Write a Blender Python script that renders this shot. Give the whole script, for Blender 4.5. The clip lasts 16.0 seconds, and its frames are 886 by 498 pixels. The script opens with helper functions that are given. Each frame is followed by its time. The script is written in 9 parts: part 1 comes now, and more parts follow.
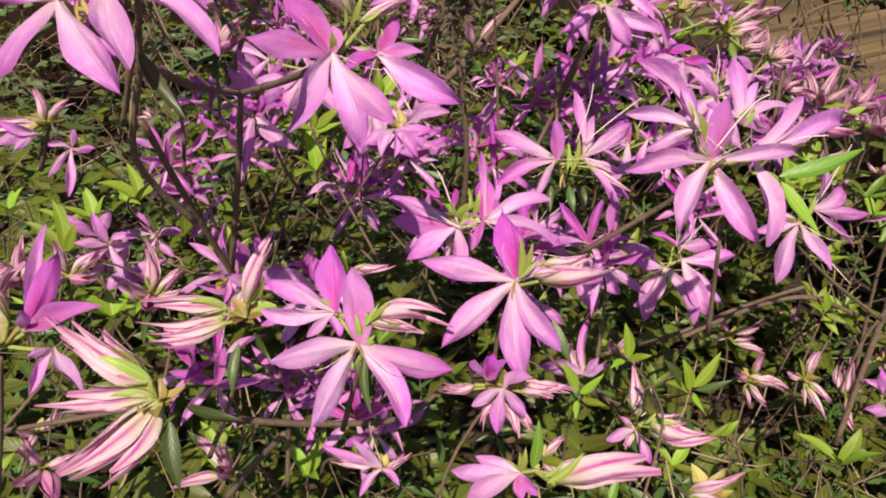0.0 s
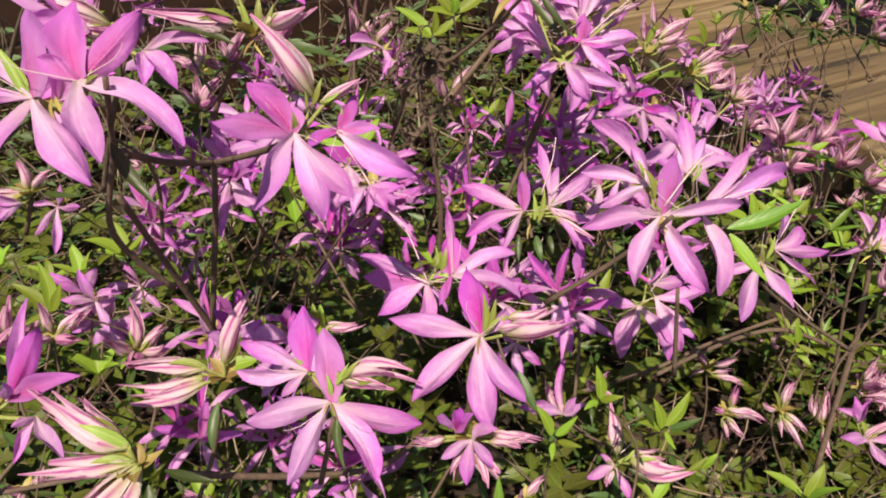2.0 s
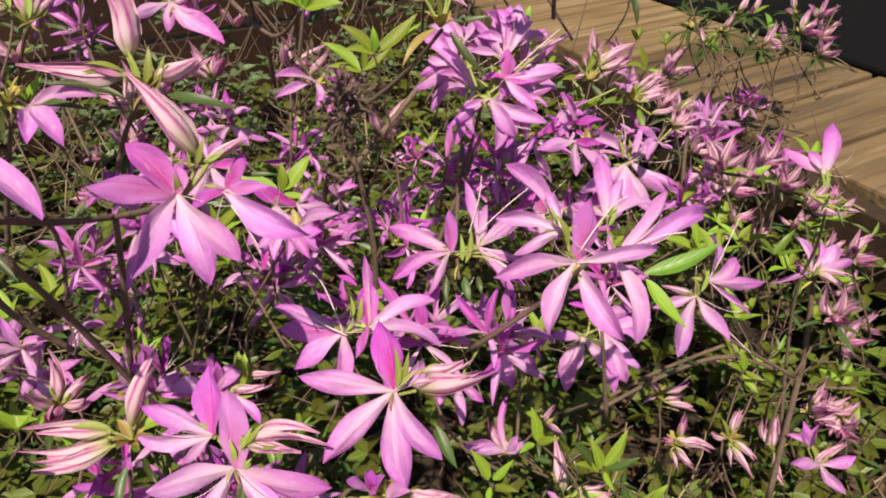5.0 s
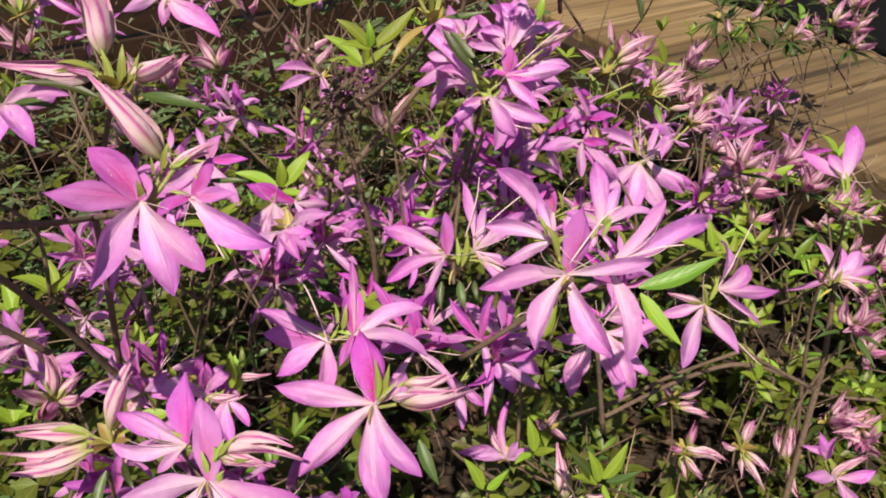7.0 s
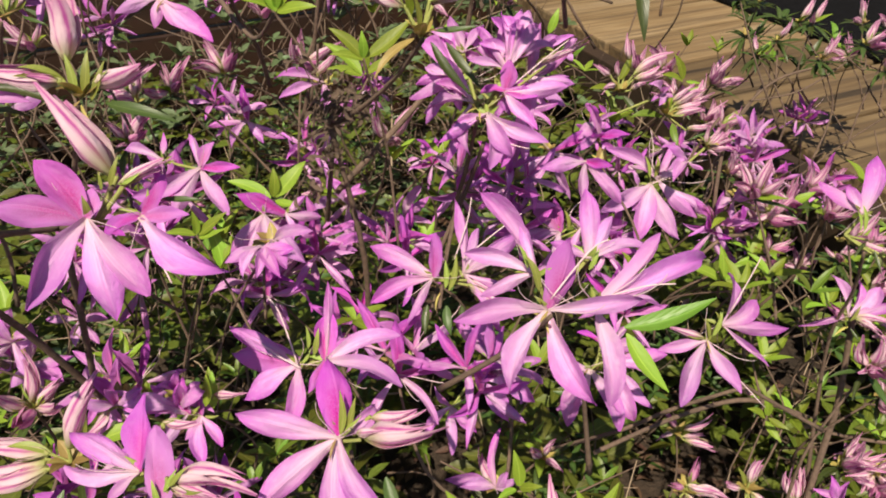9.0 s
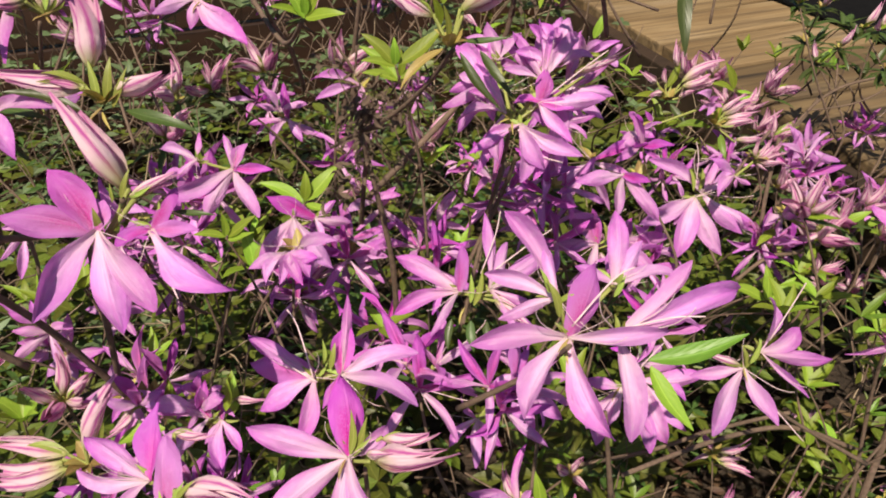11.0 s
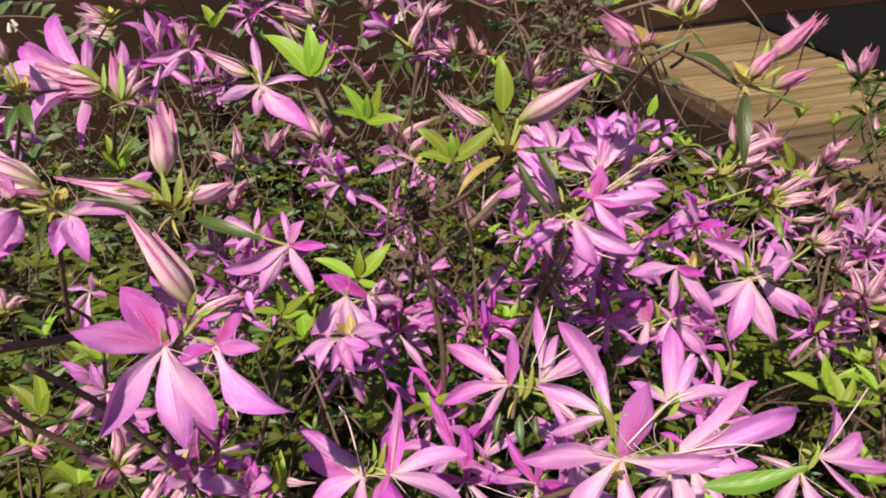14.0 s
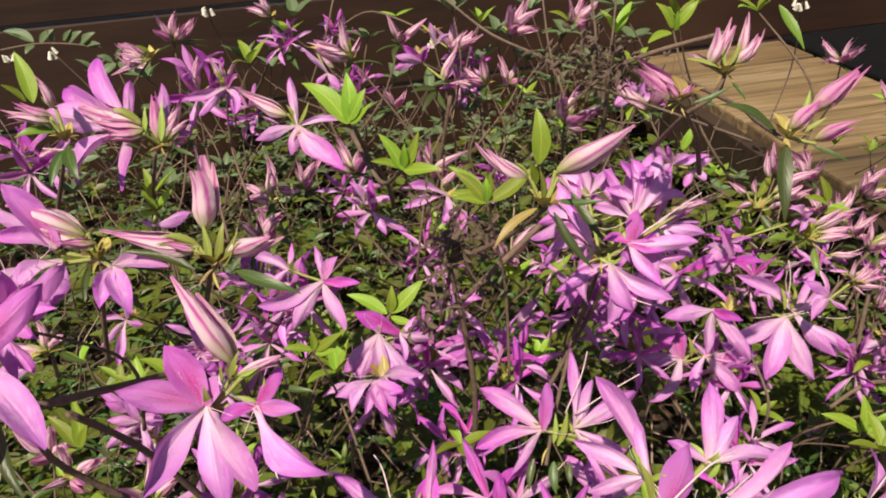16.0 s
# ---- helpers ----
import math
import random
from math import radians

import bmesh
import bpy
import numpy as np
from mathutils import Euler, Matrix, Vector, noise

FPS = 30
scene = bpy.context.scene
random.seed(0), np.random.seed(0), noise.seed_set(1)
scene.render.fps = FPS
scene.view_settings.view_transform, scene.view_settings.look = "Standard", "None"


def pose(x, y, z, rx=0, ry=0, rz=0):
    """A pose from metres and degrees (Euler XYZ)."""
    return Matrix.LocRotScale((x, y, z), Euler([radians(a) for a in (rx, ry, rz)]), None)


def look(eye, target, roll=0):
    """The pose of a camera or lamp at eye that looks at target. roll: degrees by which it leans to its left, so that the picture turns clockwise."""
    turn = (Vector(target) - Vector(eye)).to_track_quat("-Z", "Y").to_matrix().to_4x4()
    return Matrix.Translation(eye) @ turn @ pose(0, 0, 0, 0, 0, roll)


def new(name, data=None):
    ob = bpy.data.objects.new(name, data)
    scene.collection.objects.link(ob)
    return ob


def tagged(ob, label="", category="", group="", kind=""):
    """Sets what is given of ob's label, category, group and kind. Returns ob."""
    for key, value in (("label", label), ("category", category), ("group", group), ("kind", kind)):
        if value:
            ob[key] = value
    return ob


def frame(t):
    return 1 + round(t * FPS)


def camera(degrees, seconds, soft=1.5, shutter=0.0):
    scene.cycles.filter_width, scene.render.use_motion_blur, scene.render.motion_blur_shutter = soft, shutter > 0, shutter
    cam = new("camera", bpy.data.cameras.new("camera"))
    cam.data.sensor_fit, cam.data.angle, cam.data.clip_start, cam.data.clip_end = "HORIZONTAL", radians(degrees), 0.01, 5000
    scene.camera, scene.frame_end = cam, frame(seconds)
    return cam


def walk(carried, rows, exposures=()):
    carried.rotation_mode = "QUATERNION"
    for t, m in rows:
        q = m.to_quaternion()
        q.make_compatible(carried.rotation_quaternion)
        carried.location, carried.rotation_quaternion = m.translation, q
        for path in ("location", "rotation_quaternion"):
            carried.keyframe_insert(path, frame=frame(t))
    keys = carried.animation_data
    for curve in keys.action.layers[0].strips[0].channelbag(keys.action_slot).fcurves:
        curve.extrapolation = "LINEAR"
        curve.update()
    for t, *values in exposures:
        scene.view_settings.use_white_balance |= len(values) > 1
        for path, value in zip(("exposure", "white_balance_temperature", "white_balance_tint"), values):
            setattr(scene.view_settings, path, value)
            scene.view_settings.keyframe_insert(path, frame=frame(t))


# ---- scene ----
cam = camera(62.69, 16.0, soft=1.9)
# seconds, eye, a point one metre ahead, roll
PATH = [
    (0, (0.0000, 0.0001, 0.7599), (-0.0000, 0.7986, 0.1579), -0.00),
    (0.5, (0.0006, -0.0024, 0.7662), (-0.0081, 0.8020, 0.1721), -0.75),
    (1, (0.0036, -0.0032, 0.7711), (-0.0045, 0.8075, 0.1857), -1.05),
    (1.5, (0.0086, -0.0042, 0.7772), (0.0076, 0.8112, 0.1983), -1.30),
    (2, (0.0140, -0.0040, 0.7808), (0.0214, 0.8166, 0.2093), -1.46),
    (2.5, (0.0198, -0.0036, 0.7838), (0.0351, 0.8211, 0.2185), -1.54),
    (3, (0.0253, -0.0021, 0.7867), (0.0459, 0.8267, 0.2276), -1.68),
    (3.5, (0.0313, 0.0000, 0.7884), (0.0561, 0.8318, 0.2338), -1.90),
    (4, (0.0369, 0.0038, 0.7897), (0.0671, 0.8373, 0.2380), -1.97),
    (4.5, (0.0422, 0.0096, 0.7888), (0.0810, 0.8414, 0.2350), -1.78),
    (7, (0.0690, 0.0313, 0.7883), (0.0634, 0.8514, 0.2161), -2.44),
    (7.5, (0.0746, 0.0374, 0.7868), (0.0558, 0.8582, 0.2160), -2.61),
    (8, (0.0802, 0.0434, 0.7847), (0.0546, 0.8650, 0.2152), -2.20),
    (8.5, (0.0857, 0.0485, 0.7848), (0.0537, 0.8725, 0.2192), -1.80),
    (11, (0.1014, 0.0682, 0.7876), (-0.0049, 0.8820, 0.2163), -2.02),
    (11.5, (0.1007, 0.0708, 0.7904), (-0.0226, 0.8852, 0.2234), -2.29),
    (12, (0.0990, 0.0729, 0.7935), (-0.0417, 0.8889, 0.2329), -2.50),
    (12.5, (0.0971, 0.0759, 0.7989), (-0.0538, 0.8943, 0.2445), -2.35),
    (13, (0.0963, 0.0775, 0.8059), (-0.0633, 0.8988, 0.2583), -2.26),
    (13.5, (0.0959, 0.0798, 0.8120), (-0.0693, 0.9058, 0.2731), -2.36),
    (14, (0.0962, 0.0824, 0.8163), (-0.0731, 0.9130, 0.2857), -2.63),
    (14.5, (0.0954, 0.0851, 0.8207), (-0.0767, 0.9182, 0.2950), -2.81),
    (15, (0.0944, 0.0866, 0.8240), (-0.0834, 0.9204, 0.3014), -2.89),
    (15.5, (0.0927, 0.0887, 0.8279), (-0.0959, 0.9219, 0.3080), -3.09),
    (16, (0.0901, 0.0904, 0.8323), (-0.1138, 0.9223, 0.3162), -3.45),
]
walk(cam, [(t, look(eye, target, roll)) for t, eye, target, roll in PATH])

# ---- light ----
SUN_ELEV, SUN_AZ = 57.0, -6.0  # degrees; azimuth of the sun from straight behind the first view, to its left
world = bpy.data.worlds.new("sky")
scene.world = world
world.use_nodes = True
wn = world.node_tree.nodes
sky = wn.new("ShaderNodeTexSky")
sky.sky_type, sky.sun_disc = "NISHITA", False
sky.sun_elevation = radians(SUN_ELEV)
sun_way = Vector((math.sin(radians(SUN_AZ)) * math.cos(radians(SUN_ELEV)),
                  -math.cos(radians(SUN_AZ)) * math.cos(radians(SUN_ELEV)), math.sin(radians(SUN_ELEV))))
sky.sun_rotation = math.atan2(sun_way.x, sun_way.y)
world.node_tree.links.new(sky.outputs[0], wn["Background"].inputs[0])
wn["Background"].inputs[1].default_value = 0.056
sun = new("sun", bpy.data.lights.new("sun", "SUN"))
sun.data.energy, sun.data.angle, sun.data.color = 5.1, radians(0.55), (1.0, 0.885, 0.70)
sun.matrix_world = look(sun_way * 8, (0, 0, 0))
scene.view_settings.exposure = 0.32


# ---- materials ----
def material(name):
    m = bpy.data.materials.new(name)
    m.use_nodes = True
    n = m.node_tree.nodes
    return m, n, m.node_tree.links, n["Principled BSDF"]


def ramp(nodes, stops):
    r = nodes.new("ShaderNodeValToRGB")
    while len(r.color_ramp.elements) < len(stops):
        r.color_ramp.elements.new(0.5)
    for e, (p, c) in zip(r.color_ramp.elements, stops):
        e.position, e.color = p, (*c, 1)
    return r


def mix(nodes, links, fac, a, b, kind="MIX"):
    x = nodes.new("ShaderNodeMix")
    x.data_type, x.blend_type = "RGBA", kind
    for slot, v in ((0, fac), (6, a), (7, b)):
        if isinstance(v, bpy.types.NodeSocket):
            links.new(v, x.inputs[slot])
        elif slot == 0:
            x.inputs[0].default_value = v
        else:
            x.inputs[slot].default_value = (*v, 1)
    return x.outputs[2]


def math_node(nodes, links, op, a, b=0.0):
    x = nodes.new("ShaderNodeMath")
    x.operation = op
    for slot, v in ((0, a), (1, b)):
        if isinstance(v, bpy.types.NodeSocket):
            links.new(v, x.inputs[slot])
        else:
            x.inputs[slot].default_value = v
    return x.outputs[0]


def noise_tex(nodes, links, scale, detail=4.0, rough=0.55, space="Object", stretch=None):
    co = nodes.new("ShaderNodeTexCoord")
    t = nodes.new("ShaderNodeTexNoise")
    t.inputs["Scale"].default_value, t.inputs["Detail"].default_value, t.inputs["Roughness"].default_value = scale, detail, rough
    src = co.outputs[space]
    if stretch:
        mp = nodes.new("ShaderNodeMapping")
        mp.inputs["Scale"].default_value = stretch
        links.new(src, mp.inputs[0])
        src = mp.outputs[0]
    links.new(src, t.inputs["Vector"])
    return t.outputs["Fac"]


def uv_xy(nodes, links):
    co = nodes.new("ShaderNodeTexCoord")
    sp = nodes.new("ShaderNodeSeparateXYZ")
    links.new(co.outputs["UV"], sp.inputs[0])
    return sp.outputs[0], sp.outputs[1]


def bump(nodes, links, height, strength, distance, bsdf):
    b = nodes.new("ShaderNodeBump")
    b.inputs["Strength"].default_value, b.inputs["Distance"].default_value = strength, distance
    links.new(height, b.inputs["Height"])
    links.new(b.outputs[0], bsdf.inputs["Normal"])


def thin(nodes, links, bsdf, colour, share):
    """Light that shines through a thin leaf or petal."""
    tr = nodes.new("ShaderNodeBsdfTranslucent")
    links.new(colour, tr.inputs[0])
    mx = nodes.new("ShaderNodeMixShader")
    mx.inputs[0].default_value = share
    links.new(bsdf.outputs[0], mx.inputs[1])
    links.new(tr.outputs[0], mx.inputs[2])
    links.new(mx.outputs[0], nodes["Material Output"].inputs[0])


def petal_material(name, blotch):
    m, n, l, b = material(name)
    u, v = uv_xy(n, l)
    info = n.new("ShaderNodeObjectInfo")
    seed = math_node(n, l, "MULTIPLY", info.outputs["Random"], 23.0)

    def streak(scale, stretch, detail):
        co = n.new("ShaderNodeTexCoord")
        mp = n.new("ShaderNodeMapping")
        mp.inputs["Scale"].default_value = stretch
        l.new(co.outputs["UV"], mp.inputs[0])
        t = n.new("ShaderNodeTexNoise")
        t.noise_dimensions = "4D"
        t.inputs["Scale"].default_value, t.inputs["Detail"].default_value = scale, detail
        l.new(mp.outputs[0], t.inputs["Vector"])
        l.new(seed, t.inputs["W"])
        return t.outputs["Fac"]
    along = ramp(n, [(0.0, (0.66, 0.62, 0.42)), (0.09, (0.85, 0.62, 0.72)), (0.4, (0.80, 0.42, 0.79)), (0.8, (0.705, 0.29, 0.72)), (1.0, (0.60, 0.21, 0.655))])
    l.new(v, along.inputs[0])
    off = math_node(n, l, "ABSOLUTE", math_node(n, l, "SUBTRACT", u, 0.5))
    # pale petal centre, strengthened to put sunlit highlights into the colour too
    light = ramp(n, [(0.05, (1, 1, 1)), (0.34, (0, 0, 0))])
    l.new(off, light.inputs[0])
    fade = ramp(n, [(0.1, (1, 1, 1)), (0.9, (0.1, 0.1, 0.1))])
    l.new(v, fade.inputs[0])
    cream = math_node(n, l, "MULTIPLY", math_node(n, l, "MULTIPLY", light.outputs[0], fade.outputs[0]),
                      math_node(n, l, "ADD", math_node(n, l, "MULTIPLY", math_node(n, l, "FRACT", math_node(n, l, "MULTIPLY", seed, 1.9)), 0.8), 0.15))
    col = mix(n, l, cream, along.outputs[0], (0.91, 0.74, 0.87))
    rim = ramp(n, [(0.36, (0, 0, 0)), (0.5, (1, 1, 1))])
    l.new(off, rim.inputs[0])
    col = mix(n, l, math_node(n, l, "MULTIPLY", rim.outputs[0], 0.45), col, (0.60, 0.20, 0.64))
    veins = streak(8.0, (8.0, 0.5, 1.0), 3.0)
    vr = ramp(n, [(0.42, (0, 0, 0)), (0.66, (1, 1, 1))])
    l.new(veins, vr.inputs[0])
    col = mix(n, l, math_node(n, l, "MULTIPLY", vr.outputs[0], 0.34), col, (0.57, 0.20, 0.60))
    rib = ramp(n, [(0.0, (1, 1, 1)), (0.03, (0.5, 0.5, 0.5)), (0.07, (0, 0, 0))])
    l.new(off, rib.inputs[0])
    col = mix(n, l, math_node(n, l, "MULTIPLY", rib.outputs[0], 0.24), col, (0.64, 0.17, 0.47))
    crumple = streak(4.0, (1.6, 2.2, 1.0), 3.0)
    # whitish blush on the crumples: pale tone plus highlights painted into the colour
    pale = ramp(n, [(0.5, (0, 0, 0)), (0.75, (1, 1, 1))])
    l.new(crumple, pale.inputs[0])
    col = mix(n, l, math_node(n, l, "MULTIPLY", pale.outputs[0], 0.42), col, (0.86, 0.66, 0.87))
    if blotch:
        span = ramp(n, [(0.0, (1, 1, 1)), (0.4, (0.8, 0.8, 0.8)), (0.75, (0, 0, 0))])
        l.new(v, span.inputs[0])
        mid = ramp(n, [(0.0, (1, 1, 1)), (0.16, (0.75, 0.75, 0.75)), (0.4, (0, 0, 0))])
        l.new(off, mid.inputs[0])
        dots = ramp(n, [(0.40, (0.35, 0.35, 0.35)), (0.56, (1, 1, 1))])
        l.new(streak(30.0, (1.0, 2.2, 1.0), 2.0), dots.inputs[0])
        f = math_node(n, l, "MULTIPLY", math_node(n, l, "MULTIPLY", span.outputs[0], mid.outputs[0]), dots.outputs[0])
        col = mix(n, l, math_node(n, l, "MULTIPLY", f, 0.9), mix(n, l, 0.7, col, (0.56, 0.16, 0.58)), (0.56, 0.06, 0.30))
    hs = n.new("ShaderNodeHueSaturation")
    l.new(col, hs.inputs["Color"])
    l.new(math_node(n, l, "ADD", math_node(n, l, "MULTIPLY", info.outputs["Random"], 0.03), 0.488), hs.inputs["Hue"])
    l.new(math_node(n, l, "ADD", math_node(n, l, "MULTIPLY", math_node(n, l, "FRACT", seed), 0.35), 0.93), hs.inputs["Saturation"])
    l.new(math_node(n, l, "ADD", math_node(n, l, "MULTIPLY", math_node(n, l, "FRACT", math_node(n, l, "MULTIPLY", seed, 3.7)), 0.3), 0.8), hs.inputs["Value"])
    l.new(hs.outputs[0], b.inputs["Base Color"])
    b.inputs["Roughness"].default_value = 0.5
    b.inputs["Specular IOR Level"].default_value = 0.35
    bump(n, l, math_node(n, l, "ADD", math_node(n, l, "SUBTRACT", veins, math_node(n, l, "MULTIPLY", rib.outputs[0], 1.2)), math_node(n, l, "MULTIPLY", crumple, 1.6)), 0.28, 0.03, b)
    thin(n, l, b, mix(n, l, 0.7, hs.outputs[0], (0.56, 0.11, 0.50)), 0.3)
    return m


def bud_material(name, pale, deep):
    m, n, l, b = material(name)
    u, v = uv_xy(n, l)
    off = math_node(n, l, "ABSOLUTE", math_node(n, l, "SUBTRACT", u, 0.5))
    wob = noise_tex(n, l, 5.0, 3.0, 0.6, "UV", (4.0, 0.8, 1.0))
    stripe = ramp(n, [(0.03, deep), (0.11, tuple(0.5 * p + 0.5 * q for p, q in zip(pale, deep))), (0.24, pale), (0.40, pale), (0.5, tuple(0.7 * p + 0.3 * q for p, q in zip(pale, deep)))])
    l.new(math_node(n, l, "ADD", off, math_node(n, l, "MULTIPLY", math_node(n, l, "SUBTRACT", wob, 0.5), 0.28)), stripe.inputs[0])
    base = ramp(n, [(0.0, (1, 1, 1)), (0.1, (0.6, 0.6, 0.6)), (0.34, (0, 0, 0))])
    l.new(v, base.inputs[0])
    tipped = ramp(n, [(0.62, (0, 0, 0)), (1.0, (0.7, 0.7, 0.7))])
    l.new(math_node(n, l, "ADD", v, math_node(n, l, "MULTIPLY", math_node(n, l, "SUBTRACT", wob, 0.5), 0.3)), tipped.inputs[0])
    col = mix(n, l, base.outputs[0], mix(n, l, tipped.outputs[0], stripe.outputs[0], deep), (0.50, 0.53, 0.17))
    l.new(col, b.inputs["Base Color"])
    b.inputs["Roughness"].default_value = 0.5
    bump(n, l, wob, 0.4, 0.03, b)
    thin(n, l, b, mix(n, l, 0.5, col, deep), 0.2)
    return m


def leaf_material(name, dark, light, share, gloss, per_island=False):
    m, n, l, b = material(name)
    u, v = uv_xy(n, l)
    off = math_node(n, l, "ABSOLUTE", math_node(n, l, "SUBTRACT", u, 0.5))
    blot = noise_tex(n, l, 6.0, 4.0, 0.6, "UV")
    col = mix(n, l, blot, dark, light)
    rib = ramp(n, [(0.0, (1, 1, 1)), (0.05, (0, 0, 0))])
    l.new(off, rib.inputs[0])
    side = math_node(n, l, "SINE", math_node(n, l, "ADD", math_node(n, l, "MULTIPLY", v, 44.0), math_node(n, l, "MULTIPLY", off, -34.0)))
    col = mix(n, l, math_node(n, l, "MULTIPLY", rib.outputs[0], 0.5), col, tuple(min(1, 1.5 * c + 0.04) for c in light))
    if per_island:
        rnd = n.new("ShaderNodeNewGeometry").outputs["Random Per Island"]
    else:
        rnd = n.new("ShaderNodeObjectInfo").outputs["Random"]
    hs = n.new("ShaderNodeHueSaturation")
    l.new(col, hs.inputs["Color"])
    l.new(math_node(n, l, "ADD", math_node(n, l, "MULTIPLY", rnd, 0.05), 0.47), hs.inputs["Hue"])
    l.new(math_node(n, l, "ADD", math_node(n, l, "MULTIPLY", rnd, 0.7), 0.6), hs.inputs["Value"])
    l.new(hs.outputs[0], b.inputs["Base Color"])
    b.inputs["Roughness"].default_value = gloss
    bump(n, l, math_node(n, l, "ADD", side, math_node(n, l, "MULTIPLY", rib.outputs[0], 2.0)), 0.06, 0.01, b)
    thin(n, l, b, hs.outputs[0], share)
    return m


def rough_material(name, dark, light, scale, rough, relief=0.4, stretch=None, space="Object", distance=0.004):
    m, n, l, b = material(name)
    fine = noise_tex(n, l, scale, 6.0, 0.65, space, stretch)
    wide = noise_tex(n, l, scale * 0.13, 3.0, 0.5, space)
    r = ramp(n, [(0.3, dark), (0.7, light)])
    l.new(math_node(n, l, "ADD", math_node(n, l, "MULTIPLY", fine, 0.6), math_node(n, l, "MULTIPLY", wide, 0.4)), r.inputs[0])
    l.new(r.outputs[0], b.inputs["Base Color"])
    b.inputs["Roughness"].default_value = rough
    bump(n, l, fine, relief, distance, b)
    return m


PETAL = petal_material("petal", False)
PETAL_BLOTCH = petal_material("blotched_petal", True)
BUD = bud_material("bud", (0.88, 0.63, 0.71), (0.52, 0.09, 0.36))
BUD_DEEP = bud_material("deep_bud", (0.74, 0.34, 0.55), (0.46, 0.07, 0.31))
LIME = leaf_material("young_leaf", (0.20, 0.34, 0.03), (0.34, 0.47, 0.05), 0.35, 0.5)
GREEN = leaf_material("leaf", (0.035, 0.062, 0.014), (0.085, 0.13, 0.028), 0.22, 0.42)
SPRIG = leaf_material("sprig_leaf", (0.060, 0.084, 0.012), (0.165, 0.195, 0.026), 0.26, 0.45, True)
DULL = leaf_material("dull_leaf", (0.07, 0.11, 0.045), (0.15, 0.20, 0.09), 0.2, 0.5, True)
BRACT = leaf_material("bract", (0.28, 0.21, 0.045), (0.50, 0.40, 0.13), 0.2, 0.5)
SEPAL = leaf_material("sepal", (0.20, 0.28, 0.04), (0.38, 0.44, 0.10), 0.25, 0.5)
MID = leaf_material("grown_leaf", (0.10, 0.19, 0.02), (0.20, 0.31, 0.04), 0.3, 0.42)
STALK = rough_material("green_stalk", (0.24, 0.27, 0.06), (0.42, 0.44, 0.13), 300, 0.6)
PISTIL = rough_material("pistil", (0.66, 0.42, 0.50), (0.80, 0.66, 0.66), 200, 0.5, 0.1)
BARK = rough_material("bark", (0.075, 0.048, 0.034), (0.21, 0.14, 0.10), 260, 0.8, 0.6, distance=0.002)
DEAD = rough_material("dead_bloom", (0.028, 0.017, 0.012), (0.24, 0.165, 0.12), 240, 0.85, 0.5, distance=0.002)
STRAW = rough_material("dry_twig", (0.20, 0.14, 0.09), (0.42, 0.32, 0.22), 200, 0.8, 0.4, distance=0.002)
SOIL = rough_material("soil", (0.022, 0.014, 0.009), (0.075, 0.048, 0.03), 60, 0.95, 0.9, distance=0.02)
LITTER = leaf_material("litter", (0.05, 0.026, 0.014), (0.15, 0.085, 0.045), 0.1, 0.7, True)
WALL_WOOD = rough_material("brown_stained_wood", (0.016, 0.0065, 0.0035), (0.044, 0.018, 0.009), 26, 0.5, 0.35, (0.12, 1, 1), distance=0.004)
RIM_WOOD = rough_material("weathered_brown_wood", (0.018, 0.010, 0.0055), (0.058, 0.032, 0.017), 34, 0.7, 0.5, (0.1, 1, 1), distance=0.004)
MAT_BLACK = rough_material("black_mat", (0.003, 0.003, 0.004), (0.010, 0.010, 0.011), 500, 0.9, 0.8, distance=0.003)

MAT_BLACK.node_tree.nodes["Principled BSDF"].inputs["Specular IOR Level"].default_value = 0.1


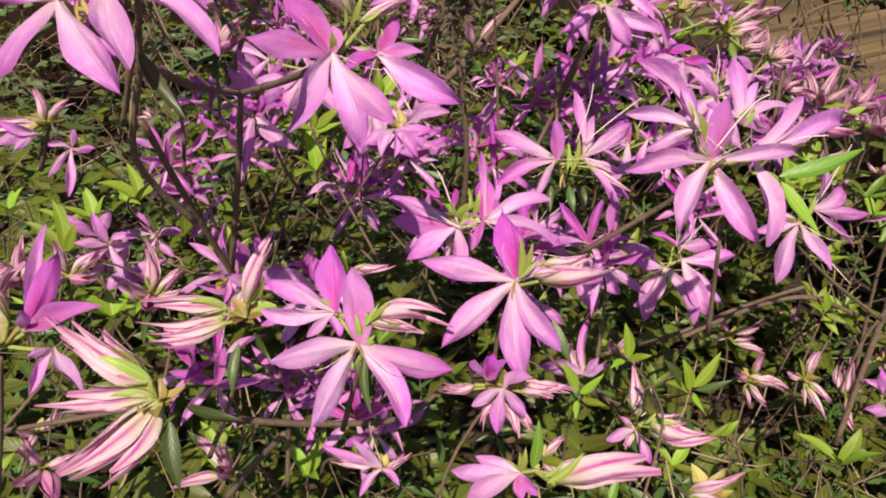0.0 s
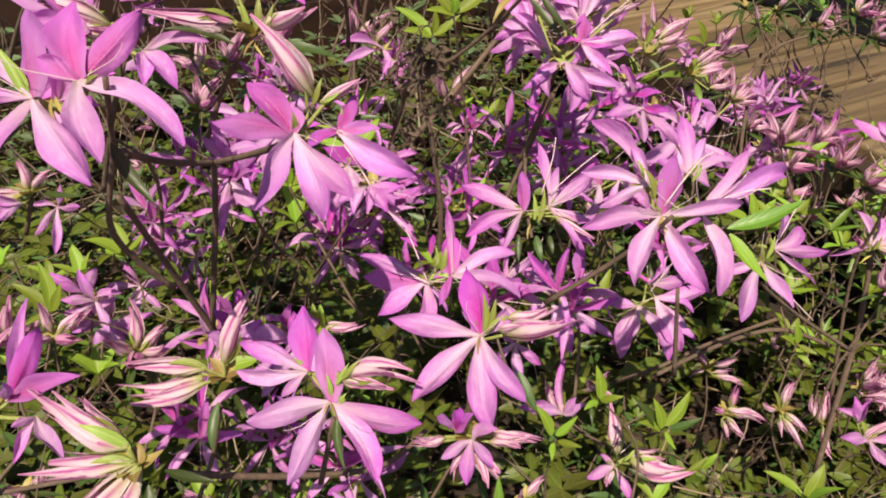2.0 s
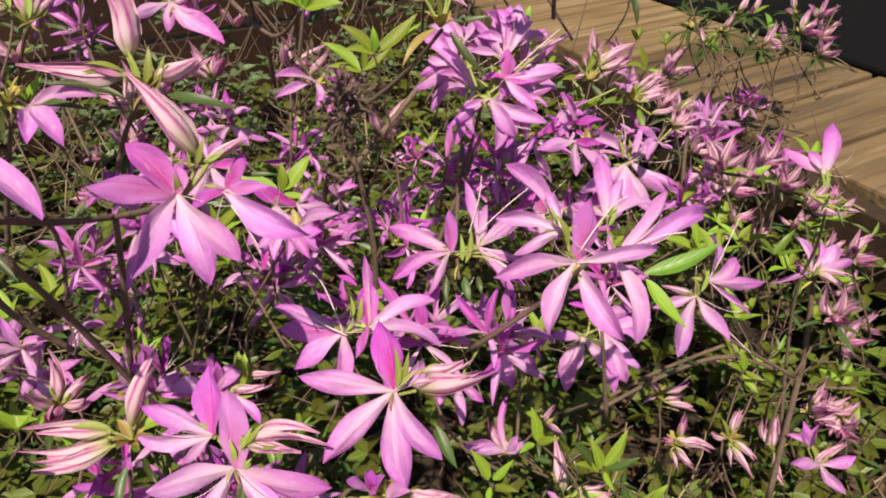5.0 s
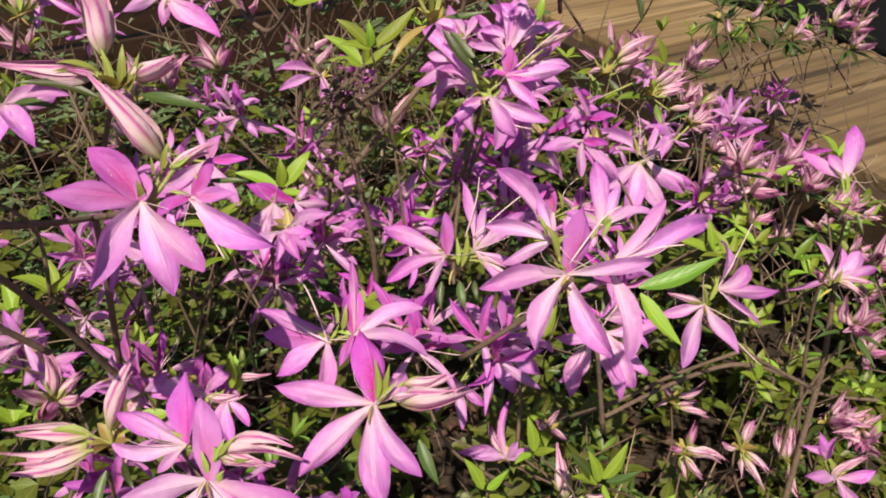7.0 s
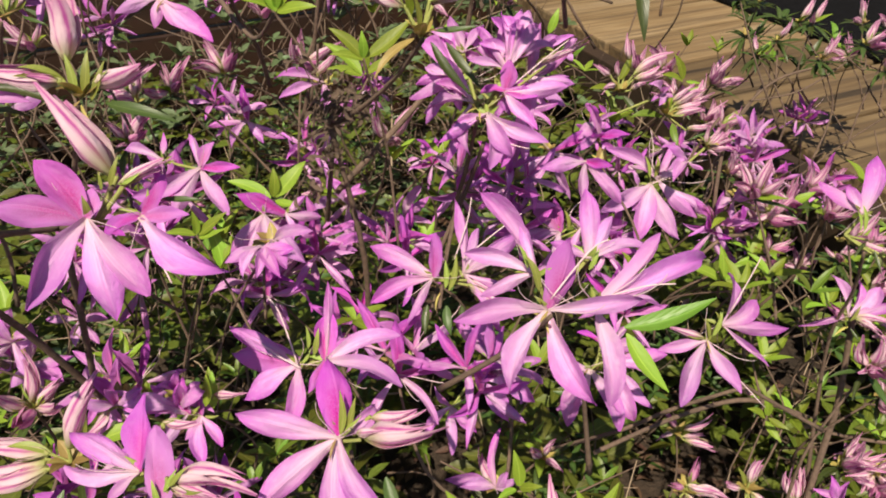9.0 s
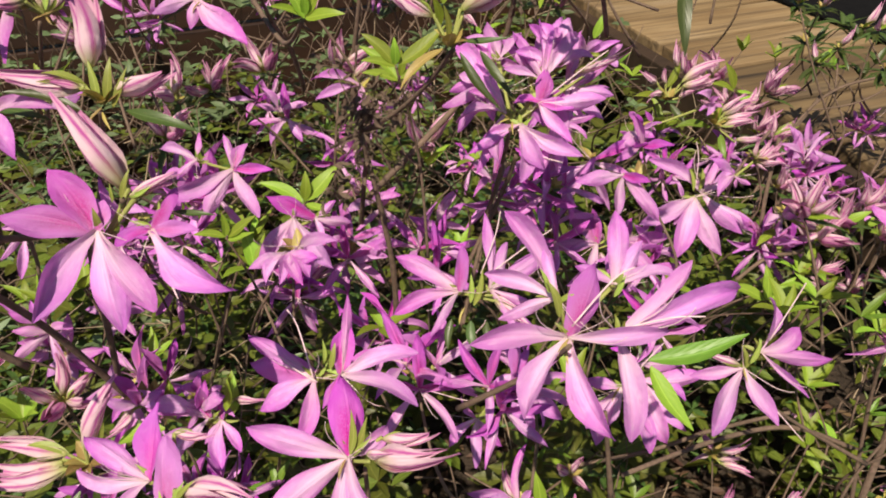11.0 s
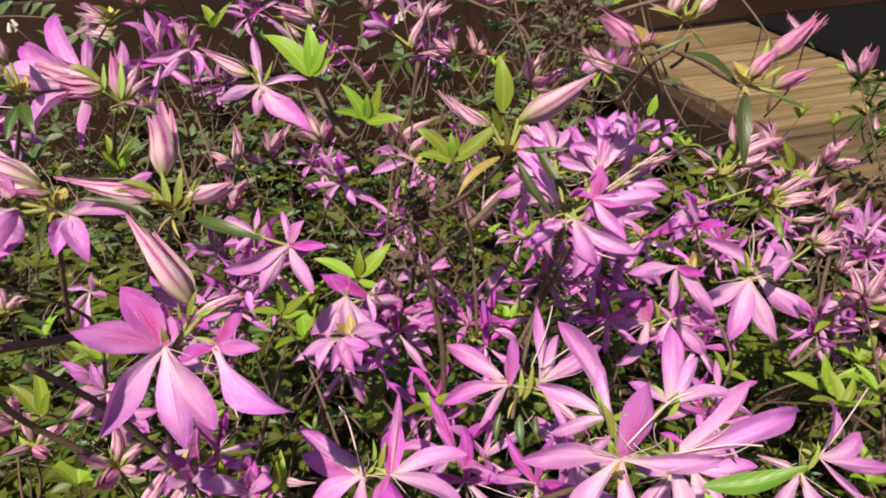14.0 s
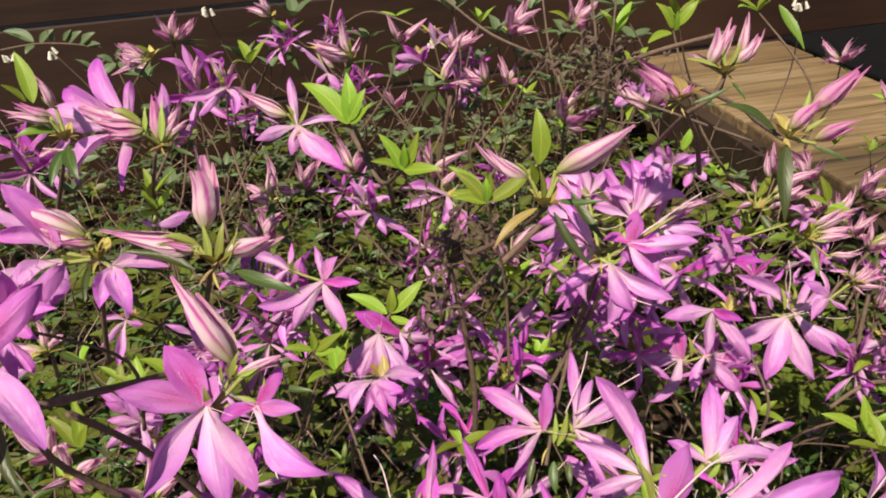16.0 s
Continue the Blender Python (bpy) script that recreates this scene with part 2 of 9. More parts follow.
def deck_material():
    m, n, l, b = material("deck_wood")
    info = n.new("ShaderNodeObjectInfo")
    co = n.new("ShaderNodeTexCoord")
    add = n.new("ShaderNodeVectorMath")
    add.operation = "ADD"
    l.new(co.outputs["Object"], add.inputs[0])
    comb = n.new("ShaderNodeCombineXYZ")
    l.new(math_node(n, l, "MULTIPLY", info.outputs["Random"], 37.0), comb.inputs[0])
    l.new(math_node(n, l, "MULTIPLY", info.outputs["Random"], 11.0), comb.inputs[2])
    l.new(comb.outputs[0], add.inputs[1])

    def grain(scale, stretch, detail):
        mp = n.new("ShaderNodeMapping")
        mp.inputs["Scale"].default_value = stretch
        l.new(add.outputs[0], mp.inputs[0])
        t = n.new("ShaderNodeTexNoise")
        t.inputs["Scale"].default_value, t.inputs["Detail"].default_value, t.inputs["Roughness"].default_value = scale, detail, 0.6
        l.new(mp.outputs[0], t.inputs["Vector"])
        return t.outputs["Fac"]
    wide, lines = grain(5.0, (0.35, 1.0, 1.0), 3.0), grain(60.0, (0.05, 1.0, 1.0), 5.0)
    rings = math_node(n, l, "SINE", math_node(n, l, "MULTIPLY", grain(7.0, (0.16, 1.4, 1.0), 2.0), 70.0))
    base = ramp(n, [(0.28, (0.085, 0.053, 0.026)), (0.45, (0.175, 0.115, 0.054)), (0.6, (0.235, 0.163, 0.083)), (0.75, (0.285, 0.215, 0.14))])
    l.new(wide, base.inputs[0])
    dark = ramp(n, [(0.40, (1, 1, 1)), (0.52, (0, 0, 0))])
    l.new(lines, dark.inputs[0])
    col = mix(n, l, math_node(n, l, "MULTIPLY", dark.outputs[0], 0.62), base.outputs[0], (0.07, 0.045, 0.026))
    ringed = ramp(n, [(0.0, (0, 0, 0)), (1.0, (1, 1, 1))])
    l.new(rings, ringed.inputs[0])
    col = mix(n, l, math_node(n, l, "MULTIPLY", ringed.outputs[0], 0.4), col, (0.15, 0.09, 0.04))
    cracks = ramp(n, [(0.30, (1, 1, 1)), (0.335, (0, 0, 0))])
    l.new(grain(16.0, (0.05, 1.0, 1.0), 2.0), cracks.inputs[0])
    col = mix(n, l, math_node(n, l, "MULTIPLY", cracks.outputs[0], 0.85), col, (0.03, 0.02, 0.012))
    hs = n.new("ShaderNodeHueSaturation")
    l.new(col, hs.inputs["Color"])
    l.new(math_node(n, l, "ADD", math_node(n, l, "MULTIPLY", info.outputs["Random"], 0.5), 0.72), hs.inputs["Value"])
    l.new(hs.outputs[0], b.inputs["Base Color"])
    b.inputs["Roughness"].default_value = 0.72
    bump(n, l, math_node(n, l, "ADD", lines, math_node(n, l, "MULTIPLY", rings, 0.15)), 0.5, 0.004, b)
    return m


DECK = deck_material()


# ---- shapes ----
def mesh(name, verts, faces, mat, uvs=None, smooth=True):
    me = bpy.data.meshes.new(name)
    me.from_pydata([tuple(v) for v in verts], [], faces)
    me.materials.append(mat)
    if uvs is not None:
        lay = me.uv_layers.new(name="UVMap")
        idx = np.empty(len(me.loops), dtype=np.int32)
        me.loops.foreach_get("vertex_index", idx)
        lay.data.foreach_set("uv", np.asarray(uvs, dtype=np.float32)[idx].ravel())
    if smooth:
        me.polygons.foreach_set("use_smooth", [True] * len(me.polygons))
    me.update()
    return me


def part(name, data, parent, m=None, label=""):
    ob = new(name, data)
    ob.parent = parent
    if m is not None:
        ob.matrix_basis = m
    return tagged(ob, label) if label else ob


def thing(name, place, label, category, group="", kind=""):
    ob = new(name)
    ob.empty_display_size = 0.01
    ob.location = place
    return tagged(ob, label, category, group, kind)


def blade(name, mat, half, arch, fold, twist=0.0, wave=0.0, seed=0, rows=9, cols=4, pleat=0.0):
    """A petal or leaf of length 1 along +y, facing +z: half(v) is its half width, arch its rise, fold its trough."""
    rnd = random.Random(seed)
    ph, verts, uvs, faces = rnd.uniform(0, 6), [], [], []
    bend = rnd.uniform(-0.08, 0.08)
    for i in range(rows + 1):
        v = i / rows
        w = half(v)
        a = twist * (v - 0.3)
        for j in range(cols + 1):
            s = 2 * j / cols - 1
            x, z = s * w, fold * w * (abs(s) ** 1.5) + pleat * w * math.sin(math.pi * v) * math.cos(2.5 * math.pi * s) + wave * abs(s) * math.sin(9 * v + ph + 2.0 * s)
            x, z = x * math.cos(a) - z * math.sin(a), x * math.sin(a) + z * math.cos(a)
            verts.append((x + bend * math.sin(math.pi * v), v, z + arch * 4 * v * (1 - v) * (0.6 + 0.8 * v)))
            uvs.append((0.5 + 0.5 * s, v))
    for i in range(rows):
        for j in range(cols):
            k = i * (cols + 1) + j
            faces.append((k, k + 1, k + cols + 2, k + cols + 1))
    return mesh(name, verts, faces, mat, uvs)


def petal_half(width, claw=0.2, at=0.56, point=2.25):
    """Half the width of a lance-shaped petal: a narrow claw, widest past the middle, a drawn-out point."""
    def half(v):
        if v >= 1:
            return 0.003
        if v < at:
            k = v / at
            return width * (claw + (1 - claw) * (k * k * (3 - 2 * k)) ** 0.8)
        return width * (1 - ((v - at) / (1 - at)) ** point) ** 0.92
    return half


def leaf_half(width, low=0.12):
    return lambda v: width * (low + (1 - low) * math.sin(math.pi * min(1, v * 1.02) ** 0.85) ** 0.9) * (1 - 0.25 * v) if v < 1 else 0.003


PETAL_WIDTH, BLOTCHED_WIDTH = (0.152, 0.160, 0.138, 0.168, 0.145, 0.130), (0.185, 0.195, 0.172)
PETALS = [blade("petal", PETAL, petal_half(w), a, f, tw, wv, k, 12, 10, 0.07) for k, (w, a, f, tw, wv) in enumerate(zip(
    PETAL_WIDTH, (0.10, 0.15, 0.06, 0.18, 0.11, 0.08), (-0.7, 0.8, 0.9, -0.6, 0.6, -1.0), (0.3, -0.4, 0.6, -0.3, 0.8, -0.7), (0.030, 0.036, 0.028, 0.040, 0.034, 0.024)))]
BLOTCHED = [blade("petal", PETAL_BLOTCH, petal_half(w, 0.42, 0.5, 2.0), a, f, tw, wv, k + 20, 12, 10, 0.06) for k, (w, a, f, tw, wv) in enumerate(zip(
    BLOTCHED_WIDTH, (0.03, 0.07, 0.01), (0.6, -0.5, 0.8), (0.2, -0.3, 0.4), (0.036, 0.042, 0.034)))]
LEAVES = {k: [blade("leaf", mat, leaf_half(w), a, f, tw, 0.006, s) for s, (w, a, f, tw) in enumerate([
    (wide, 0.05, 0.35, 0.1), (wide * 1.15, 0.1, 0.25, -0.15), (wide * 0.9, 0.02, 0.45, 0.2)])]
    for k, mat, wide in (("lime", LIME, 0.165), ("green", GREEN, 0.15), ("strap", GREEN, 0.095), ("bract", BRACT, 0.2), ("yellow", BRACT, 0.075), ("sepal", SEPAL, 0.105), ("mid", MID, 0.13), ("dull", DULL, 0.22))}


def furled(name, mat, fat, twist, seed=0, rows=9, cols=4, n=5, curve=0.06, loose=0.2):
    """A bud of length 1 along +y, made of n petals rolled round one another."""
    rnd = random.Random(seed)
    verts, uvs, faces = [], [], []
    for k in range(n):
        end, a0, lean = rnd.uniform(0.66, 1.0) if k else 1.0, 2 * math.pi * k / n + rnd.uniform(-0.25, 0.25), rnd.uniform(0, loose)
        base = len(verts)
        for i in range(rows + 1):
            w = i / rows
            v = w * end
            r = fat * (0.34 + 0.66 * math.sin(math.pi / 2 * w / 0.32) if w < 0.32 else (1 - ((w - 0.32) / 0.69) ** 1.25) ** 0.95 + 0.02)
            for j in range(cols + 1):
                t = 2 * j / cols - 1
                span = 0.9 * (1 - 0.75 * max(0, w - 0.5) / 0.5)
                a = a0 + twist * v + t * span
                q = r * (1 + 0.28 * t) * (1.0 + 0.14 * (k % 2) * math.sin(math.pi * w)) + lean * fat * 2.2 * w * w
                verts.append((q * math.cos(a) + curve * math.sin(math.pi * v), v, q * math.sin(a)))
                uvs.append((0.5 + 0.5 * t, w))
        for i in range(rows):
            for j in range(cols):
                q = base + i * (cols + 1) + j
                faces.append((q, q + cols + 1, q + cols + 2, q + 1))
    # the petals' claws grow together in one foot
    verts.append((0, -0.02, 0))
    uvs.append((0.5, 0.0))
    foot = len(verts) - 1
    for k in range(n):
        for j in range(cols):
            q = k * (rows + 1) * (cols + 1) + j
            faces.append((foot, q, q + 1))
    return mesh(name, verts, faces, mat, uvs)


BUDS = [furled("bud", BUD, 0.088, 0.7, 1, curve=0.05, loose=0.3), furled("bud", BUD, 0.082, -0.6, 2, curve=-0.08, loose=0.5), furled("bud", BUD, 0.09, 0.5, 3, curve=0.1, loose=0.45),
        furled("bud", BUD_DEEP, 0.10, 0.8, 4, curve=0.03, loose=0.5), furled("bud", BUD, 0.08, 0.9, 7, curve=-0.05, loose=1.1, n=6),
        furled("bud", BUD, 0.085, -0.5, 9, curve=0.07, loose=0.9, n=5)]


def tube(name, pts, r0, r1, mat, sides=6, rough=0.0, steps=4, seed=0):
    """A tapered round rod through the points."""
    rnd, pts = random.Random(seed), [Vector(p) for p in pts]
    path = []
    for i in range(len(pts) - 1):
        a, b, c, d = pts[max(i - 1, 0)], pts[i], pts[i + 1], pts[min(i + 2, len(pts) - 1)]
        for s in range(steps):
            t = s / steps
            path.append(0.5 * (2 * b + (c - a) * t + (2 * a - 5 * b + 4 * c - d) * t * t + (3 * b - a - 3 * c + d) * t ** 3))
    path.append(pts[-1])
    verts, faces = [], []
    side = Vector((0.31, 0.92, 0.2))
    for i, p in enumerate(path):
        way = (path[min(i + 1, len(path) - 1)] - path[max(i - 1, 0)]).normalized()
        x = way.cross(side).normalized()
        y = way.cross(x)
        r = (r0 + (r1 - r0) * i / (len(path) - 1)) * (1 + rough * rnd.uniform(-1, 1))
        verts += [p + r * (math.cos(2 * math.pi * k / sides) * x + math.sin(2 * math.pi * k / sides) * y) for k in range(sides)]
    for i in range(len(path) - 1):
        for k in range(sides):
            a, b = i * sides + k, i * sides + (k + 1) % sides
            faces.append((a, b, b + sides, a + sides))
    faces += [tuple(range(sides))[::-1], tuple(len(verts) - sides + k for k in range(sides))]
    return mesh(name, verts, faces, mat)


PISTILS = [tube("pistil", [(0, 0, 0), (c, 0.3, -0.02), (c * 2.0, 0.65, -0.05), (c * 2.4, 0.9, 0.0), (c * 2.5, 1.0, 0.06)], 0.009, 0.005, PISTIL, 5) for c in (-0.08, 0.06, 0.14)]
CALYX = [tube("flower", [(0, -0.10, 0), (0, 0.0, 0), (0, 0.08, 0), (0, 0.14, 0)], 0.04, f, STALK, 7) for f in (0.055, 0.048)]


FLOWER_STALK = tube("stalk", [(0, 0, 0), (0.01, 0.4, -0.03), (0, 1, 0)], 0.10, 0.09, STALK, 5)


def aim(d, face, place=(0, 0, 0), size=None, wide=1.0, deep=1.0):
    """A pose that lays a blade along d with its upper side turned to face; its length is d's unless size is given."""
    d = Vector(d)
    y = d.normalized()
    z = Vector(face) - y * y.dot(Vector(face))
    z = z.normalized() if z.length > 1e-4 else y.orthogonal().normalized()
    x = y.cross(z)
    s = size or d.length
    m = Matrix((x * s * wide, y * s, z * s * deep)).transposed().to_4x4()
    m.translation = Vector(place)
    return m


def flower_of(cluster, at, tips, face, rnd, blotch=(), broad=(), pistil=True, slim=0.033, wide=1.0):
    """One open flower: tips are the ways from its throat to the petals' ends, face the side it shows."""
    face = Vector(face).normalized()
    long = sum(Vector(t).length for t in tips) / len(tips)
    back = aim(face, (0.2, 0.1, 1), Vector(at) - face * long * 0.18, long)
    fl = part("flower", CALYX[rnd.randrange(2)], cluster, back)
    inv = back.inverted()
    foot = Vector(back.translation)
    if foot.length > 0.004:
        part("stalk", FLOWER_STALK, fl, inv @ aim(foot, (0, 0, 1), (0, 0, 0), None, 0.012 / foot.length, 0.012 / foot.length))
    for k, t in enumerate(tips):
        src = BLOTCHED if k in blotch else PETALS
        m = aim(t, face + 0.25 * Vector((rnd.uniform(-1, 1), rnd.uniform(-1, 1), rnd.uniform(-1, 1))), at, None, wide * (1.02 if k in broad else 0.52 if -k - 1 in broad else 0.8) * min(1.15, max(0.66, slim / Vector(t).length)) * rnd.uniform(0.92, 1.08))
        part("petal", src[rnd.randrange(len(src))], fl, inv @ m)
    if pistil and rnd.random() < 0.5:
        for k in range(2):
            d = (face + 0.6 * Vector((rnd.uniform(-1, 1), rnd.uniform(-1, 1), rnd.uniform(-0.6, 1)))).normalized() * long * rnd.uniform(0.7, 1.15)
            part("pistil" if k == 0 else "stamen", PISTILS[rnd.randrange(3)], fl, inv @ aim(d, (0, 0, 1), at))
    return fl


def round_flower(cluster, at, face, long, rnd, spread=68, spin=None, n=5, wide=1.0):
    face = Vector(face).normalized()
    x = face.cross(Vector((0, 0, 1)))
    x = x.normalized() if x.length > 0.05 else Vector((1, 0, 0))
    y = face.cross(x) * -1
    spin = rnd.uniform(-0.3, 0.3) if spin is None else spin
    tips = []
    for k in range(n):
        a = math.pi / 2 + spin + 2 * math.pi * k / n + rnd.uniform(-0.16, 0.16)
        s = radians(spread + rnd.uniform(-14, 16))
        tips.append((face * math.cos(s) + (x * math.cos(a) + y * math.sin(a)) * math.sin(s)) * long * rnd.uniform(0.9, 1.1))
    return flower_of(cluster, at, tips, face, rnd, (0, 1, 4) if rnd.random() < 0.75 else (0,), slim=long, wide=wide)


def bud_at(cluster, at, d, rnd, deep=False, fat=1.0, cups=3):
    d = Vector(d)
    src = BUDS[3] if deep else BUDS[(0, 1, 2, 4, 5)[rnd.randrange(5)]]
    m = aim(d, (rnd.uniform(-1, 1), rnd.uniform(-1, 1), rnd.uniform(-1, 1)), at, None, fat * rnd.uniform(0.9, 1.25), fat)
    b = part("bud", src, cluster, m)
    inv = m.inverted()
    foot = Vector(at)
    if foot.length > 0.004:
        part("stalk", FLOWER_STALK, b, inv @ aim(foot, (0, 0, 1), (0, 0, 0), None, 0.010 / foot.length, 0.010 / foot.length))
    for k in range(cups):
        side = Vector((rnd.uniform(-1, 1), rnd.uniform(-1, 1), rnd.uniform(-1, 1)))
        side = (side - d.normalized() * side.dot(d.normalized())).normalized()
        e = (d.normalized() * 0.97 + side * 0.2) * d.length * rnd.uniform(0.34, 0.5)
        part("sepal", LEAVES["sepal"][rnd.randrange(3)], b, inv @ aim(e, side, Vector(at) - d * 0.03))
    return b


def hub(cluster, rnd, size=0.011, at=(0, 0, 0), n=7):
    """The cup of yellowish bud scales from which the flowers spring."""
    for k in range(n):
        a = 2 * math.pi * k / n + rnd.uniform(-0.4, 0.4)
        d = Vector((math.cos(a), math.sin(a), rnd.uniform(0.2, 1.1))).normalized() * size * rnd.uniform(0.7, 1.3)
        part("bract", LEAVES["bract"][rnd.randrange(3)], cluster, aim(d, (0, 0, 1), at, None, 1.4))


def leaf_at(owner, at, d, face=(0, 0, 1), kind="green", rnd=random, wide=1.0):
    return part("leaf", LEAVES[kind][rnd.randrange(3)], owner, aim(d, face, at, None, wide))


GROUND_Z = 0.0
bush = thing("azalea_bush", (0.05, 0.45, GROUND_Z), "open azalea bush of thin grey-brown branches rooted in mulch", "shrub")


def branch(pts, r0, r1, seed=0, mat=None):
    o = Vector(bush.location)
    return part("branch", tube("branch", [Vector(p) - o for p in pts], r0 * 0.75, r1 * 0.75, mat or BARK, 7, 0.08, 5, seed), bush)


def twig_down(p, rnd, length=0.2, lean=None, r=0.0011):
    """A twig that carries a cluster, down into the bush."""
    p = Vector(p)
    lean = lean or Vector((rnd.uniform(-0.7, 0.7), rnd.uniform(-0.5, 0.7), -1))
    q = p + Vector(lean).normalized() * length
    q.z = max(q.z, 0.005)
    mid = (p + q) / 2 + Vector((rnd.uniform(-1, 1), rnd.uniform(-1, 1), 0)) * length * 0.22
    return branch([p, mid, q], r, r * 1.7, rnd.randrange(999))


SERIAL = [0]


def open_cluster(p, n=3, long=0.036, face=(-0.1, -0.75, 0.6), buds=0, leaves=2, label="", spread=68, stem=0.13, group="flowering tips of the bush"):
    """A truss of n open flowers at p, turned to face."""
    SERIAL[0] += 1
    rnd = random.Random(SERIAL[0])
    c = thing("flower_cluster", p, label or "cluster of lilac-pink azalea flowers with narrow petals", "flower", group)
    face = Vector(face).normalized()
    hub(c, rnd, 0.009, n=4)
    for k in range(n):
        turn = Vector((rnd.uniform(-1, 1), rnd.uniform(-1, 1), rnd.uniform(-0.8, 0.8)))
        if n > 1:
            a = 2 * math.pi * k / n + rnd.uniform(-0.4, 0.4)
            side = face.orthogonal().normalized()
            up = face.cross(side)
            turn = (side * math.cos(a) + up * math.sin(a)) * 0.75
        f = (face + turn * (0.0 if k == 0 and n < 3 else 0.95)).normalized()
        round_flower(c, f * long * 0.45, f, long, rnd, spread, wide=0.68)
    for k in range(buds):
        d = (face + Vector((rnd.uniform(-1, 1), rnd.uniform(-1, 1), rnd.uniform(-0.5, 1)))).normalized()
        bud_at(c, d * 0.006, d * long * rnd.uniform(0.7, 1.0), rnd)
    for k in range(leaves):
        a = rnd.uniform(0, 2 * math.pi)
        d = Vector((math.cos(a), math.sin(a), rnd.uniform(-0.6, 0.1))).normalized() * rnd.uniform(0.022, 0.034)
        leaf_at(c, (0, 0, -0.004), d, (0, 0, 1), "strap" if rnd.random() < 0.5 else "green", rnd)
    if stem:
        twig_down(p, rnd, stem)
    return c


def bud_cluster(p, n=4, long=0.032, way=(0, -0.3, 0.8), spread=0.9, leaves=3, lime=0, label="", stem=0.13, deep=False, root=None):
    """A tip with furled pink buds."""
    SERIAL[0] += 1
    rnd = random.Random(SERIAL[0] * 7)
    c = thing("bud_cluster", p, label or "cluster of furled pink-striped azalea buds above dark leaves", "flower bud", "budding tips of the bush")
    hub(c, rnd, 0.009, n=4)
    way = Vector(way).normalized()
    for k in range(n):
        a = 2 * math.pi * k / n + rnd.uniform(-0.5, 0.5)
        side = way.orthogonal().normalized()
        up = way.cross(side)
        d = (way + (side * math.cos(a) + up * math.sin(a)) * spread * rnd.uniform(0.5, 1.1)).normalized() * long * rnd.uniform(0.8, 1.15)
        bud_at(c, d * 0.15, d, rnd, k % 4 == 3, 1.15, 2)
    for k in range(leaves):
        a = rnd.uniform(0, 2 * math.pi)
        d = Vector((math.cos(a), math.sin(a), rnd.uniform(-0.5, 0.1))).normalized() * rnd.uniform(0.022, 0.036)
        leaf_at(c, (0, 0, -0.003), d, (0, 0, 1), "strap", rnd)
    for k in range(lime):
        a = rnd.uniform(0, 2 * math.pi)
        d = Vector((math.cos(a), math.sin(a), rnd.uniform(0.2, 0.9))).normalized() * rnd.uniform(0.02, 0.03)
        leaf_at(c, (0, 0, 0), d, (0, -0.4, 1), "lime", rnd)
    if root:
        q = Vector(p)
        mid = (q + Vector(root)) / 2 + Vector((rnd.uniform(-0.02, 0.02), rnd.uniform(-0.02, 0.02), rnd.uniform(-0.03, 0.01)))
        branch([q, mid, Vector(root)], 0.001, 0.0016, rnd.randrange(999))
    elif stem:
        twig_down(p, rnd, stem)
    return c


def leaf_whorl(p, n=5, long=0.026, kind="lime", rise=0.5, label="", stem=0.1, tilt=(0, 0, 1)):
    SERIAL[0] += 1
    rnd = random.Random(SERIAL[0] * 3)
    c = thing("leaf_sprig", p, label or "whorl of fresh lime-green azalea leaves on a thin twig", "leaf", "leaf sprigs of the bush")
    up = Vector(tilt).normalized()
    side = up.orthogonal().normalized()
    fore = up.cross(side)
    for k in range(n):
        a = 2 * math.pi * k / n + rnd.uniform(-0.3, 0.3)
        d = ((side * math.cos(a) + fore * math.sin(a)) + up * rise * rnd.uniform(0.4, 1.6)).normalized() * long * rnd.uniform(0.7, 1.15)
        leaf_at(c, (0, 0, 0), d, up, kind, rnd)
    if stem:
        twig_down(p, rnd, stem, None, 0.0008)
    return c


def strewn(name, mat, count, place, label, category, half, length, seed, tilt=0.7, parent=None, cols=2, rows=3, whorl=1, rise=0.3):
    """One mesh of many small leaves: place(rnd) gives the spots, each with a whorl of leaves."""
    rnd = random.Random(seed)
    tv, tu, tf = [], [], []
    for i in range(rows + 1):
        v = i / rows
        w = half(v) if 0 < i < rows else half(v) * 0.6
        for j in range(cols + 1):
            s = 2 * j / cols - 1
            tv.append((s * w, v, 0.35 * w * abs(s) - 0.12 * v * v))
            tu.append((0.5 + 0.5 * s, v))
    for i in range(rows):
        for j in range(cols):
            k = i * (cols + 1) + j
            tf.append((k, k + 1, k + cols + 2, k + cols + 1))
    tv, tf = np.array(tv), np.array(tf)
    allv, allf, allu, base = [], [], [], 0
    for _ in range(count):
        p = Vector(place(rnd))
        a0 = rnd.uniform(0, 6.28)
        for k in range(whorl):
            a = a0 + 2 * math.pi * k / whorl + rnd.uniform(-0.3, 0.3)
            up = Vector((rnd.uniform(-1, 1) * tilt, rnd.uniform(-1, 1) * tilt, 1))
            d = Vector((math.cos(a), math.sin(a), rise * rnd.uniform(-0.3, 1.4))) * rnd.uniform(0.6, 1.25) * length
            m = np.array(aim(d, up, p))
            allv.append(tv @ m[:3, :3].T + m[:3, 3])
            allf.append(tf + base)
            allu += tu
            base += len(tv)
    ob = new(name, mesh(name, np.concatenate(allv), np.concatenate(allf).tolist(), mat, allu))
    return tagged(ob, label, category, "", "stuff")

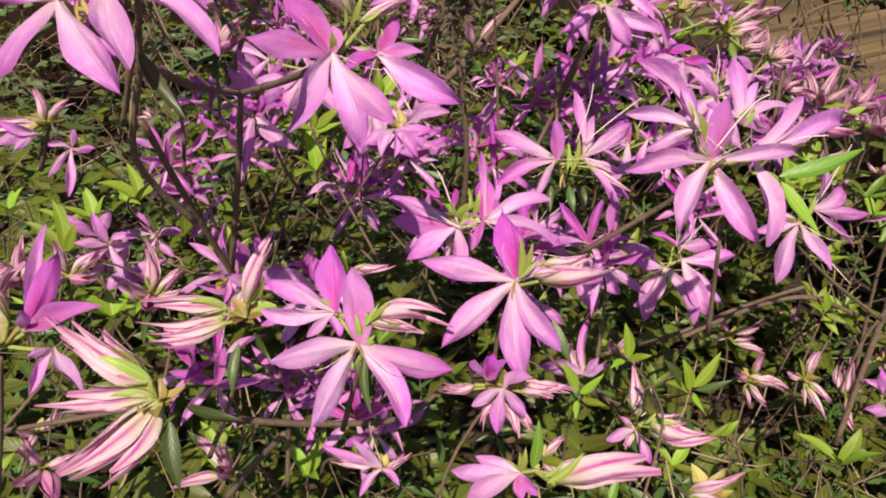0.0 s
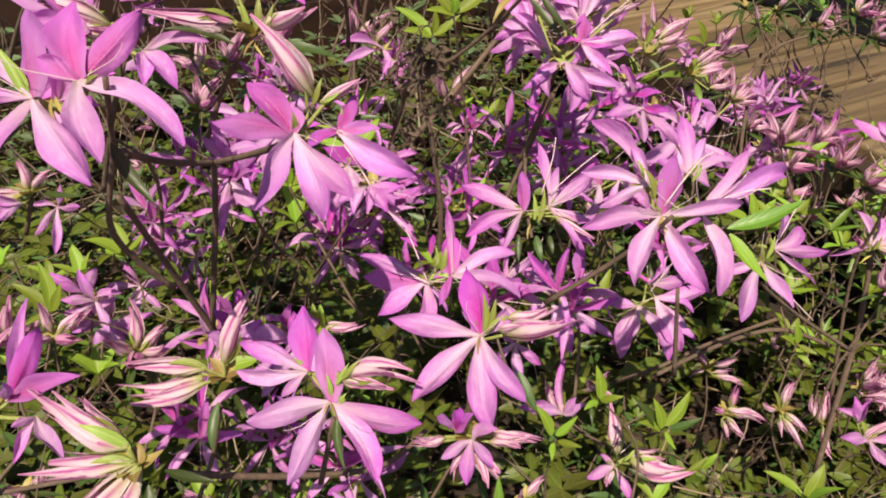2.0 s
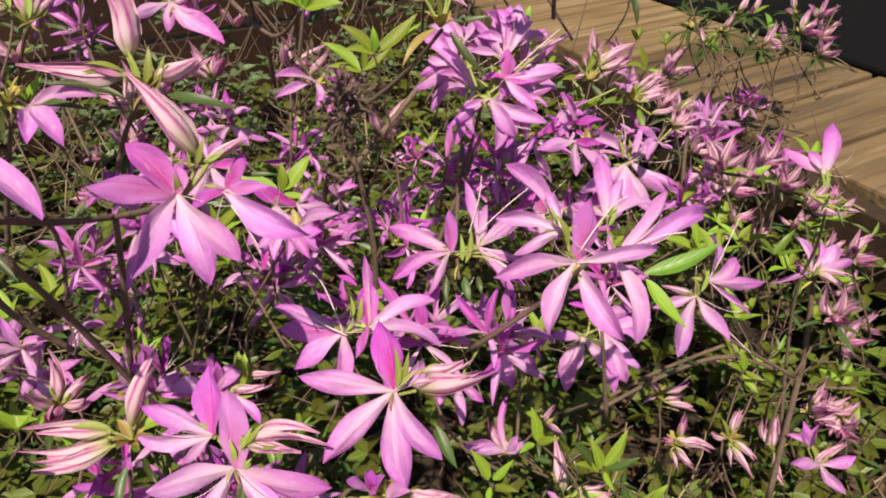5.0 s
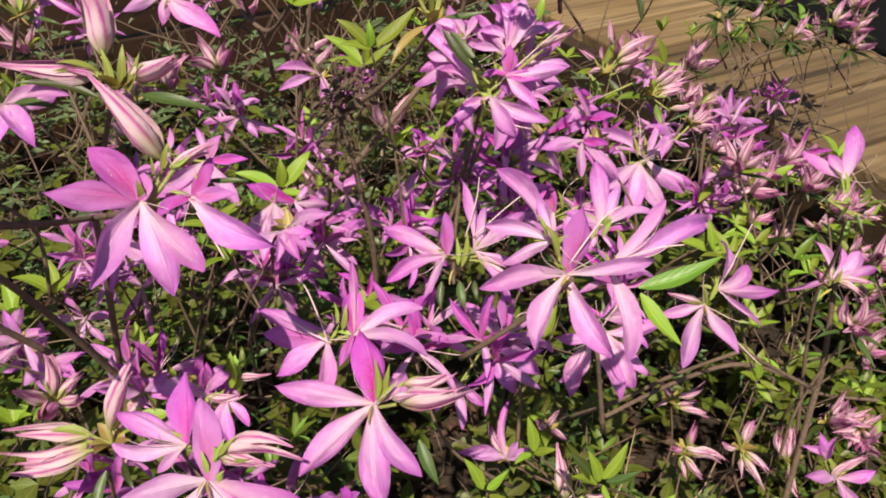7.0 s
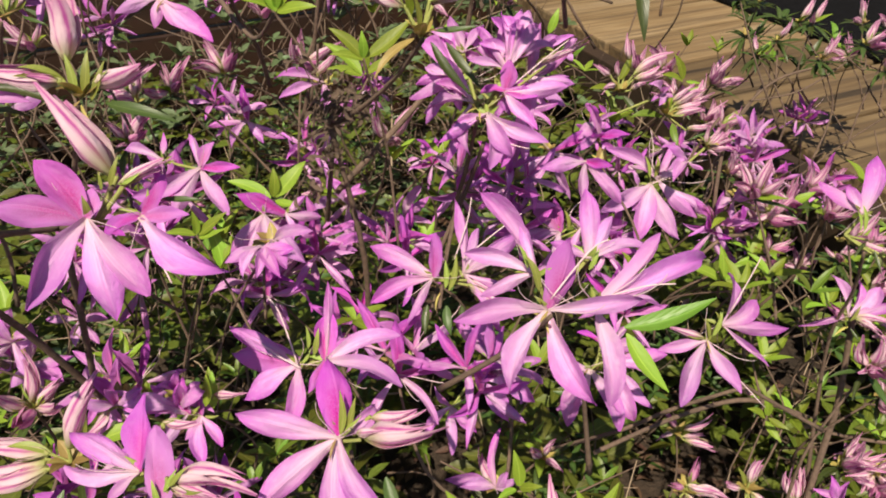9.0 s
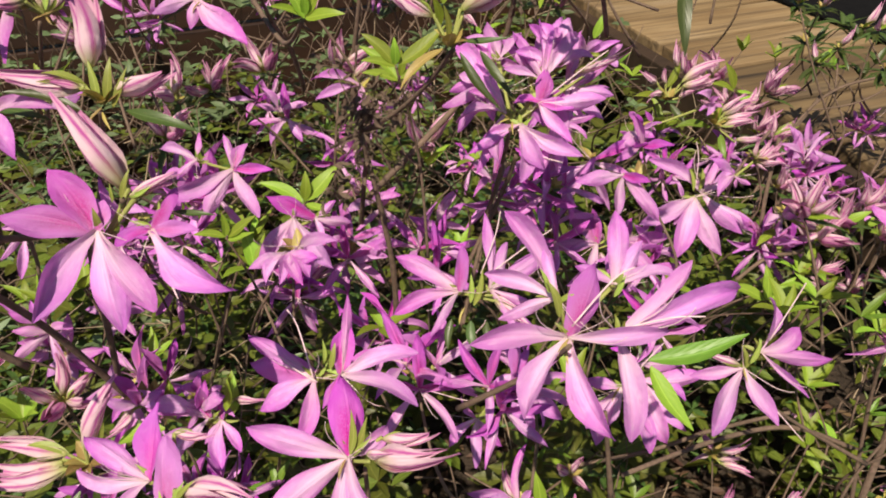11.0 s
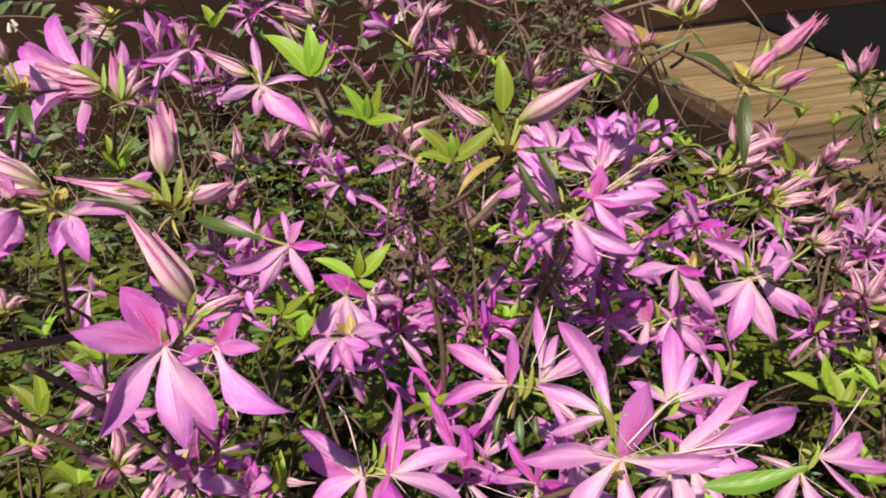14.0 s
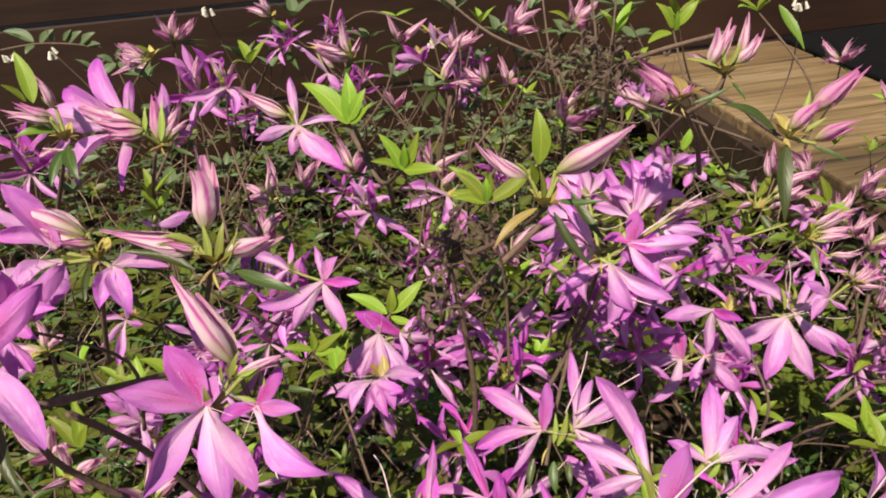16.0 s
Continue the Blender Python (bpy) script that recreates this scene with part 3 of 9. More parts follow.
# ---- ground, deck and wall ----
TURN = radians(25.0)
U = Vector((math.cos(TURN), math.sin(TURN), 0))   # along the wall
N = Vector((-math.sin(TURN), math.cos(TURN), 0))  # from the bed to the wall
DECK_Z = 0.32
CORNER = Vector((0.317, 1.370, 0)) + N * 0.47


def deck_frame(u, v, z):
    """u along the wall from the deck's corner, v out from the wall."""
    m = Matrix((U, -N, Vector((0, 0, 1)))).transposed().to_4x4()
    m.translation = CORNER + U * u - N * v + Vector((0, 0, z))
    return m


def board(name, parent, frame_m, size, mat, edge=0.004, seed=0, label=""):
    """A sawn board of that size, its corner at the frame's origin, with eased edges."""
    bm = bmesh.new()
    bmesh.ops.create_cube(bm, size=1)
    for v in bm.verts:
        v.co = Vector(((v.co.x + 0.5) * size[0], (v.co.y + 0.5) * size[1], (v.co.z + 0.5) * size[2]))
    bmesh.ops.bevel(bm, geom=bm.edges[:], offset=edge, segments=2, affect="EDGES", profile=0.6)
    me = bpy.data.meshes.new(name)
    bm.to_mesh(me)
    bm.free()
    me.materials.append(mat)
    return part(name, me, parent, frame_m, label)


def ground_sheet():
    verts, faces = [], []
    grid = [-60, -20, -8, -4, -2.4] + [-1.6 + 0.04 * k for k in range(81)] + [2.4, 4, 8, 20, 60]
    for y in grid:
        for x in grid:
            near = abs(x) < 1.7 and abs(y) < 2.2
            z = 0.012 * noise.noise((x * 9, y * 9, 0)) + 0.006 * noise.noise((x * 30, y * 30, 3)) if near else 0
            verts.append((x, y + 0.6, z))
    k = len(grid)
    for i in range(k - 1):
        for j in range(k - 1):
            faces.append((i * k + j, i * k + j + 1, (i + 1) * k + j + 1, (i + 1) * k + j))
    return tagged(new("ground", mesh("ground", verts, faces, SOIL)), "dark mulched garden soil under the bush", "ground", "", "structure")


ground_sheet()
wall = thing("wall_back", CORNER, "dark brown stained wall of horizontal wooden boards", "wall", "", "structure")
deck = thing("deck", CORNER, "weathered tan wooden deck with a brown edge board", "deck", "", "structure")


def own(parent, m):
    return Matrix.Translation(-Vector(parent.location)) @ m


for k in range(5):
    board("board", wall, own(wall, deck_frame(-2.6, -0.045, 0.125 + 0.2 * (k - 1))), (5.6, 0.04, 0.194), WALL_WOOD, 0.004)
for k in range(11):
    board("plank", deck, own(deck, deck_frame(0.044, 0.004 + 0.146 * k, DECK_Z - 0.032)), (2.6, 0.135, 0.032), DECK, 0.005)
board("edge_board", deck, own(deck, deck_frame(0.0, 0.004, DECK_Z - 0.105)), (0.03, 1.7, 0.095), RIM_WOOD, 0.003)
for k in range(3):
    board("joist", deck, own(deck, deck_frame(0.12 + 0.5 * k, 0.004, DECK_Z - 0.18)), (0.04, 1.7, 0.145), RIM_WOOD, 0.003)
doormat = thing("doormat", deck_frame(0.4, 0.02, DECK_Z).translation, "black rubber doormat lying flat on the deck", "mat")
board("pad", doormat, own(doormat, deck_frame(0.40, 0.012, DECK_Z)), (1.2, 0.95, 0.012), MAT_BLACK, 0.005)


# ---- tips of the bush ----
KINDS = {
    "flower_cluster": ("cluster of lilac-pink azalea flowers with narrow petals", "flower", "flowering tips of the bush"),
    "bud_cluster": ("cluster of furled pink-striped azalea buds above dark leaves", "flower bud", "budding tips of the bush"),
    "leaf_sprig": ("whorl of fresh lime-green azalea leaves on a thin twig", "leaf", "leaf sprigs of the bush"),
}


def tip(name, p, label="", stem=True, cup=0.011):
    SERIAL[0] += 1
    rnd = random.Random(SERIAL[0])
    text, category, group = KINDS[name]
    c = thing(name, p, label or text, category, group)
    if name != "leaf_sprig":
        hub(c, rnd, cup, (0, 0.5 * (0.011 - cup), cup - 0.011))
    if stem:
        twig_down(p, rnd, rnd.uniform(0.08, 0.14), None, 0.0009)
    return c


def petals(c, at, tips, face, blotch=(), broad=()):
    rnd = random.Random(len(c.children) + SERIAL[0] * 13)
    return flower_of(c, at, tips, face, rnd, blotch, broad)


def bloom(c, at, face, ways):
    """An open flower whose petals are given one by one: the way to the tip, width over length, and True for a spotted one."""
    rnd = random.Random(len(c.children) + SERIAL[0] * 29)
    face = Vector(face)
    long = sum(Vector(w[0]).length for w in ways) / len(ways)
    back = aim(face, (0.2, 0.1, 1), Vector(at) - face * long * 0.18, long)
    fl = part("flower", CALYX[rnd.randrange(2)], c, back)
    inv = back.inverted()
    foot = Vector(back.translation)
    if foot.length > 0.004:
        part("stalk", FLOWER_STALK, fl, inv @ aim(foot, (0, 0, 1), (0, 0, 0), None, 0.012 / foot.length, 0.012 / foot.length))
    for w in ways:
        k = rnd.randrange(3 if len(w) > 2 else 6)
        src, broad = (BLOTCHED[k], BLOTCHED_WIDTH[k]) if len(w) > 2 else (PETALS[k], PETAL_WIDTH[k])
        lean = Vector((rnd.uniform(-1, 1), rnd.uniform(-1, 1), rnd.uniform(-1, 1)))
        part("petal", src, fl, inv @ aim(w[0], face + 0.35 * lean, at, None, w[1] / (2 * broad) * rnd.uniform(0.86, 1.0)))
    more = random.Random(len(c.children) + SERIAL[0] * 31)
    for k in range(3):
        d = (Vector((more.uniform(-1, 1), more.uniform(-0.3, 0.3), more.uniform(-0.1, 1.1))) - 0.2 * face).normalized() * more.uniform(0.007, 0.011)
        part("sepal", LEAVES["sepal"][more.randrange(3)], fl, inv @ aim(d, face, Vector(at) - face * 0.003, None, 1.2))
    for k in range(rnd.randrange(2, 4)):
        d = (0.5 * face + Vector((rnd.uniform(-1, 1), 0.2, rnd.uniform(-0.8, 0.6)))).normalized() * long * rnd.uniform(0.5, 0.85)
        part("pistil" if k == 0 else "stamen", PISTILS[rnd.randrange(3)], fl, inv @ aim(d, (0, 0, 1), at))
    return fl


def filament(c, a, b, d):
    """A long pale style that bends on its way out of the flower."""
    return part("pistil", tube("pistil", [a, b, d], 0.00045, 0.00032, PISTIL, 5), c)


def bud(c, at, d, deep=False, fat=1.0):
    return bud_at(c, at, d, random.Random(len(c.children) + SERIAL[0] * 17), deep, fat)


def leaf(c, at, d, face, kind):
    return leaf_at(c, at, d, face, kind, random.Random(len(c.children) + SERIAL[0] * 19))


def bell_sprig(p, n):
    """A few small white bell flowers hanging from a twig."""
    SERIAL[0] += 1
    rnd = random.Random(SERIAL[0])
    c = thing("bell_flower_sprig", p, "small white bell flowers hanging from a bare twig", "flower", "bell flowers before the wall")
    for k in range(n):
        at = Vector((rnd.uniform(-1, 1), rnd.uniform(-1, 1), rnd.uniform(-0.6, 0.4))) * 0.008
        part("bell", BELL, c, aim((rnd.uniform(-0.4, 0.4), rnd.uniform(-0.4, 0.4), -1), (1, 0, 0), at, 0.009))
    twig_down(p, rnd, 0.22, Vector((rnd.uniform(-0.4, 0.4), 0.2, -1)), 0.001)
    return c


BELL_WHITE = rough_material("bell_white", (0.62, 0.56, 0.46), (0.80, 0.76, 0.66), 300, 0.5, 0.1)
BELL = tube("bell", [(0, 0, 0), (0, 0.15, 0), (0, 0.5, 0), (0, 0.85, 0), (0, 1, 0)], 0.14, 0.34, BELL_WHITE, 8)


# ---- flowering tips, each with its own petals, buds and leaves ----
c = tip("flower_cluster", (-0.1144, 0.2376, 0.6792), "big lilac azalea truss with broad drooping petals at a branch tip", stem=False, cup=0.004)
bloom(c, (-0.0078, -0.0061, 0.0052), (-0.1872, -0.6709, 0.7175), [((0.0245, -0.0274, -0.0192), 0.3), ((-0.0197, -0.0159, -0.02), 0.33), ((-0.0254, 0.0069, -0.0001), 0.25), ((-0.0223, 0.0199, 0.0128), 0.22), ((-0.0047, 0.0254, 0.0225), 0.4, True)])
bloom(c, (0.0094, -0.0059, 0.0107), (0.1952, -0.606, 0.7712), [((0.0347, -0.0129, -0.019), 0.32), ((0.0098, -0.0218, -0.0196), 0.38), ((0.0175, 0.0253, 0.0155), 0.38, True), ((-0.0139, 0.0046, 0.0071), 0.5, True), ((-0.0046, 0.0236, 0.0197), 0.45, True)])
leaf(c, (-0.0103, -0.0057, 0.0058), (-0.0082, 0.0075, 0.0158), (0.0118, -0.3629, 0.8707), "sepal")
leaf(c, (-0.009, -0.005, 0.0068), (-0.0045, 0.0038, 0.0106), (0.0118, -0.3629, 0.8707), "sepal")
leaf(c, (-0.0135, -0.0027, -0.0037), (-0.0159, -0.0144, -0.0151), (0.0118, -0.3629, 0.8707), "green")
leaf(c, (0.014, -0.0062, -0.0122), (0.0167, -0.016, -0.0173), (0.0118, -0.3629, 0.8707), "strap")
leaf(c, (0.001, -0.0078, 0.0063), (0.0057, -0.0077, -0.0056), (0.0118, -0.3629, 0.8707), "yellow")
leaf(c, (-0.0013, -0.0062, 0.0051), (0.0026, -0.0077, -0.0056), (0.0118, -0.3629, 0.8707), "yellow")
branch([(-0.093, 0.226, 0.693), (-0.11, 0.25, 0.653), (-0.129, 0.267, 0.605), (-0.118, 0.285, 0.561)], 0.0013, 0.0022)
c = tip("bud_cluster", (-0.067, 0.3234, 0.673), "upright furled buds striped pink and cream in a yellow cup", stem=False)
bud(c, (-0.0047, 0.007, 0.0127), (-0.0042, 0.0143, 0.0319), False, 1.3)
bud(c, (0.0044, 0.0031, 0.0035), (0.0247, 0.0057, 0.0083), False, 1.35)
bud(c, (-0.007, 0.0023, 0.006), (-0.0407, -0.0078, 0.0091), False, 1.0)
bud(c, (-0.0063, -0.0016, 0.0073), (-0.0117, -0.0041, 0.0052), True, 1.0)
leaf(c, (-0.0019, -0.0006, -0.0003), (-0.0025, 0.0062, 0.0164), (0.1125, -0.4066, 0.8438), "sepal")
leaf(c, (0.0012, 0.0004, 0.0003), (0.0029, 0.0072, 0.0162), (0.1125, -0.4066, 0.8438), "sepal")
leaf(c, (0.0037, -0.0004, -0.0019), (0.0068, 0.0071, 0.0147), (0.1125, -0.4066, 0.8438), "sepal")
leaf(c, (0.0092, 0.0002, -0.0028), (0.0292, -0.0022, -0.0077), (0.1125, -0.4066, 0.8438), "strap")
leaf(c, (-0.008, -0.003, -0.002), (-0.029, -0.0041, 0.0092), (0.1125, -0.4066, 0.8438), "strap")
leaf(c, (0.0014, -0.0043, -0.0016), (0.0051, -0.0058, -0.0053), (0.1125, -0.4066, 0.8438), "yellow")
leaf(c, (0.0013, -0.0034, -0.0002), (-0.0041, -0.0075, -0.0049), (0.1125, -0.4066, 0.8438), "yellow")
branch([(-0.07, 0.325, 0.669), (-0.093, 0.352, 0.638), (-0.116, 0.367, 0.595)], 0.0013, 0.0022)
c = tip("flower_cluster", (-0.0422, 0.2651, 0.6503), "magenta-throated azalea pair facing outward with long drooping petals", stem=False, cup=0.004)
bloom(c, (0.001, -0.0061, 0.0053), (0.2979, -0.6492, 0.6999), [((-0.0178, 0.0104, 0.0172), 0.46, True), ((-0.0308, -0.0054, 0.0081), 0.36, True), ((0.0005, 0.0082, 0.0074), 0.6, True), ((-0.0139, -0.0267, -0.0188), 0.32), ((0.0225, -0.0164, -0.0206), 0.33), ((0.0105, -0.0192, -0.0293), 0.34)])
bloom(c, (0.0176, -0.0013, 0.0034), (0.015, -0.7017, 0.7123), [((0.0072, 0.0107, 0.0104), 0.5, True), ((-0.0126, -0.0048, -0.0044), 0.45, True), ((0.017, 0.0006, 0.0003), 0.4, True), ((0.0324, -0.0135, -0.014), 0.31)])
bud(c, (0.0078, 0.0066, 0.0155), (-0.0214, 0.0094, 0.0299), False, 1.15)
bud(c, (0.0117, 0.002, 0.0145), (0.019, 0.0039, 0.0073), False, 0.8)
filament(c, (0.02, -0.0057, -0.0007), (0.0253, -0.0125, -0.0052), (0.0305, -0.0183, -0.0128))
filament(c, (0.0041, -0.0076, 0.0017), (0.0046, -0.0132, -0.002), (0.0018, -0.0181, -0.0066))
leaf(c, (0.0214, 0.0095, 0.0041), (0.0156, -0.0006, -0.0005), (0.1125, -0.4066, 0.8438), "strap")
leaf(c, (0.0085, 0.0009, 0.0138), (0.0042, 0.0035, 0.0098), (0.1125, -0.4066, 0.8438), "sepal")
leaf(c, (0.0059, -0.0002, 0.013), (0.0005, 0.0009, 0.007), (0.1125, -0.4066, 0.8438), "sepal")
branch([(-0.033, 0.266, 0.664), (-0.056, 0.298, 0.638)], 0.0013, 0.0022)
c = tip("flower_cluster", (-0.0995, 0.3661, 0.5865))
petals(c, (-0.0023, -0.006, 0.0053), [(-0.0033, -0.0006, 0.0265), (-0.0098, -0.0063, 0.0178), (0.0218, -0.0102, 0.0133), (0.0022, -0.0085, 0.015)], (0.23, -0.67, 0.71))
petals(c, (0.0023, -0.0089, 0.0012), [(-0.0041, -0.0123, 0.0037), (0.0174, -0.0123, 0.0044), (0.0156, -0.0098, 0.0136)], (0.23, -0.66, 0.71), (0, 1))
petals(c, (-0.001, -0.0116, -0.0023), [(-0.0036, -0.0278, -0.0207), (0.0266, -0.0212, -0.011), (0.0158, -0.0112, 0.0105), (-0.0034, -0.0113, 0.0107), (0.0084, -0.0086, 0.0142)], (0.19, -0.69, 0.7), (2, 3, 4))
c = tip("flower_cluster", (-0.2366, 0.6022, 0.3597))
petals(c, (0.0085, -0.0068, 0.0045), [(-0.0192, -0.0216, -0.0234), (0.0074, -0.0281, -0.0414), (-0.0211, -0.0015, 0.0214), (-0.0105, 0.0029, 0.0293), (0.0224, -0.0072, 0.0177)], (0.25, -0.6, 0.76))
c = tip("flower_cluster", (-0.2859, 0.5755, 0.3438))
petals(c, (0.0062, -0.0065, 0.0049), [(0.0015, -0.024, -0.0135), (0.0242, -0.0221, -0.0108), (-0.0285, -0.0071, 0.0059), (-0.0102, 0.0029, 0.0294), (0.0348, -0.0112, 0.0118)], (0.3, -0.56, 0.77))
c = tip("bud_cluster", (-0.1002, 0.2738, 0.5096), "cluster of pale striped buds springing from a yellow cup", stem=False)
bud(c, (0.0016, 0.0012, 0.009), (0.0154, 0.0207, 0.0312), False, 1.12)
bud(c, (-0.0087, 0, 0.0068), (-0.0445, 0.0018, 0.0011))
bud(c, (-0.0104, -0.0024, 0.0032), (-0.0437, -0.0031, -0.0062))
bud(c, (-0.0091, -0.0041, 0.0007), (-0.0385, -0.0046, -0.0083))
leaf(c, (-0.0035, -0.0073, -0.011), (-0.0022, -0.0183, -0.0176), (0.19, -0.39, 1.02), "strap")
leaf(c, (0.0055, -0.0052, -0.0075), (0.0099, -0.0149, -0.0032), (0.18, -0.4, 1.02), "strap")
branch([(-0.104, 0.268, 0.493), (-0.122, 0.282, 0.439), (-0.148, 0.289, 0.377)], 0.0013, 0.0022)
c = tip("bud_cluster", (-0.1171, 0.2003, 0.5295), "large soft pink buds hanging from a tan stem end", stem=False)
bud(c, (-0.0019, 0.0029, 0.0107), (-0.0419, 0.0131, 0.0183), False, 1.12)
bud(c, (-0.0042, 0.0043, 0.0126), (-0.0291, 0.0131, 0.0182), False, 1.12)
bud(c, (-0.0008, -0.0013, 0.005), (-0.0467, -0.0015, -0.0014))
bud(c, (0.0016, -0.002, 0.004), (-0.0423, -0.0196, -0.0259), False, 1.12)
bud(c, (0.0027, -0.0027, 0.0031), (-0.0259, -0.0192, -0.0257), False, 1.12)
leaf(c, (0.0118, -0.0007, -0.0011), (0.0255, -0.008, 0.0006), (0.19, -0.37, 1.03), "strap")
leaf(c, (0.0047, -0.0042, -0.0058), (0.0057, -0.0189, -0.02), (0.2, -0.36, 1.04), "green")
branch([(-0.114, 0.204, 0.527), (-0.162, 0.228, 0.49), (-0.241, 0.248, 0.451), (-0.293, 0.272, 0.417)], 0.0013, 0.0022)
c = tip("flower_cluster", (-0.1903, 0.2255, 0.5378), "lilac azalea flowers seen from the side", stem=False)
petals(c, (0.0145, -0.0013, 0.0115), [(0.0088, 0.026, 0.0351), (0.0374, -0.0033, 0.0158), (0.0064, -0.007, 0.0163), (0.0195, 0.0099, 0.0322)], (0.37, -0.48, 0.79), (1, 3))
leaf(c, (0.0074, -0.0044, -0.0061), (0.0217, -0.013, -0.0038), (0.3, -0.36, 0.98), "strap")
bud(c, (0.0049, 0.003, 0.0107), (-0.0195, 0.0189, 0.0259))
branch([(-0.193, 0.225, 0.531), (-0.219, 0.235, 0.473), (-0.245, 0.238, 0.411)], 0.0013, 0.0022)
petals(c, (0.0266, -0.0063, 0.0045), [(-0.003, -0.0199, -0.0061), (0.018, -0.0191, -0.0054), (-0.004, -0.0108, 0.0061)], (0.35, -0.47, 0.81))
c = tip("flower_cluster", (-0.0371, 0.2368, 0.5259), "starry lilac azalea flower with five narrow spreading petals", stem=False, cup=0.004)
bloom(c, (-0.0001, -0.0053, 0.0063), (0.0042, -0.7205, 0.6934), [((-0.0387, -0.0051, -0.0051), 0.32), ((0.0417, -0.0073, -0.0078), 0.3), ((-0.02, -0.0248, -0.0257), 0.29), ((0.0204, -0.0246, -0.0257), 0.3), ((-0.0033, 0.024, 0.0249), 0.44, True)])
bloom(c, (-0.0123, 0.0105, 0.0114), (-0.0858, -0.5747, 0.8138), [((-0.0344, 0.0035, -0.0011), 0.26), ((-0.0346, 0.0149, 0.0069), 0.28), ((-0.0034, 0.0267, 0.0185), 0.46, True), ((-0.0123, -0.0086, -0.0073), 0.3)])
bud(c, (0.0059, 0.0023, 0.017), (0.0355, -0.0036, 0.0017), False, 1.3)
bud(c, (0.0047, 0.0019, 0.0131), (0.0238, -0.0054, -0.0007), False, 1.1)
bud(c, (-0.0032, 0.0239, 0.0268), (0.0189, -0.0018, 0.0043), False, 0.9)
leaf(c, (0.0052, -0.0005, 0.0166), (0.0088, 0.0027, 0.009), (0.0118, -0.3629, 0.8707), "sepal")
leaf(c, (0.0023, -0.0005, 0.0131), (0.0067, 0.0036, 0.0102), (0.0118, -0.3629, 0.8707), "sepal")
leaf(c, (-0.0001, -0.0035, 0.0089), (-0.0014, 0.0039, 0.0107), (0.0118, -0.3629, 0.8707), "sepal")
leaf(c, (0.0003, -0.0071, 0.0089), (0.0033, -0.0066, -0.0042), (0.0118, -0.3629, 0.8707), "yellow")
leaf(c, (-0.0004, -0.0071, 0.009), (-0.0028, -0.0061, -0.0033), (0.0118, -0.3629, 0.8707), "yellow")
leaf(c, (0.0022, -0.0029, -0.0006), (0.0029, -0.0185, -0.0208), (0.0118, -0.3629, 0.8707), "strap")
branch([(-0.037, 0.23, 0.523), (-0.051, 0.241, 0.463)], 0.0013, 0.0022)
c = tip("flower_cluster", (0.0309, 0.2648, 0.5379), "starry lilac azalea flower with long narrow petals and one red-spotted", stem=False, cup=0.004)
bloom(c, (0.0025, -0.0047, 0.0072), (0.0042, -0.7205, 0.6934), [((-0.0445, 0.0066, 0.0072), 0.25), ((-0.0339, -0.0211, -0.0217), 0.31), ((0.0032, -0.0317, -0.0329), 0.32), ((0.0206, -0.0223, -0.0233), 0.31), ((-0.0058, 0.0235, 0.0245), 0.5, True), ((-0.0089, 0.0133, 0.0052), 0.16), ((0.0144, 0.0168, 0.0031), 0.34)])
bud(c, (0.0141, -0.0043, 0.0077), (0.0354, 0.0018, 0.0094), False, 1.35)
bud(c, (0.0111, -0.0055, 0.0112), (0.0119, -0.0016, 0.0046), False, 1.5)
bud(c, (0.0165, 0.003, 0.0111), (0.0235, 0.0007, 0.0078), False, 1.1)
leaf(c, (0.0039, -0.0052, 0.01), (0.0002, 0.0087, 0.0174), (0.0118, -0.3629, 0.8707), "sepal")
leaf(c, (0.0059, -0.0032, 0.0094), (0.0046, 0.0066, 0.0145), (0.0118, -0.3629, 0.8707), "sepal")
leaf(c, (0.004, -0.0042, 0.0079), (0.009, 0.0029, 0.0092), (0.0118, -0.3629, 0.8707), "sepal")
leaf(c, (0.0023, -0.007, 0.0092), (-0.0017, -0.0075, -0.0053), (0.0118, -0.3629, 0.8707), "yellow")
leaf(c, (0.0215, -0.0063, -0.0158), (0.0086, -0.0142, -0.0149), (0.0118, -0.3629, 0.8707), "green")
branch([(0.031, 0.289, 0.502), (0.028, 0.294, 0.435)], 0.0013, 0.0022)
c = tip("flower_cluster", (0.0126, 0.3093, 0.5421), "lilac flowers partly hidden behind the front truss", stem=False, cup=0.004)
bloom(c, (0.0084, -0.005, 0.0065), (0.1225, -0.6196, 0.7753), [((-0.0012, 0.0298, 0.024), 0.14), ((0.0016, 0.0183, 0.0144), 0.5, True), ((0.0347, 0.0123, 0.0043), 0.26), ((0.0361, -0.0066, -0.011), 0.25), ((-0.0071, -0.0135, -0.0096), 0.3, True)])
bloom(c, (-0.0052, -0.0043, 0.0027), (-0.2497, -0.5971, 0.7623), [((-0.0381, 0.0218, 0.0046), 0.2), ((-0.0349, 0.0106, -0.0031), 0.44, True), ((-0.0265, -0.0088, -0.0155), 0.36), ((-0.0031, -0.0233, -0.0193), 0.3), ((-0.0226, 0.0117, 0.0018), 0.18)])
leaf(c, (0.0006, -0.0038, 0.012), (-0.0004, 0.004, 0.0111), (0.0313, -0.3711, 0.8668), "sepal")
leaf(c, (0.0029, -0.0039, 0.0083), (0.0028, 0.0051, 0.0125), (0.0313, -0.3711, 0.8668), "sepal")
filament(c, (-0.0029, -0.0076, 0.0031), (-0.0133, -0.0065, 0.01), (-0.0206, -0.0042, 0.0156))
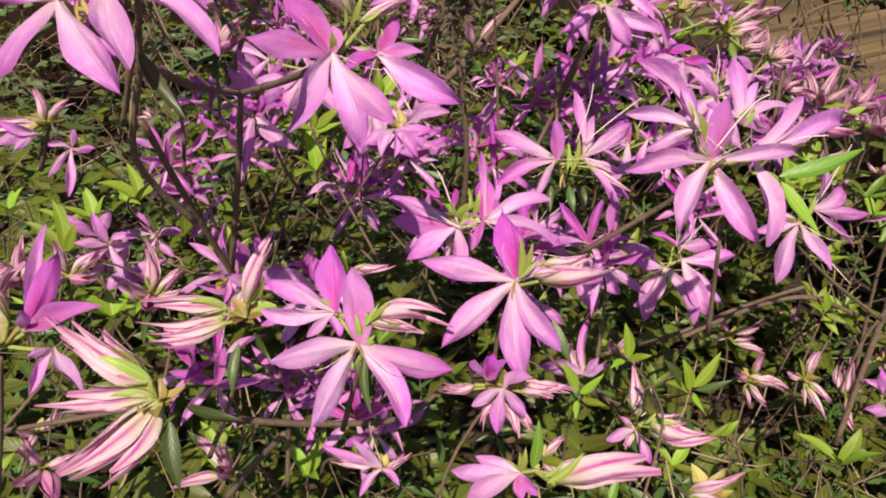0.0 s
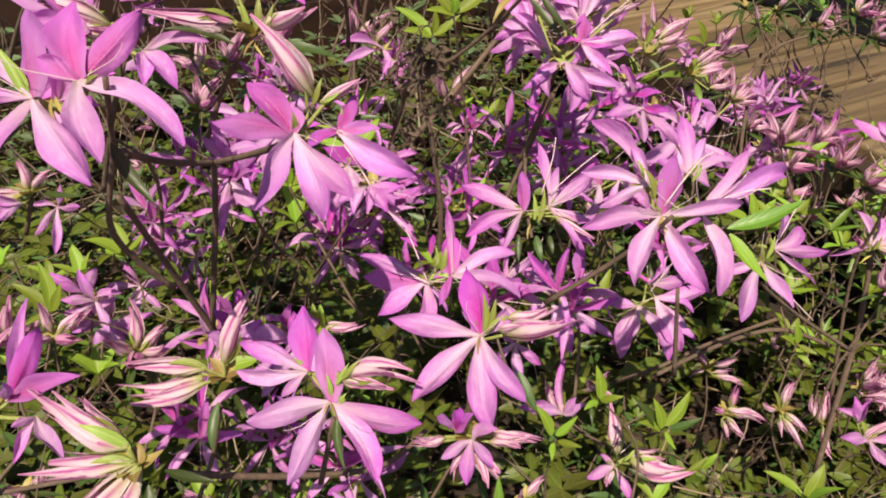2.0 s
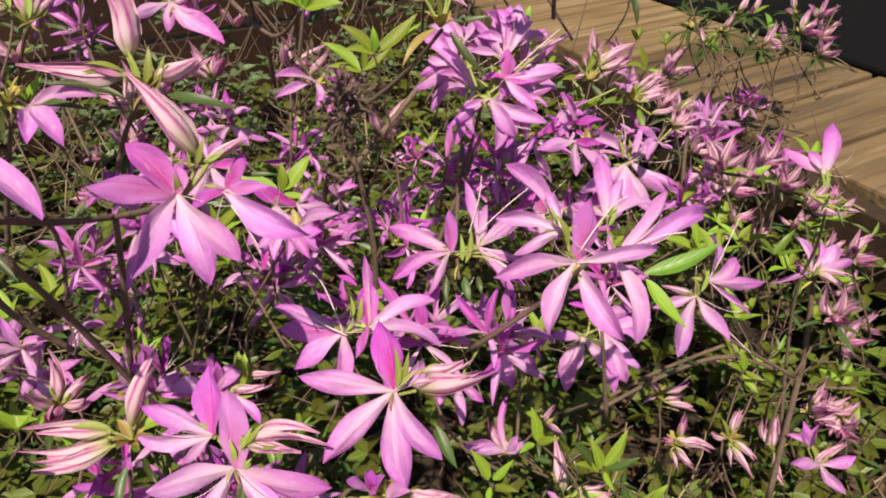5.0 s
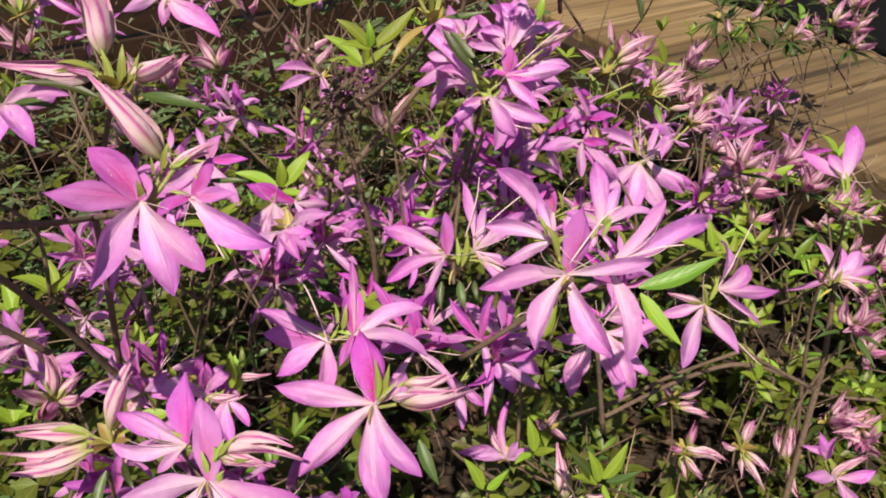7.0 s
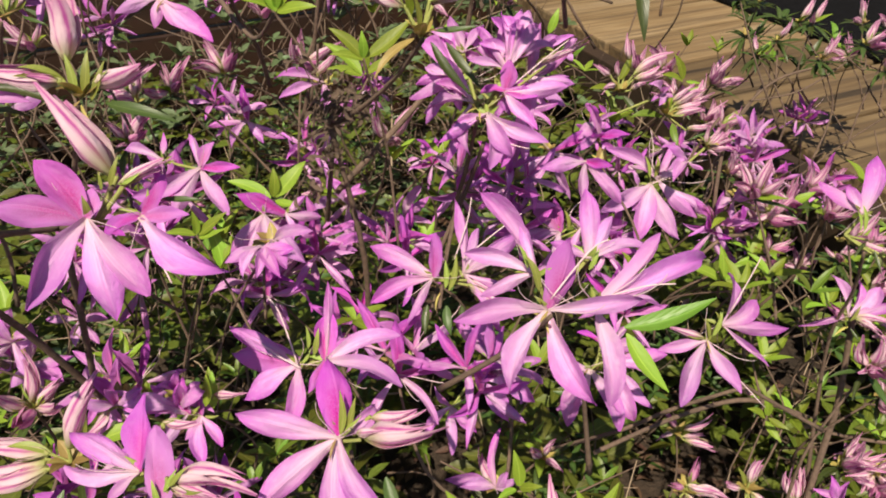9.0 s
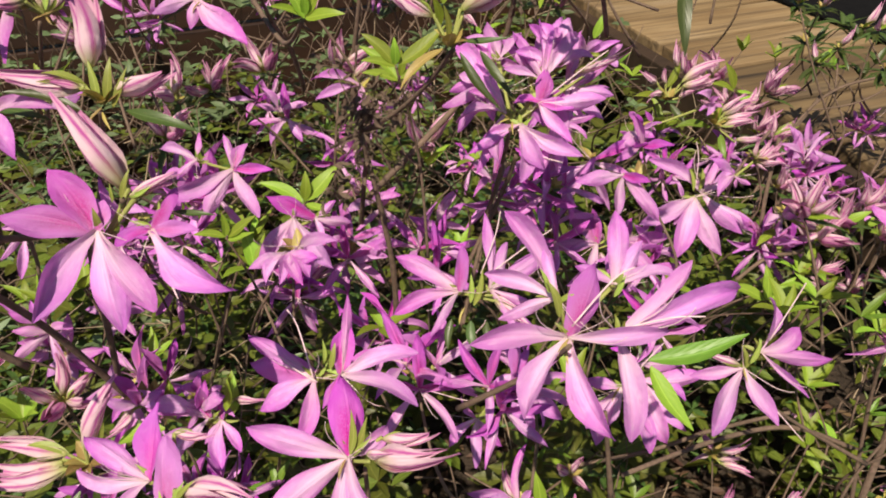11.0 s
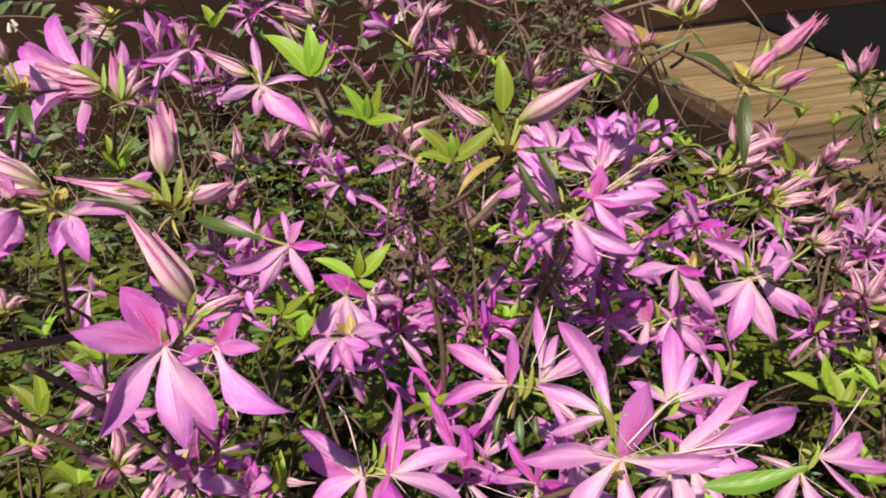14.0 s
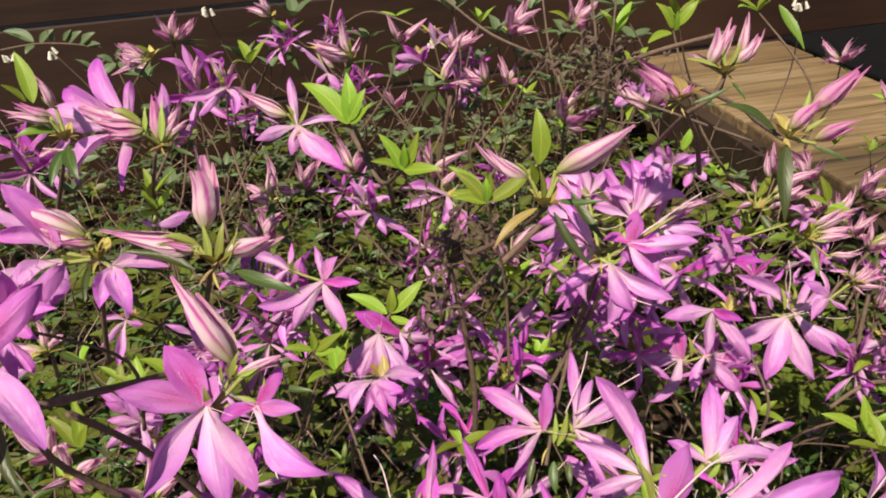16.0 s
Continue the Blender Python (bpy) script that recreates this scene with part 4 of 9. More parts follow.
filament(c, (-0.0047, -0.0066, 0.0047), (-0.0132, 0.0068, 0.0242), (-0.0186, 0.011, 0.0305))
c = tip("flower_cluster", (0.0739, 0.3878, 0.5329), "pale lilac azalea flowers with slender petals on a short stalk", stem=False, cup=0.004)
bloom(c, (-0.0059, -0.0055, 0.006), (-0.1872, -0.6709, 0.7175), [((-0.0375, 0.0192, 0.0082), 0.27), ((-0.0362, -0.0054, -0.0145), 0.27), ((0.0012, 0.0188, 0.0179), 0.4, True), ((-0.0143, -0.0164, -0.0191), 0.2)])
bloom(c, (0.0117, -0.0018, 0.0061), (0.2831, -0.5941, 0.7529), [((0.0329, 0.0258, 0.008), 0.28), ((-0.0065, 0.0345, 0.0297), 0.15), ((0.0079, 0.0234, 0.0155), 0.3), ((0.02, -0.0221, -0.0249), 0.13), ((0.0283, -0.0143, -0.0219), 0.16), ((0.0293, -0.0007, -0.0116), 0.2)])
bud(c, (0.0142, -0.0078, 0.0028), (0.0236, -0.0118, -0.0098), False, 0.9)
bud(c, (0.0136, -0.0039, 0.0031), (0.0157, -0.0077, -0.004), False, 0.9)
leaf(c, (0.0031, -0.0114, 0.0012), (0.0042, 0.0096, 0.0187), (0.0118, -0.3629, 0.8707), "sepal")
leaf(c, (0.0011, -0.009, 0.0011), (-0.0001, 0.007, 0.015), (0.0118, -0.3629, 0.8707), "sepal")
leaf(c, (-0.0088, -0.0161, -0.0054), (-0.0012, -0.012, -0.0117), (0.0118, -0.3629, 0.8707), "green")
leaf(c, (0.0018, -0.0162, -0.0056), (0.0027, -0.012, -0.0118), (0.0118, -0.3629, 0.8707), "green")
leaf(c, (0.0104, -0.0146, -0.0068), (0.0016, -0.0093, -0.008), (0.0118, -0.3629, 0.8707), "green")
leaf(c, (-0.0017, -0.0129, 0.0008), (-0.0025, -0.0079, -0.006), (0.0118, -0.3629, 0.8707), "yellow")
filament(c, (0.0109, 0.0004, 0.0144), (0.0294, 0.0058, 0.0292), (0.0437, 0.0104, 0.0388))
filament(c, (0.0062, 0.0005, 0.0145), (0.0133, 0.0103, 0.0331), (0.0157, 0.0173, 0.0451))
branch([(0.072, 0.366, 0.53), (0.074, 0.415, 0.528), (0.08, 0.469, 0.535), (0.088, 0.525, 0.544)], 0.0013, 0.0022)
c = tip("flower_cluster", (0.1208, 0.2939, 0.589), "dense truss of very pale lilac azalea flowers, petals spreading all round", stem=False, cup=0.004)
bloom(c, (0.0004, -0.0067, 0.0044), (-0.0242, -0.6919, 0.7216), [((-0.0156, -0.0243, -0.0238), 0.28), ((0.019, -0.0279, -0.0261), 0.27), ((-0.0387, -0.0028, -0.004), 0.25), ((0.0394, 0.0026, 0.0039), 0.19), ((0.0102, 0.0223, 0.0217), 0.42, True)])
bloom(c, (-0.0042, 0.0051, 0.0145), (-0.2864, -0.5555, 0.7806), [((-0.0228, 0.0367, 0.0178), 0.2), ((-0.0301, 0.0152, -0.0003), 0.22), ((-0.0231, -0.0024, -0.0102), 0.24), ((-0.0047, 0.0189, 0.0117), 0.25)])
bloom(c, (0.0205, -0.0031, 0.0036), (0.3058, -0.6656, 0.6808), [((0.0052, -0.0279, -0.0296), 0.27), ((0.051, 0.028, 0.0044), 0.19), ((0.0308, 0.0308, 0.0163), 0.18), ((0.0175, 0.0146, 0.0064), 0.2)])
bloom(c, (0.0192, 0.0174, 0.0139), (0.1218, -0.548, 0.8276), [((0.0008, 0.0277, 0.0182), 0.3), ((0.0267, 0.0064, 0.0003), 0.27), ((-0.016, 0.0042, 0.0051), 0.3), ((0.012, 0.0178, 0.01), 0.3)])
leaf(c, (-0.0076, 0.003, 0.0186), (-0.0041, 0.0031, 0.0099), (0.0313, -0.3711, 0.8668), "sepal")
leaf(c, (-0.0032, -0.0038, 0.0122), (-0.0061, 0.0059, 0.014), (0.0313, -0.3711, 0.8668), "sepal")
leaf(c, (0.0187, 0.0096, 0.0131), (0.0039, 0.0028, 0.0091), (0.0313, -0.3711, 0.8668), "sepal")
leaf(c, (-0.0004, -0.0097, 0.0053), (0.0009, -0.0075, -0.0055), (0.0313, -0.3711, 0.8668), "yellow")
leaf(c, (0.0005, -0.0092, 0.006), (-0.0047, -0.007, -0.0046), (0.0313, -0.3711, 0.8668), "yellow")
leaf(c, (0.032, -0.0103, -0.0018), (0.0367, 0.0053, 0.0116), (0.0313, -0.3711, 0.8668), "mid")
leaf(c, (0.0327, -0.0117, -0.0038), (0.0167, -0.0156, -0.0177), (0.0313, -0.3711, 0.8668), "lime")
filament(c, (0.0019, -0.004, 0.0081), (0.0165, 0.0037, 0.0261), (0.0244, 0.0054, 0.0314))
filament(c, (0.02, -0.0041, 0.0075), (0.0392, -0.0027, 0.0138), (0.0519, -0.0028, 0.0153))
branch([(0.121, 0.273, 0.602), (0.109, 0.297, 0.564), (0.074, 0.314, 0.52)], 0.0013, 0.0022)
c = tip("flower_cluster", (0.1849, 0.4668, 0.3919), "tight truss of lilac azalea flowers hanging over shaded twigs", stem=False, cup=0.004)
bloom(c, (-0.0055, -0.0079, 0.0027), (-0.1444, -0.7437, 0.6527), [((-0.027, 0.0062, 0.001), 0.36), ((-0.0256, -0.017, -0.025), 0.4), ((-0.0177, -0.0261, -0.0337), 0.34), ((0.0201, -0.0319, -0.0319), 0.32)])
bloom(c, (0.0087, -0.0016, 0.0064), (0.1976, -0.6755, 0.7104), [((0.0332, -0.0208, -0.029), 0.32), ((0.0187, -0.03, -0.0337), 0.32), ((0.0326, -0.0053, -0.0141), 0.36), ((0.0468, 0.0107, -0.0029), 0.32)])
bloom(c, (0.0051, 0.0098, 0.0137), (0.1015, -0.5409, 0.8349), [((0.0122, 0.021, 0.0121), 0.35), ((0.0354, 0.0032, -0.0022), 0.36), ((-0.0194, 0.0064, 0.0065), 0.3, True), ((0.0203, 0.0142, 0.0068), 0.3)])
filament(c, (0.0041, -0.0011, 0.0122), (0.0125, 0.0027, 0.0248), (0.0221, 0.0079, 0.0353))
leaf(c, (-0.0076, -0.0089, 0.0048), (-0.0057, -0.0086, -0.0069), (0.0118, -0.3629, 0.8707), "yellow")
branch([(0.142, 0.301, 0.538), (0.152, 0.304, 0.469)], 0.0013, 0.0022)
c = tip("flower_cluster", (0.2318, 0.3909, 0.485), "lilac azalea flower with spread slender petals beside green shoots", stem=False, cup=0.004)
bloom(c, (-0.0017, -0.006, 0.0054), (-0.0242, -0.6919, 0.7216), [((-0.0176, -0.0276, -0.027), 0.3), ((0.0179, -0.0223, -0.0208), 0.3), ((-0.0299, -0.0036, -0.0044), 0.24)])
bloom(c, (0.008, 0.0021, 0.0115), (0.2149, -0.6116, 0.7614), [((0.0073, 0.0263, 0.0191), 0.16), ((0.0245, 0.0159, 0.0059), 0.4), ((0.0433, 0.0056, -0.0077), 0.22), ((0.0273, -0.015, -0.0197), 0.12)])
bud(c, (-0.004, -0.005, 0.007), (-0.0227, 0.0003, 0.0082), False, 0.9)
leaf(c, (0.0012, -0.0058, 0.0091), (0.0048, 0.0061, 0.0138), (0.0313, -0.3711, 0.8668), "sepal")
leaf(c, (-0.0005, -0.005, 0.0069), (-0.0042, 0.0044, 0.0117), (0.0313, -0.3711, 0.8668), "sepal")
leaf(c, (-0.0027, -0.0079, 0.0079), (0.0015, -0.007, -0.0048), (0.0313, -0.3711, 0.8668), "yellow")
filament(c, (0.0118, 0.0038, 0.019), (0.022, 0.0129, 0.0368), (0.029, 0.0199, 0.0487))
filament(c, (-0.0019, -0.009, 0.0011), (0.0119, -0.0158, -0.0091), (0.0325, -0.028, -0.0273))
branch([(0.232, 0.387, 0.474), (0.281, 0.406, 0.425), (0.342, 0.421, 0.374)], 0.0013, 0.0022)
c = tip("flower_cluster", (0.0981, 0.447, 0.4131), "lilac azalea flowers crossed by a thin twig", stem=False, cup=0.004)
bloom(c, (0.0057, -0.005, 0.0073), (-0.019, -0.7095, 0.7045), [((-0.006, 0.0224, 0.0224), 0.36, True), ((-0.0264, 0.0189, 0.0183), 0.34), ((0.0372, -0.0002, 0.0008), 0.24), ((0.0307, 0.0129, 0.0138), 0.22), ((0.0312, -0.0217, -0.021), 0.32), ((0.012, -0.0309, -0.0308), 0.34), ((-0.0211, -0.0068, -0.0074), 0.3)])
bloom(c, (-0.0234, -0.0163, -0.0296), (-0.1163, -0.7007, 0.7039), [((0.0006, -0.0247, -0.0244), 0.3), ((0.0189, -0.0144, -0.0112), 0.32), ((-0.0195, -0.0134, -0.0166), 0.3), ((-0.0127, 0.0113, 0.0091), 0.3, True)])
filament(c, (0.0094, -0.0041, 0.0089), (0.0216, 0.0005, 0.0215), (0.0305, 0.0007, 0.0245))
c = tip("flower_cluster", (-0.0346, 0.2561, 0.4097), "spent pink azalea flowers with curled petals")
petals(c, (0.0007, -0.0049, 0.0068), [(-0.0319, 0.0014, 0.0186), (-0.014, -0.0004, 0.0256), (0.0103, -0.0131, 0.0029), (-0.0115, -0.0168, -0.0019)], (0.06, -0.42, 0.9))
bud(c, (-0.0029, -0.0006, 0.006), (-0.0281, -0.0019, 0.008))
bud(c, (0.0036, -0.0025, 0.0034), (0.0135, -0.0008, 0.0164))
c = tip("flower_cluster", (0.0938, 0.4489, 0.609), "large dense ball of lilac azalea flowers with magenta throats", stem=False, cup=0.004)
bloom(c, (0.0145, -0.0038, 0.0151), (0.0737, -0.6922, 0.7179), [((0.0039, 0.0146, 0.0137), 0.5, True), ((0.0192, -0.0008, -0.0028), 0.42, True), ((-0.012, 0.0003, 0.0015), 0.4, True), ((0.0363, 0.0047, 0.0008), 0.28), ((0.0185, -0.0153, -0.0167), 0.3)])
bloom(c, (0.0048, -0.0091, 0.0042), (0.0219, -0.7599, 0.6496), [((0.001, -0.0214, -0.0251), 0.38), ((0.0147, -0.0164, -0.0197), 0.34), ((0.0347, -0.0105, -0.0135), 0.25), ((-0.0291, -0.0126, -0.0137), 0.2), ((-0.0205, -0.0056, -0.0059), 0.3)])
bloom(c, (0.0211, 0.0162, 0.0261), (0.1202, -0.4771, 0.8706), [((0.01, 0.0344, 0.0175), 0.26), ((-0.0137, 0.0271, 0.0167), 0.16), ((0.023, 0.0113, 0.003), 0.36), ((-0.0213, 0.0081, 0.0074), 0.32), ((-0.0057, 0.0166, 0.0099), 0.3)])
bloom(c, (-0.0134, 0.0156, 0.0158), (-0.2497, -0.5971, 0.7623), [((-0.0206, 0.0268, 0.0142), 0.34), ((-0.0037, 0.0266, 0.0196), 0.3), ((-0.0277, -0.0032, -0.0116), 0.3), ((-0.0186, 0.0111, 0.0026), 0.4), ((0.0027, -0.0181, -0.0133), 0.3)])
bloom(c, (0.031, 0.0197, 0.015), (0.3435, -0.5908, 0.73), [((0.0208, -0.0082, -0.0164), 0.3), ((0.027, 0.0063, -0.0076), 0.28), ((0, -0.0299, -0.0242), 0.28), ((0.0171, 0.0178, 0.0063), 0.26)])
bloom(c, (-0.0095, 0.0242, 0.028), (-0.1366, -0.4036, 0.9047), [((-0.0085, 0.03, 0.0121), 0.26), ((0.0125, 0.0183, 0.0101), 0.26), ((-0.0208, 0.0204, 0.006), 0.28)])
bloom(c, (0.016, 0.0091, 0.023), (0.0313, -0.4788, 0.8774), [((-0.0033, 0.0374, 0.0206), 0.2), ((0.0093, 0.0319, 0.0171), 0.2), ((0.0196, 0.0291, 0.0152), 0.24), ((-0.0224, 0.0052, 0.0037), 0.24), ((-0.0179, 0.0292, 0.0166), 0.18)])
bloom(c, (-0.0038, 0, 0.0072), (-0.168, -0.6793, 0.7143), [((-0.0225, 0.0126, 0.0067), 0.24), ((-0.0277, -0.0007, -0.0071), 0.22), ((-0.0148, -0.0241, -0.0264), 0.2), ((-0.0012, -0.0232, -0.0224), 0.26), ((-0.0197, 0.0247, 0.0189), 0.22)])
bloom(c, (0.0247, -0.0008, 0.0016), (0.2166, -0.7459, 0.6298), [((0.0173, -0.0021, -0.0084), 0.24), ((0.0023, -0.0184, -0.0225), 0.26), ((0.0227, 0.0081, 0.0018), 0.22), ((-0.0118, -0.0239, -0.0242), 0.22)])
bud(c, (0.0341, 0.0194, 0.0233), (0.0325, 0.0049, 0.0129), False, 0.7)
leaf(c, (-0.0186, 0.0037, 0.041), (0.0198, -0.0177, -0.0209), (0.0313, -0.3711, 0.8668), "strap")
leaf(c, (-0.0008, -0.0095, 0.0074), (-0.0069, -0.0047, -0.0013), (0.0313, -0.3711, 0.8668), "yellow")
leaf(c, (0.0003, -0.0101, 0.0065), (0.0007, -0.0073, -0.0052), (0.0313, -0.3711, 0.8668), "yellow")
leaf(c, (-0.0019, -0.0095, 0.0075), (-0.0067, -0.0009, 0.0042), (0.0313, -0.3711, 0.8668), "yellow")
filament(c, (0.0166, 0.0007, 0.0144), (0.0375, 0.0109, 0.0285), (0.0514, 0.0173, 0.0372))
filament(c, (0.0026, -0.0083, 0.002), (0.0131, -0.0199, -0.0077), (0.0284, -0.0241, -0.0111))
branch([(0.093, 0.434, 0.613), (0.086, 0.455, 0.569), (0.076, 0.473, 0.525)], 0.0013, 0.0022)
c = tip("flower_cluster", (0.1048, 0.4671, 0.6053), "lilac azalea flowers crowded behind a dense ball of blooms", stem=False, cup=0.004)
bloom(c, (-0.0006, 0.0087, 0.0218), (0.0516, -0.5951, 0.802), [((-0.0191, 0.0187, 0.0151), 0.2), ((-0.008, 0.0222, 0.017), 0.18), ((0.0057, 0.0276, 0.0201), 0.2), ((0.0166, 0.0334, 0.0237), 0.24), ((-0.0228, 0.0091, 0.0082), 0.22), ((0.008, 0.0149, 0.0105), 0.24)])
bloom(c, (0.018, 0.0092, 0.0124), (0.3487, -0.667, 0.6585), [((0.0266, 0.0221, 0.0083), 0.24), ((0.0228, 0.0029, -0.0092), 0.26), ((0.0275, 0.0121, -0.0023), 0.2), ((0.0093, 0.0304, 0.0258), 0.2), ((0.0142, -0.008, -0.0157), 0.28), ((-0.0016, -0.0168, -0.0162), 0.28)])
bloom(c, (0.0025, -0.0088, 0.0158), (0.1627, -0.7155, 0.6795), [((0.0047, 0.0066, 0.0058), 0.5, True), ((-0.013, -0.0044, -0.0015), 0.4, True), ((0.0201, -0.0009, -0.0057), 0.46, True), ((0.0047, -0.0111, -0.0128), 0.34), ((-0.0057, -0.0145, -0.0139), 0.3)])
bloom(c, (-0.0214, 0.0061, 0.0208), (-0.1211, -0.7379, 0.664), [((-0.0277, -0.0025, -0.0078), 0.24), ((-0.0171, 0.004, 0.0014), 0.24), ((-0.013, -0.0139, -0.0179), 0.24), ((-0.0213, -0.0195, -0.0256), 0.2), ((0.0021, 0.0131, 0.0149), 0.2)])
c = tip("flower_cluster", (0.1727, 0.4758, 0.5611), "lilac azalea flowers with long side petals")
petals(c, (-0.0102, -0.0058, 0.0053), [(-0.0309, -0.0133, 0.001), (-0.0043, -0.0244, -0.0143), (0.0143, -0.0131, 0.0032), (0.0205, -0.0227, -0.0185)], (-0.2, -0.7, 0.68), (2,))
c = tip("flower_cluster", (0.2333, 0.5891, 0.4773), "broad drooping lilac azalea flowers with pale petals and long stamens", stem=False, cup=0.004)
bloom(c, (0.004, -0.0042, 0.0072), (0.066, -0.7299, 0.6804), [((-0.0433, -0.0184, -0.0155), 0.3), ((-0.014, -0.0345, -0.0357), 0.36), ((0.0023, -0.0184, -0.0199), 0.3), ((0.0212, -0.0303, -0.0345), 0.32), ((-0.0162, -0.0163, -0.0159), 0.36)])
bloom(c, (0.011, 0.0012, 0.0077), (0.3353, -0.603, 0.7238), [((0.0478, -0.0085, -0.0293), 0.24), ((0.033, -0.0146, -0.0275), 0.3), ((0.0274, 0.0264, 0.0092), 0.3), ((0.0183, 0.0329, 0.0189), 0.2), ((-0.0458, 0.0069, 0.0269), 0.2)])
leaf(c, (0.0023, -0.0034, 0.013), (-0.0047, 0.006, 0.0169), (0.1125, -0.4066, 0.8438), "sepal")
leaf(c, (0.0072, -0.0008, 0.0116), (0.0011, 0.0071, 0.0167), (0.1125, -0.4066, 0.8438), "sepal")
filament(c, (0.0101, -0.0002, 0.0115), (0.0291, 0.0057, 0.0198), (0.0518, 0.0104, 0.022))
filament(c, (0.0041, 0.0002, 0.0143), (0.005, 0.009, 0.0334), (0.0024, 0.0154, 0.0467))
c = tip("flower_cluster", (0.1618, 0.5711, 0.4403), "pair of lilac azalea flowers with narrow petals spread flat", stem=False, cup=0.004)
bloom(c, (0.0013, -0.0041, 0.0084), (0.0588, -0.6634, 0.7459), [((-0.0418, -0.0057, -0.0018), 0.28), ((-0.0251, -0.0078, -0.005), 0.28), ((-0.0237, -0.0281, -0.0231), 0.32), ((-0.0252, 0.0232, 0.0226), 0.4, True), ((-0.0038, 0.0223, 0.0201), 0.36, True)])
bloom(c, (0.0198, 0.0007, 0.0096), (0.2913, -0.6164, 0.7316), [((0.0103, 0.0176, 0.0107), 0.4, True), ((0.0416, 0.0147, -0.0042), 0.26), ((0.0279, -0.0136, -0.0226), 0.32), ((-0.0108, -0.025, -0.0168), 0.34), ((0.0179, 0.0012, -0.0061), 0.3)])
leaf(c, (0.0085, -0.0035, 0.0106), (-0.0044, 0.0057, 0.0163), (0.1125, -0.4066, 0.8438), "sepal")
filament(c, (0.007, -0.0006, 0.012), (0.0118, 0.0054, 0.0252), (0.0231, 0.0113, 0.0332))
c = tip("flower_cluster", (0.1547, 0.6114, 0.5018), "lilac azalea flowers half hidden behind a round truss")
petals(c, (0.0016, -0.0079, 0.0022), [(-0.0285, -0.0236, -0.0278), (0.0159, -0.0186, -0.0342), (0.0446, -0.0086, -0.0276), (0.0509, 0.0165, 0.0096), (-0.0347, -0.0173, -0.016)], (-0.08, -0.67, 0.74), (3,))
petals(c, (0.0414, 0.0054, 0.0103), [(-0.0108, -0.001, 0.0308), (-0.0233, -0.0222, -0.0041), (0.0237, -0.0093, 0.0069)], (-0.13, -0.67, 0.73), (2,))
c = tip("flower_cluster", (-0.0502, 0.4611, 0.5243), "lilac azalea flowers drooping under a whorl of lime leaves", stem=False, cup=0.004)
bloom(c, (0.0022, -0.0032, 0.0094), (0.167, -0.7473, 0.6431), [((-0.0202, -0.0203, -0.0183), 0.32), ((-0.0095, -0.0232, -0.0244), 0.32), ((0.0083, -0.0166, -0.0214), 0.38), ((0.0277, -0.0169, -0.0268), 0.32), ((0.0005, 0.0048, 0.0054), 0.6, True)])
bloom(c, (0.0146, 0.0036, 0.0065), (0.4185, -0.5733, 0.7044), [((0.0224, 0.0072, -0.0075), 0.32), ((-0.0308, -0.002, 0.0167), 0.4, True), ((0.006, -0.0126, -0.0139), 0.3), ((0.0114, 0.0144, 0.005), 0.3)])
c = tip("flower_cluster", (-0.0972, 0.4921, 0.5493), "lilac azalea flower pair with reddish throats", stem=False, cup=0.004)
bloom(c, (0.0023, -0.0062, 0.0047), (0.1627, -0.7155, 0.6795), [((-0.0422, -0.0201, -0.011), 0.26), ((-0.0151, -0.0264, -0.0242), 0.32), ((0.0199, -0.0199, -0.0257), 0.34), ((0.0262, 0.0041, -0.0019), 0.3, True), ((0.0077, 0.0136, 0.0125), 0.5, True), ((-0.009, 0.0153, 0.0182), 0.24)])
bloom(c, (-0.0273, 0.0029, 0.0063), (-0.0343, -0.6717, 0.74), [((-0.0282, 0.0059, 0.0041), 0.28), ((-0.0119, -0.0107, -0.0102), 0.3), ((-0.0008, 0.0148, 0.0134), 0.3)])
c = tip("flower_cluster", (-0.1367, 0.7206, 0.4808), "lilac azalea flower with slender petals, far in the bush")
petals(c, (0.0025, -0.0068, 0.0036), [(-0.036, -0.0126, 0.0001), (-0.0118, -0.0261, -0.0172), (0.0191, -0.02, -0.0142), (0.0368, -0.0037, -0.0175), (-0.0021, 0.0105, 0.0345)], (0.24, -0.67, 0.7), (4,))
petals(c, (-0.0065, -0.0038, 0.0112), [(-0.0147, -0.0137, 0.0123), (-0.013, -0.0042, 0.0264), (0.0322, -0.0049, 0.0102)], (0.25, -0.67, 0.69))
c = tip("flower_cluster", (-0.0277, 0.5955, 0.5674), "slender lilac flowers behind a brown stem")
petals(c, (0.0016, -0.0059, 0.0053), [(-0.0354, -0.0104, 0.0081), (-0.0325, -0.0177, -0.0052), (-0.0003, -0.0232, -0.013)], (0.17, -0.7, 0.69))
bud(c, (-0.0041, 0.0004, 0.0095), (0.0175, 0.009, 0.0207))
petals(c, (0.0132, -0.0098, -0.0045), [(-0.0096, -0.02, -0.0051), (0.0157, -0.0132, -0.0024), (0.004, -0.0246, -0.0166)], (0.15, -0.7, 0.7), (2,))
c = tip("flower_cluster", (-0.0217, 0.6073, 0.451))
petals(c, (0.0015, -0.0065, 0.0045), [(-0.0194, -0.0235, -0.0094), (0.0027, -0.0221, -0.033), (0.0271, -0.0154, -0.0202), (-0.0104, -0.0043, 0.0256), (0.0137, -0.0013, 0.0226)], (0.14, -0.62, 0.77))
petals(c, (-0.0062, -0.0051, 0.009), [(-0.0211, -0.0194, -0.0005), (-0.0078, -0.0039, 0.0254), (0.0266, -0.0056, 0.0117)], (0.15, -0.62, 0.77))
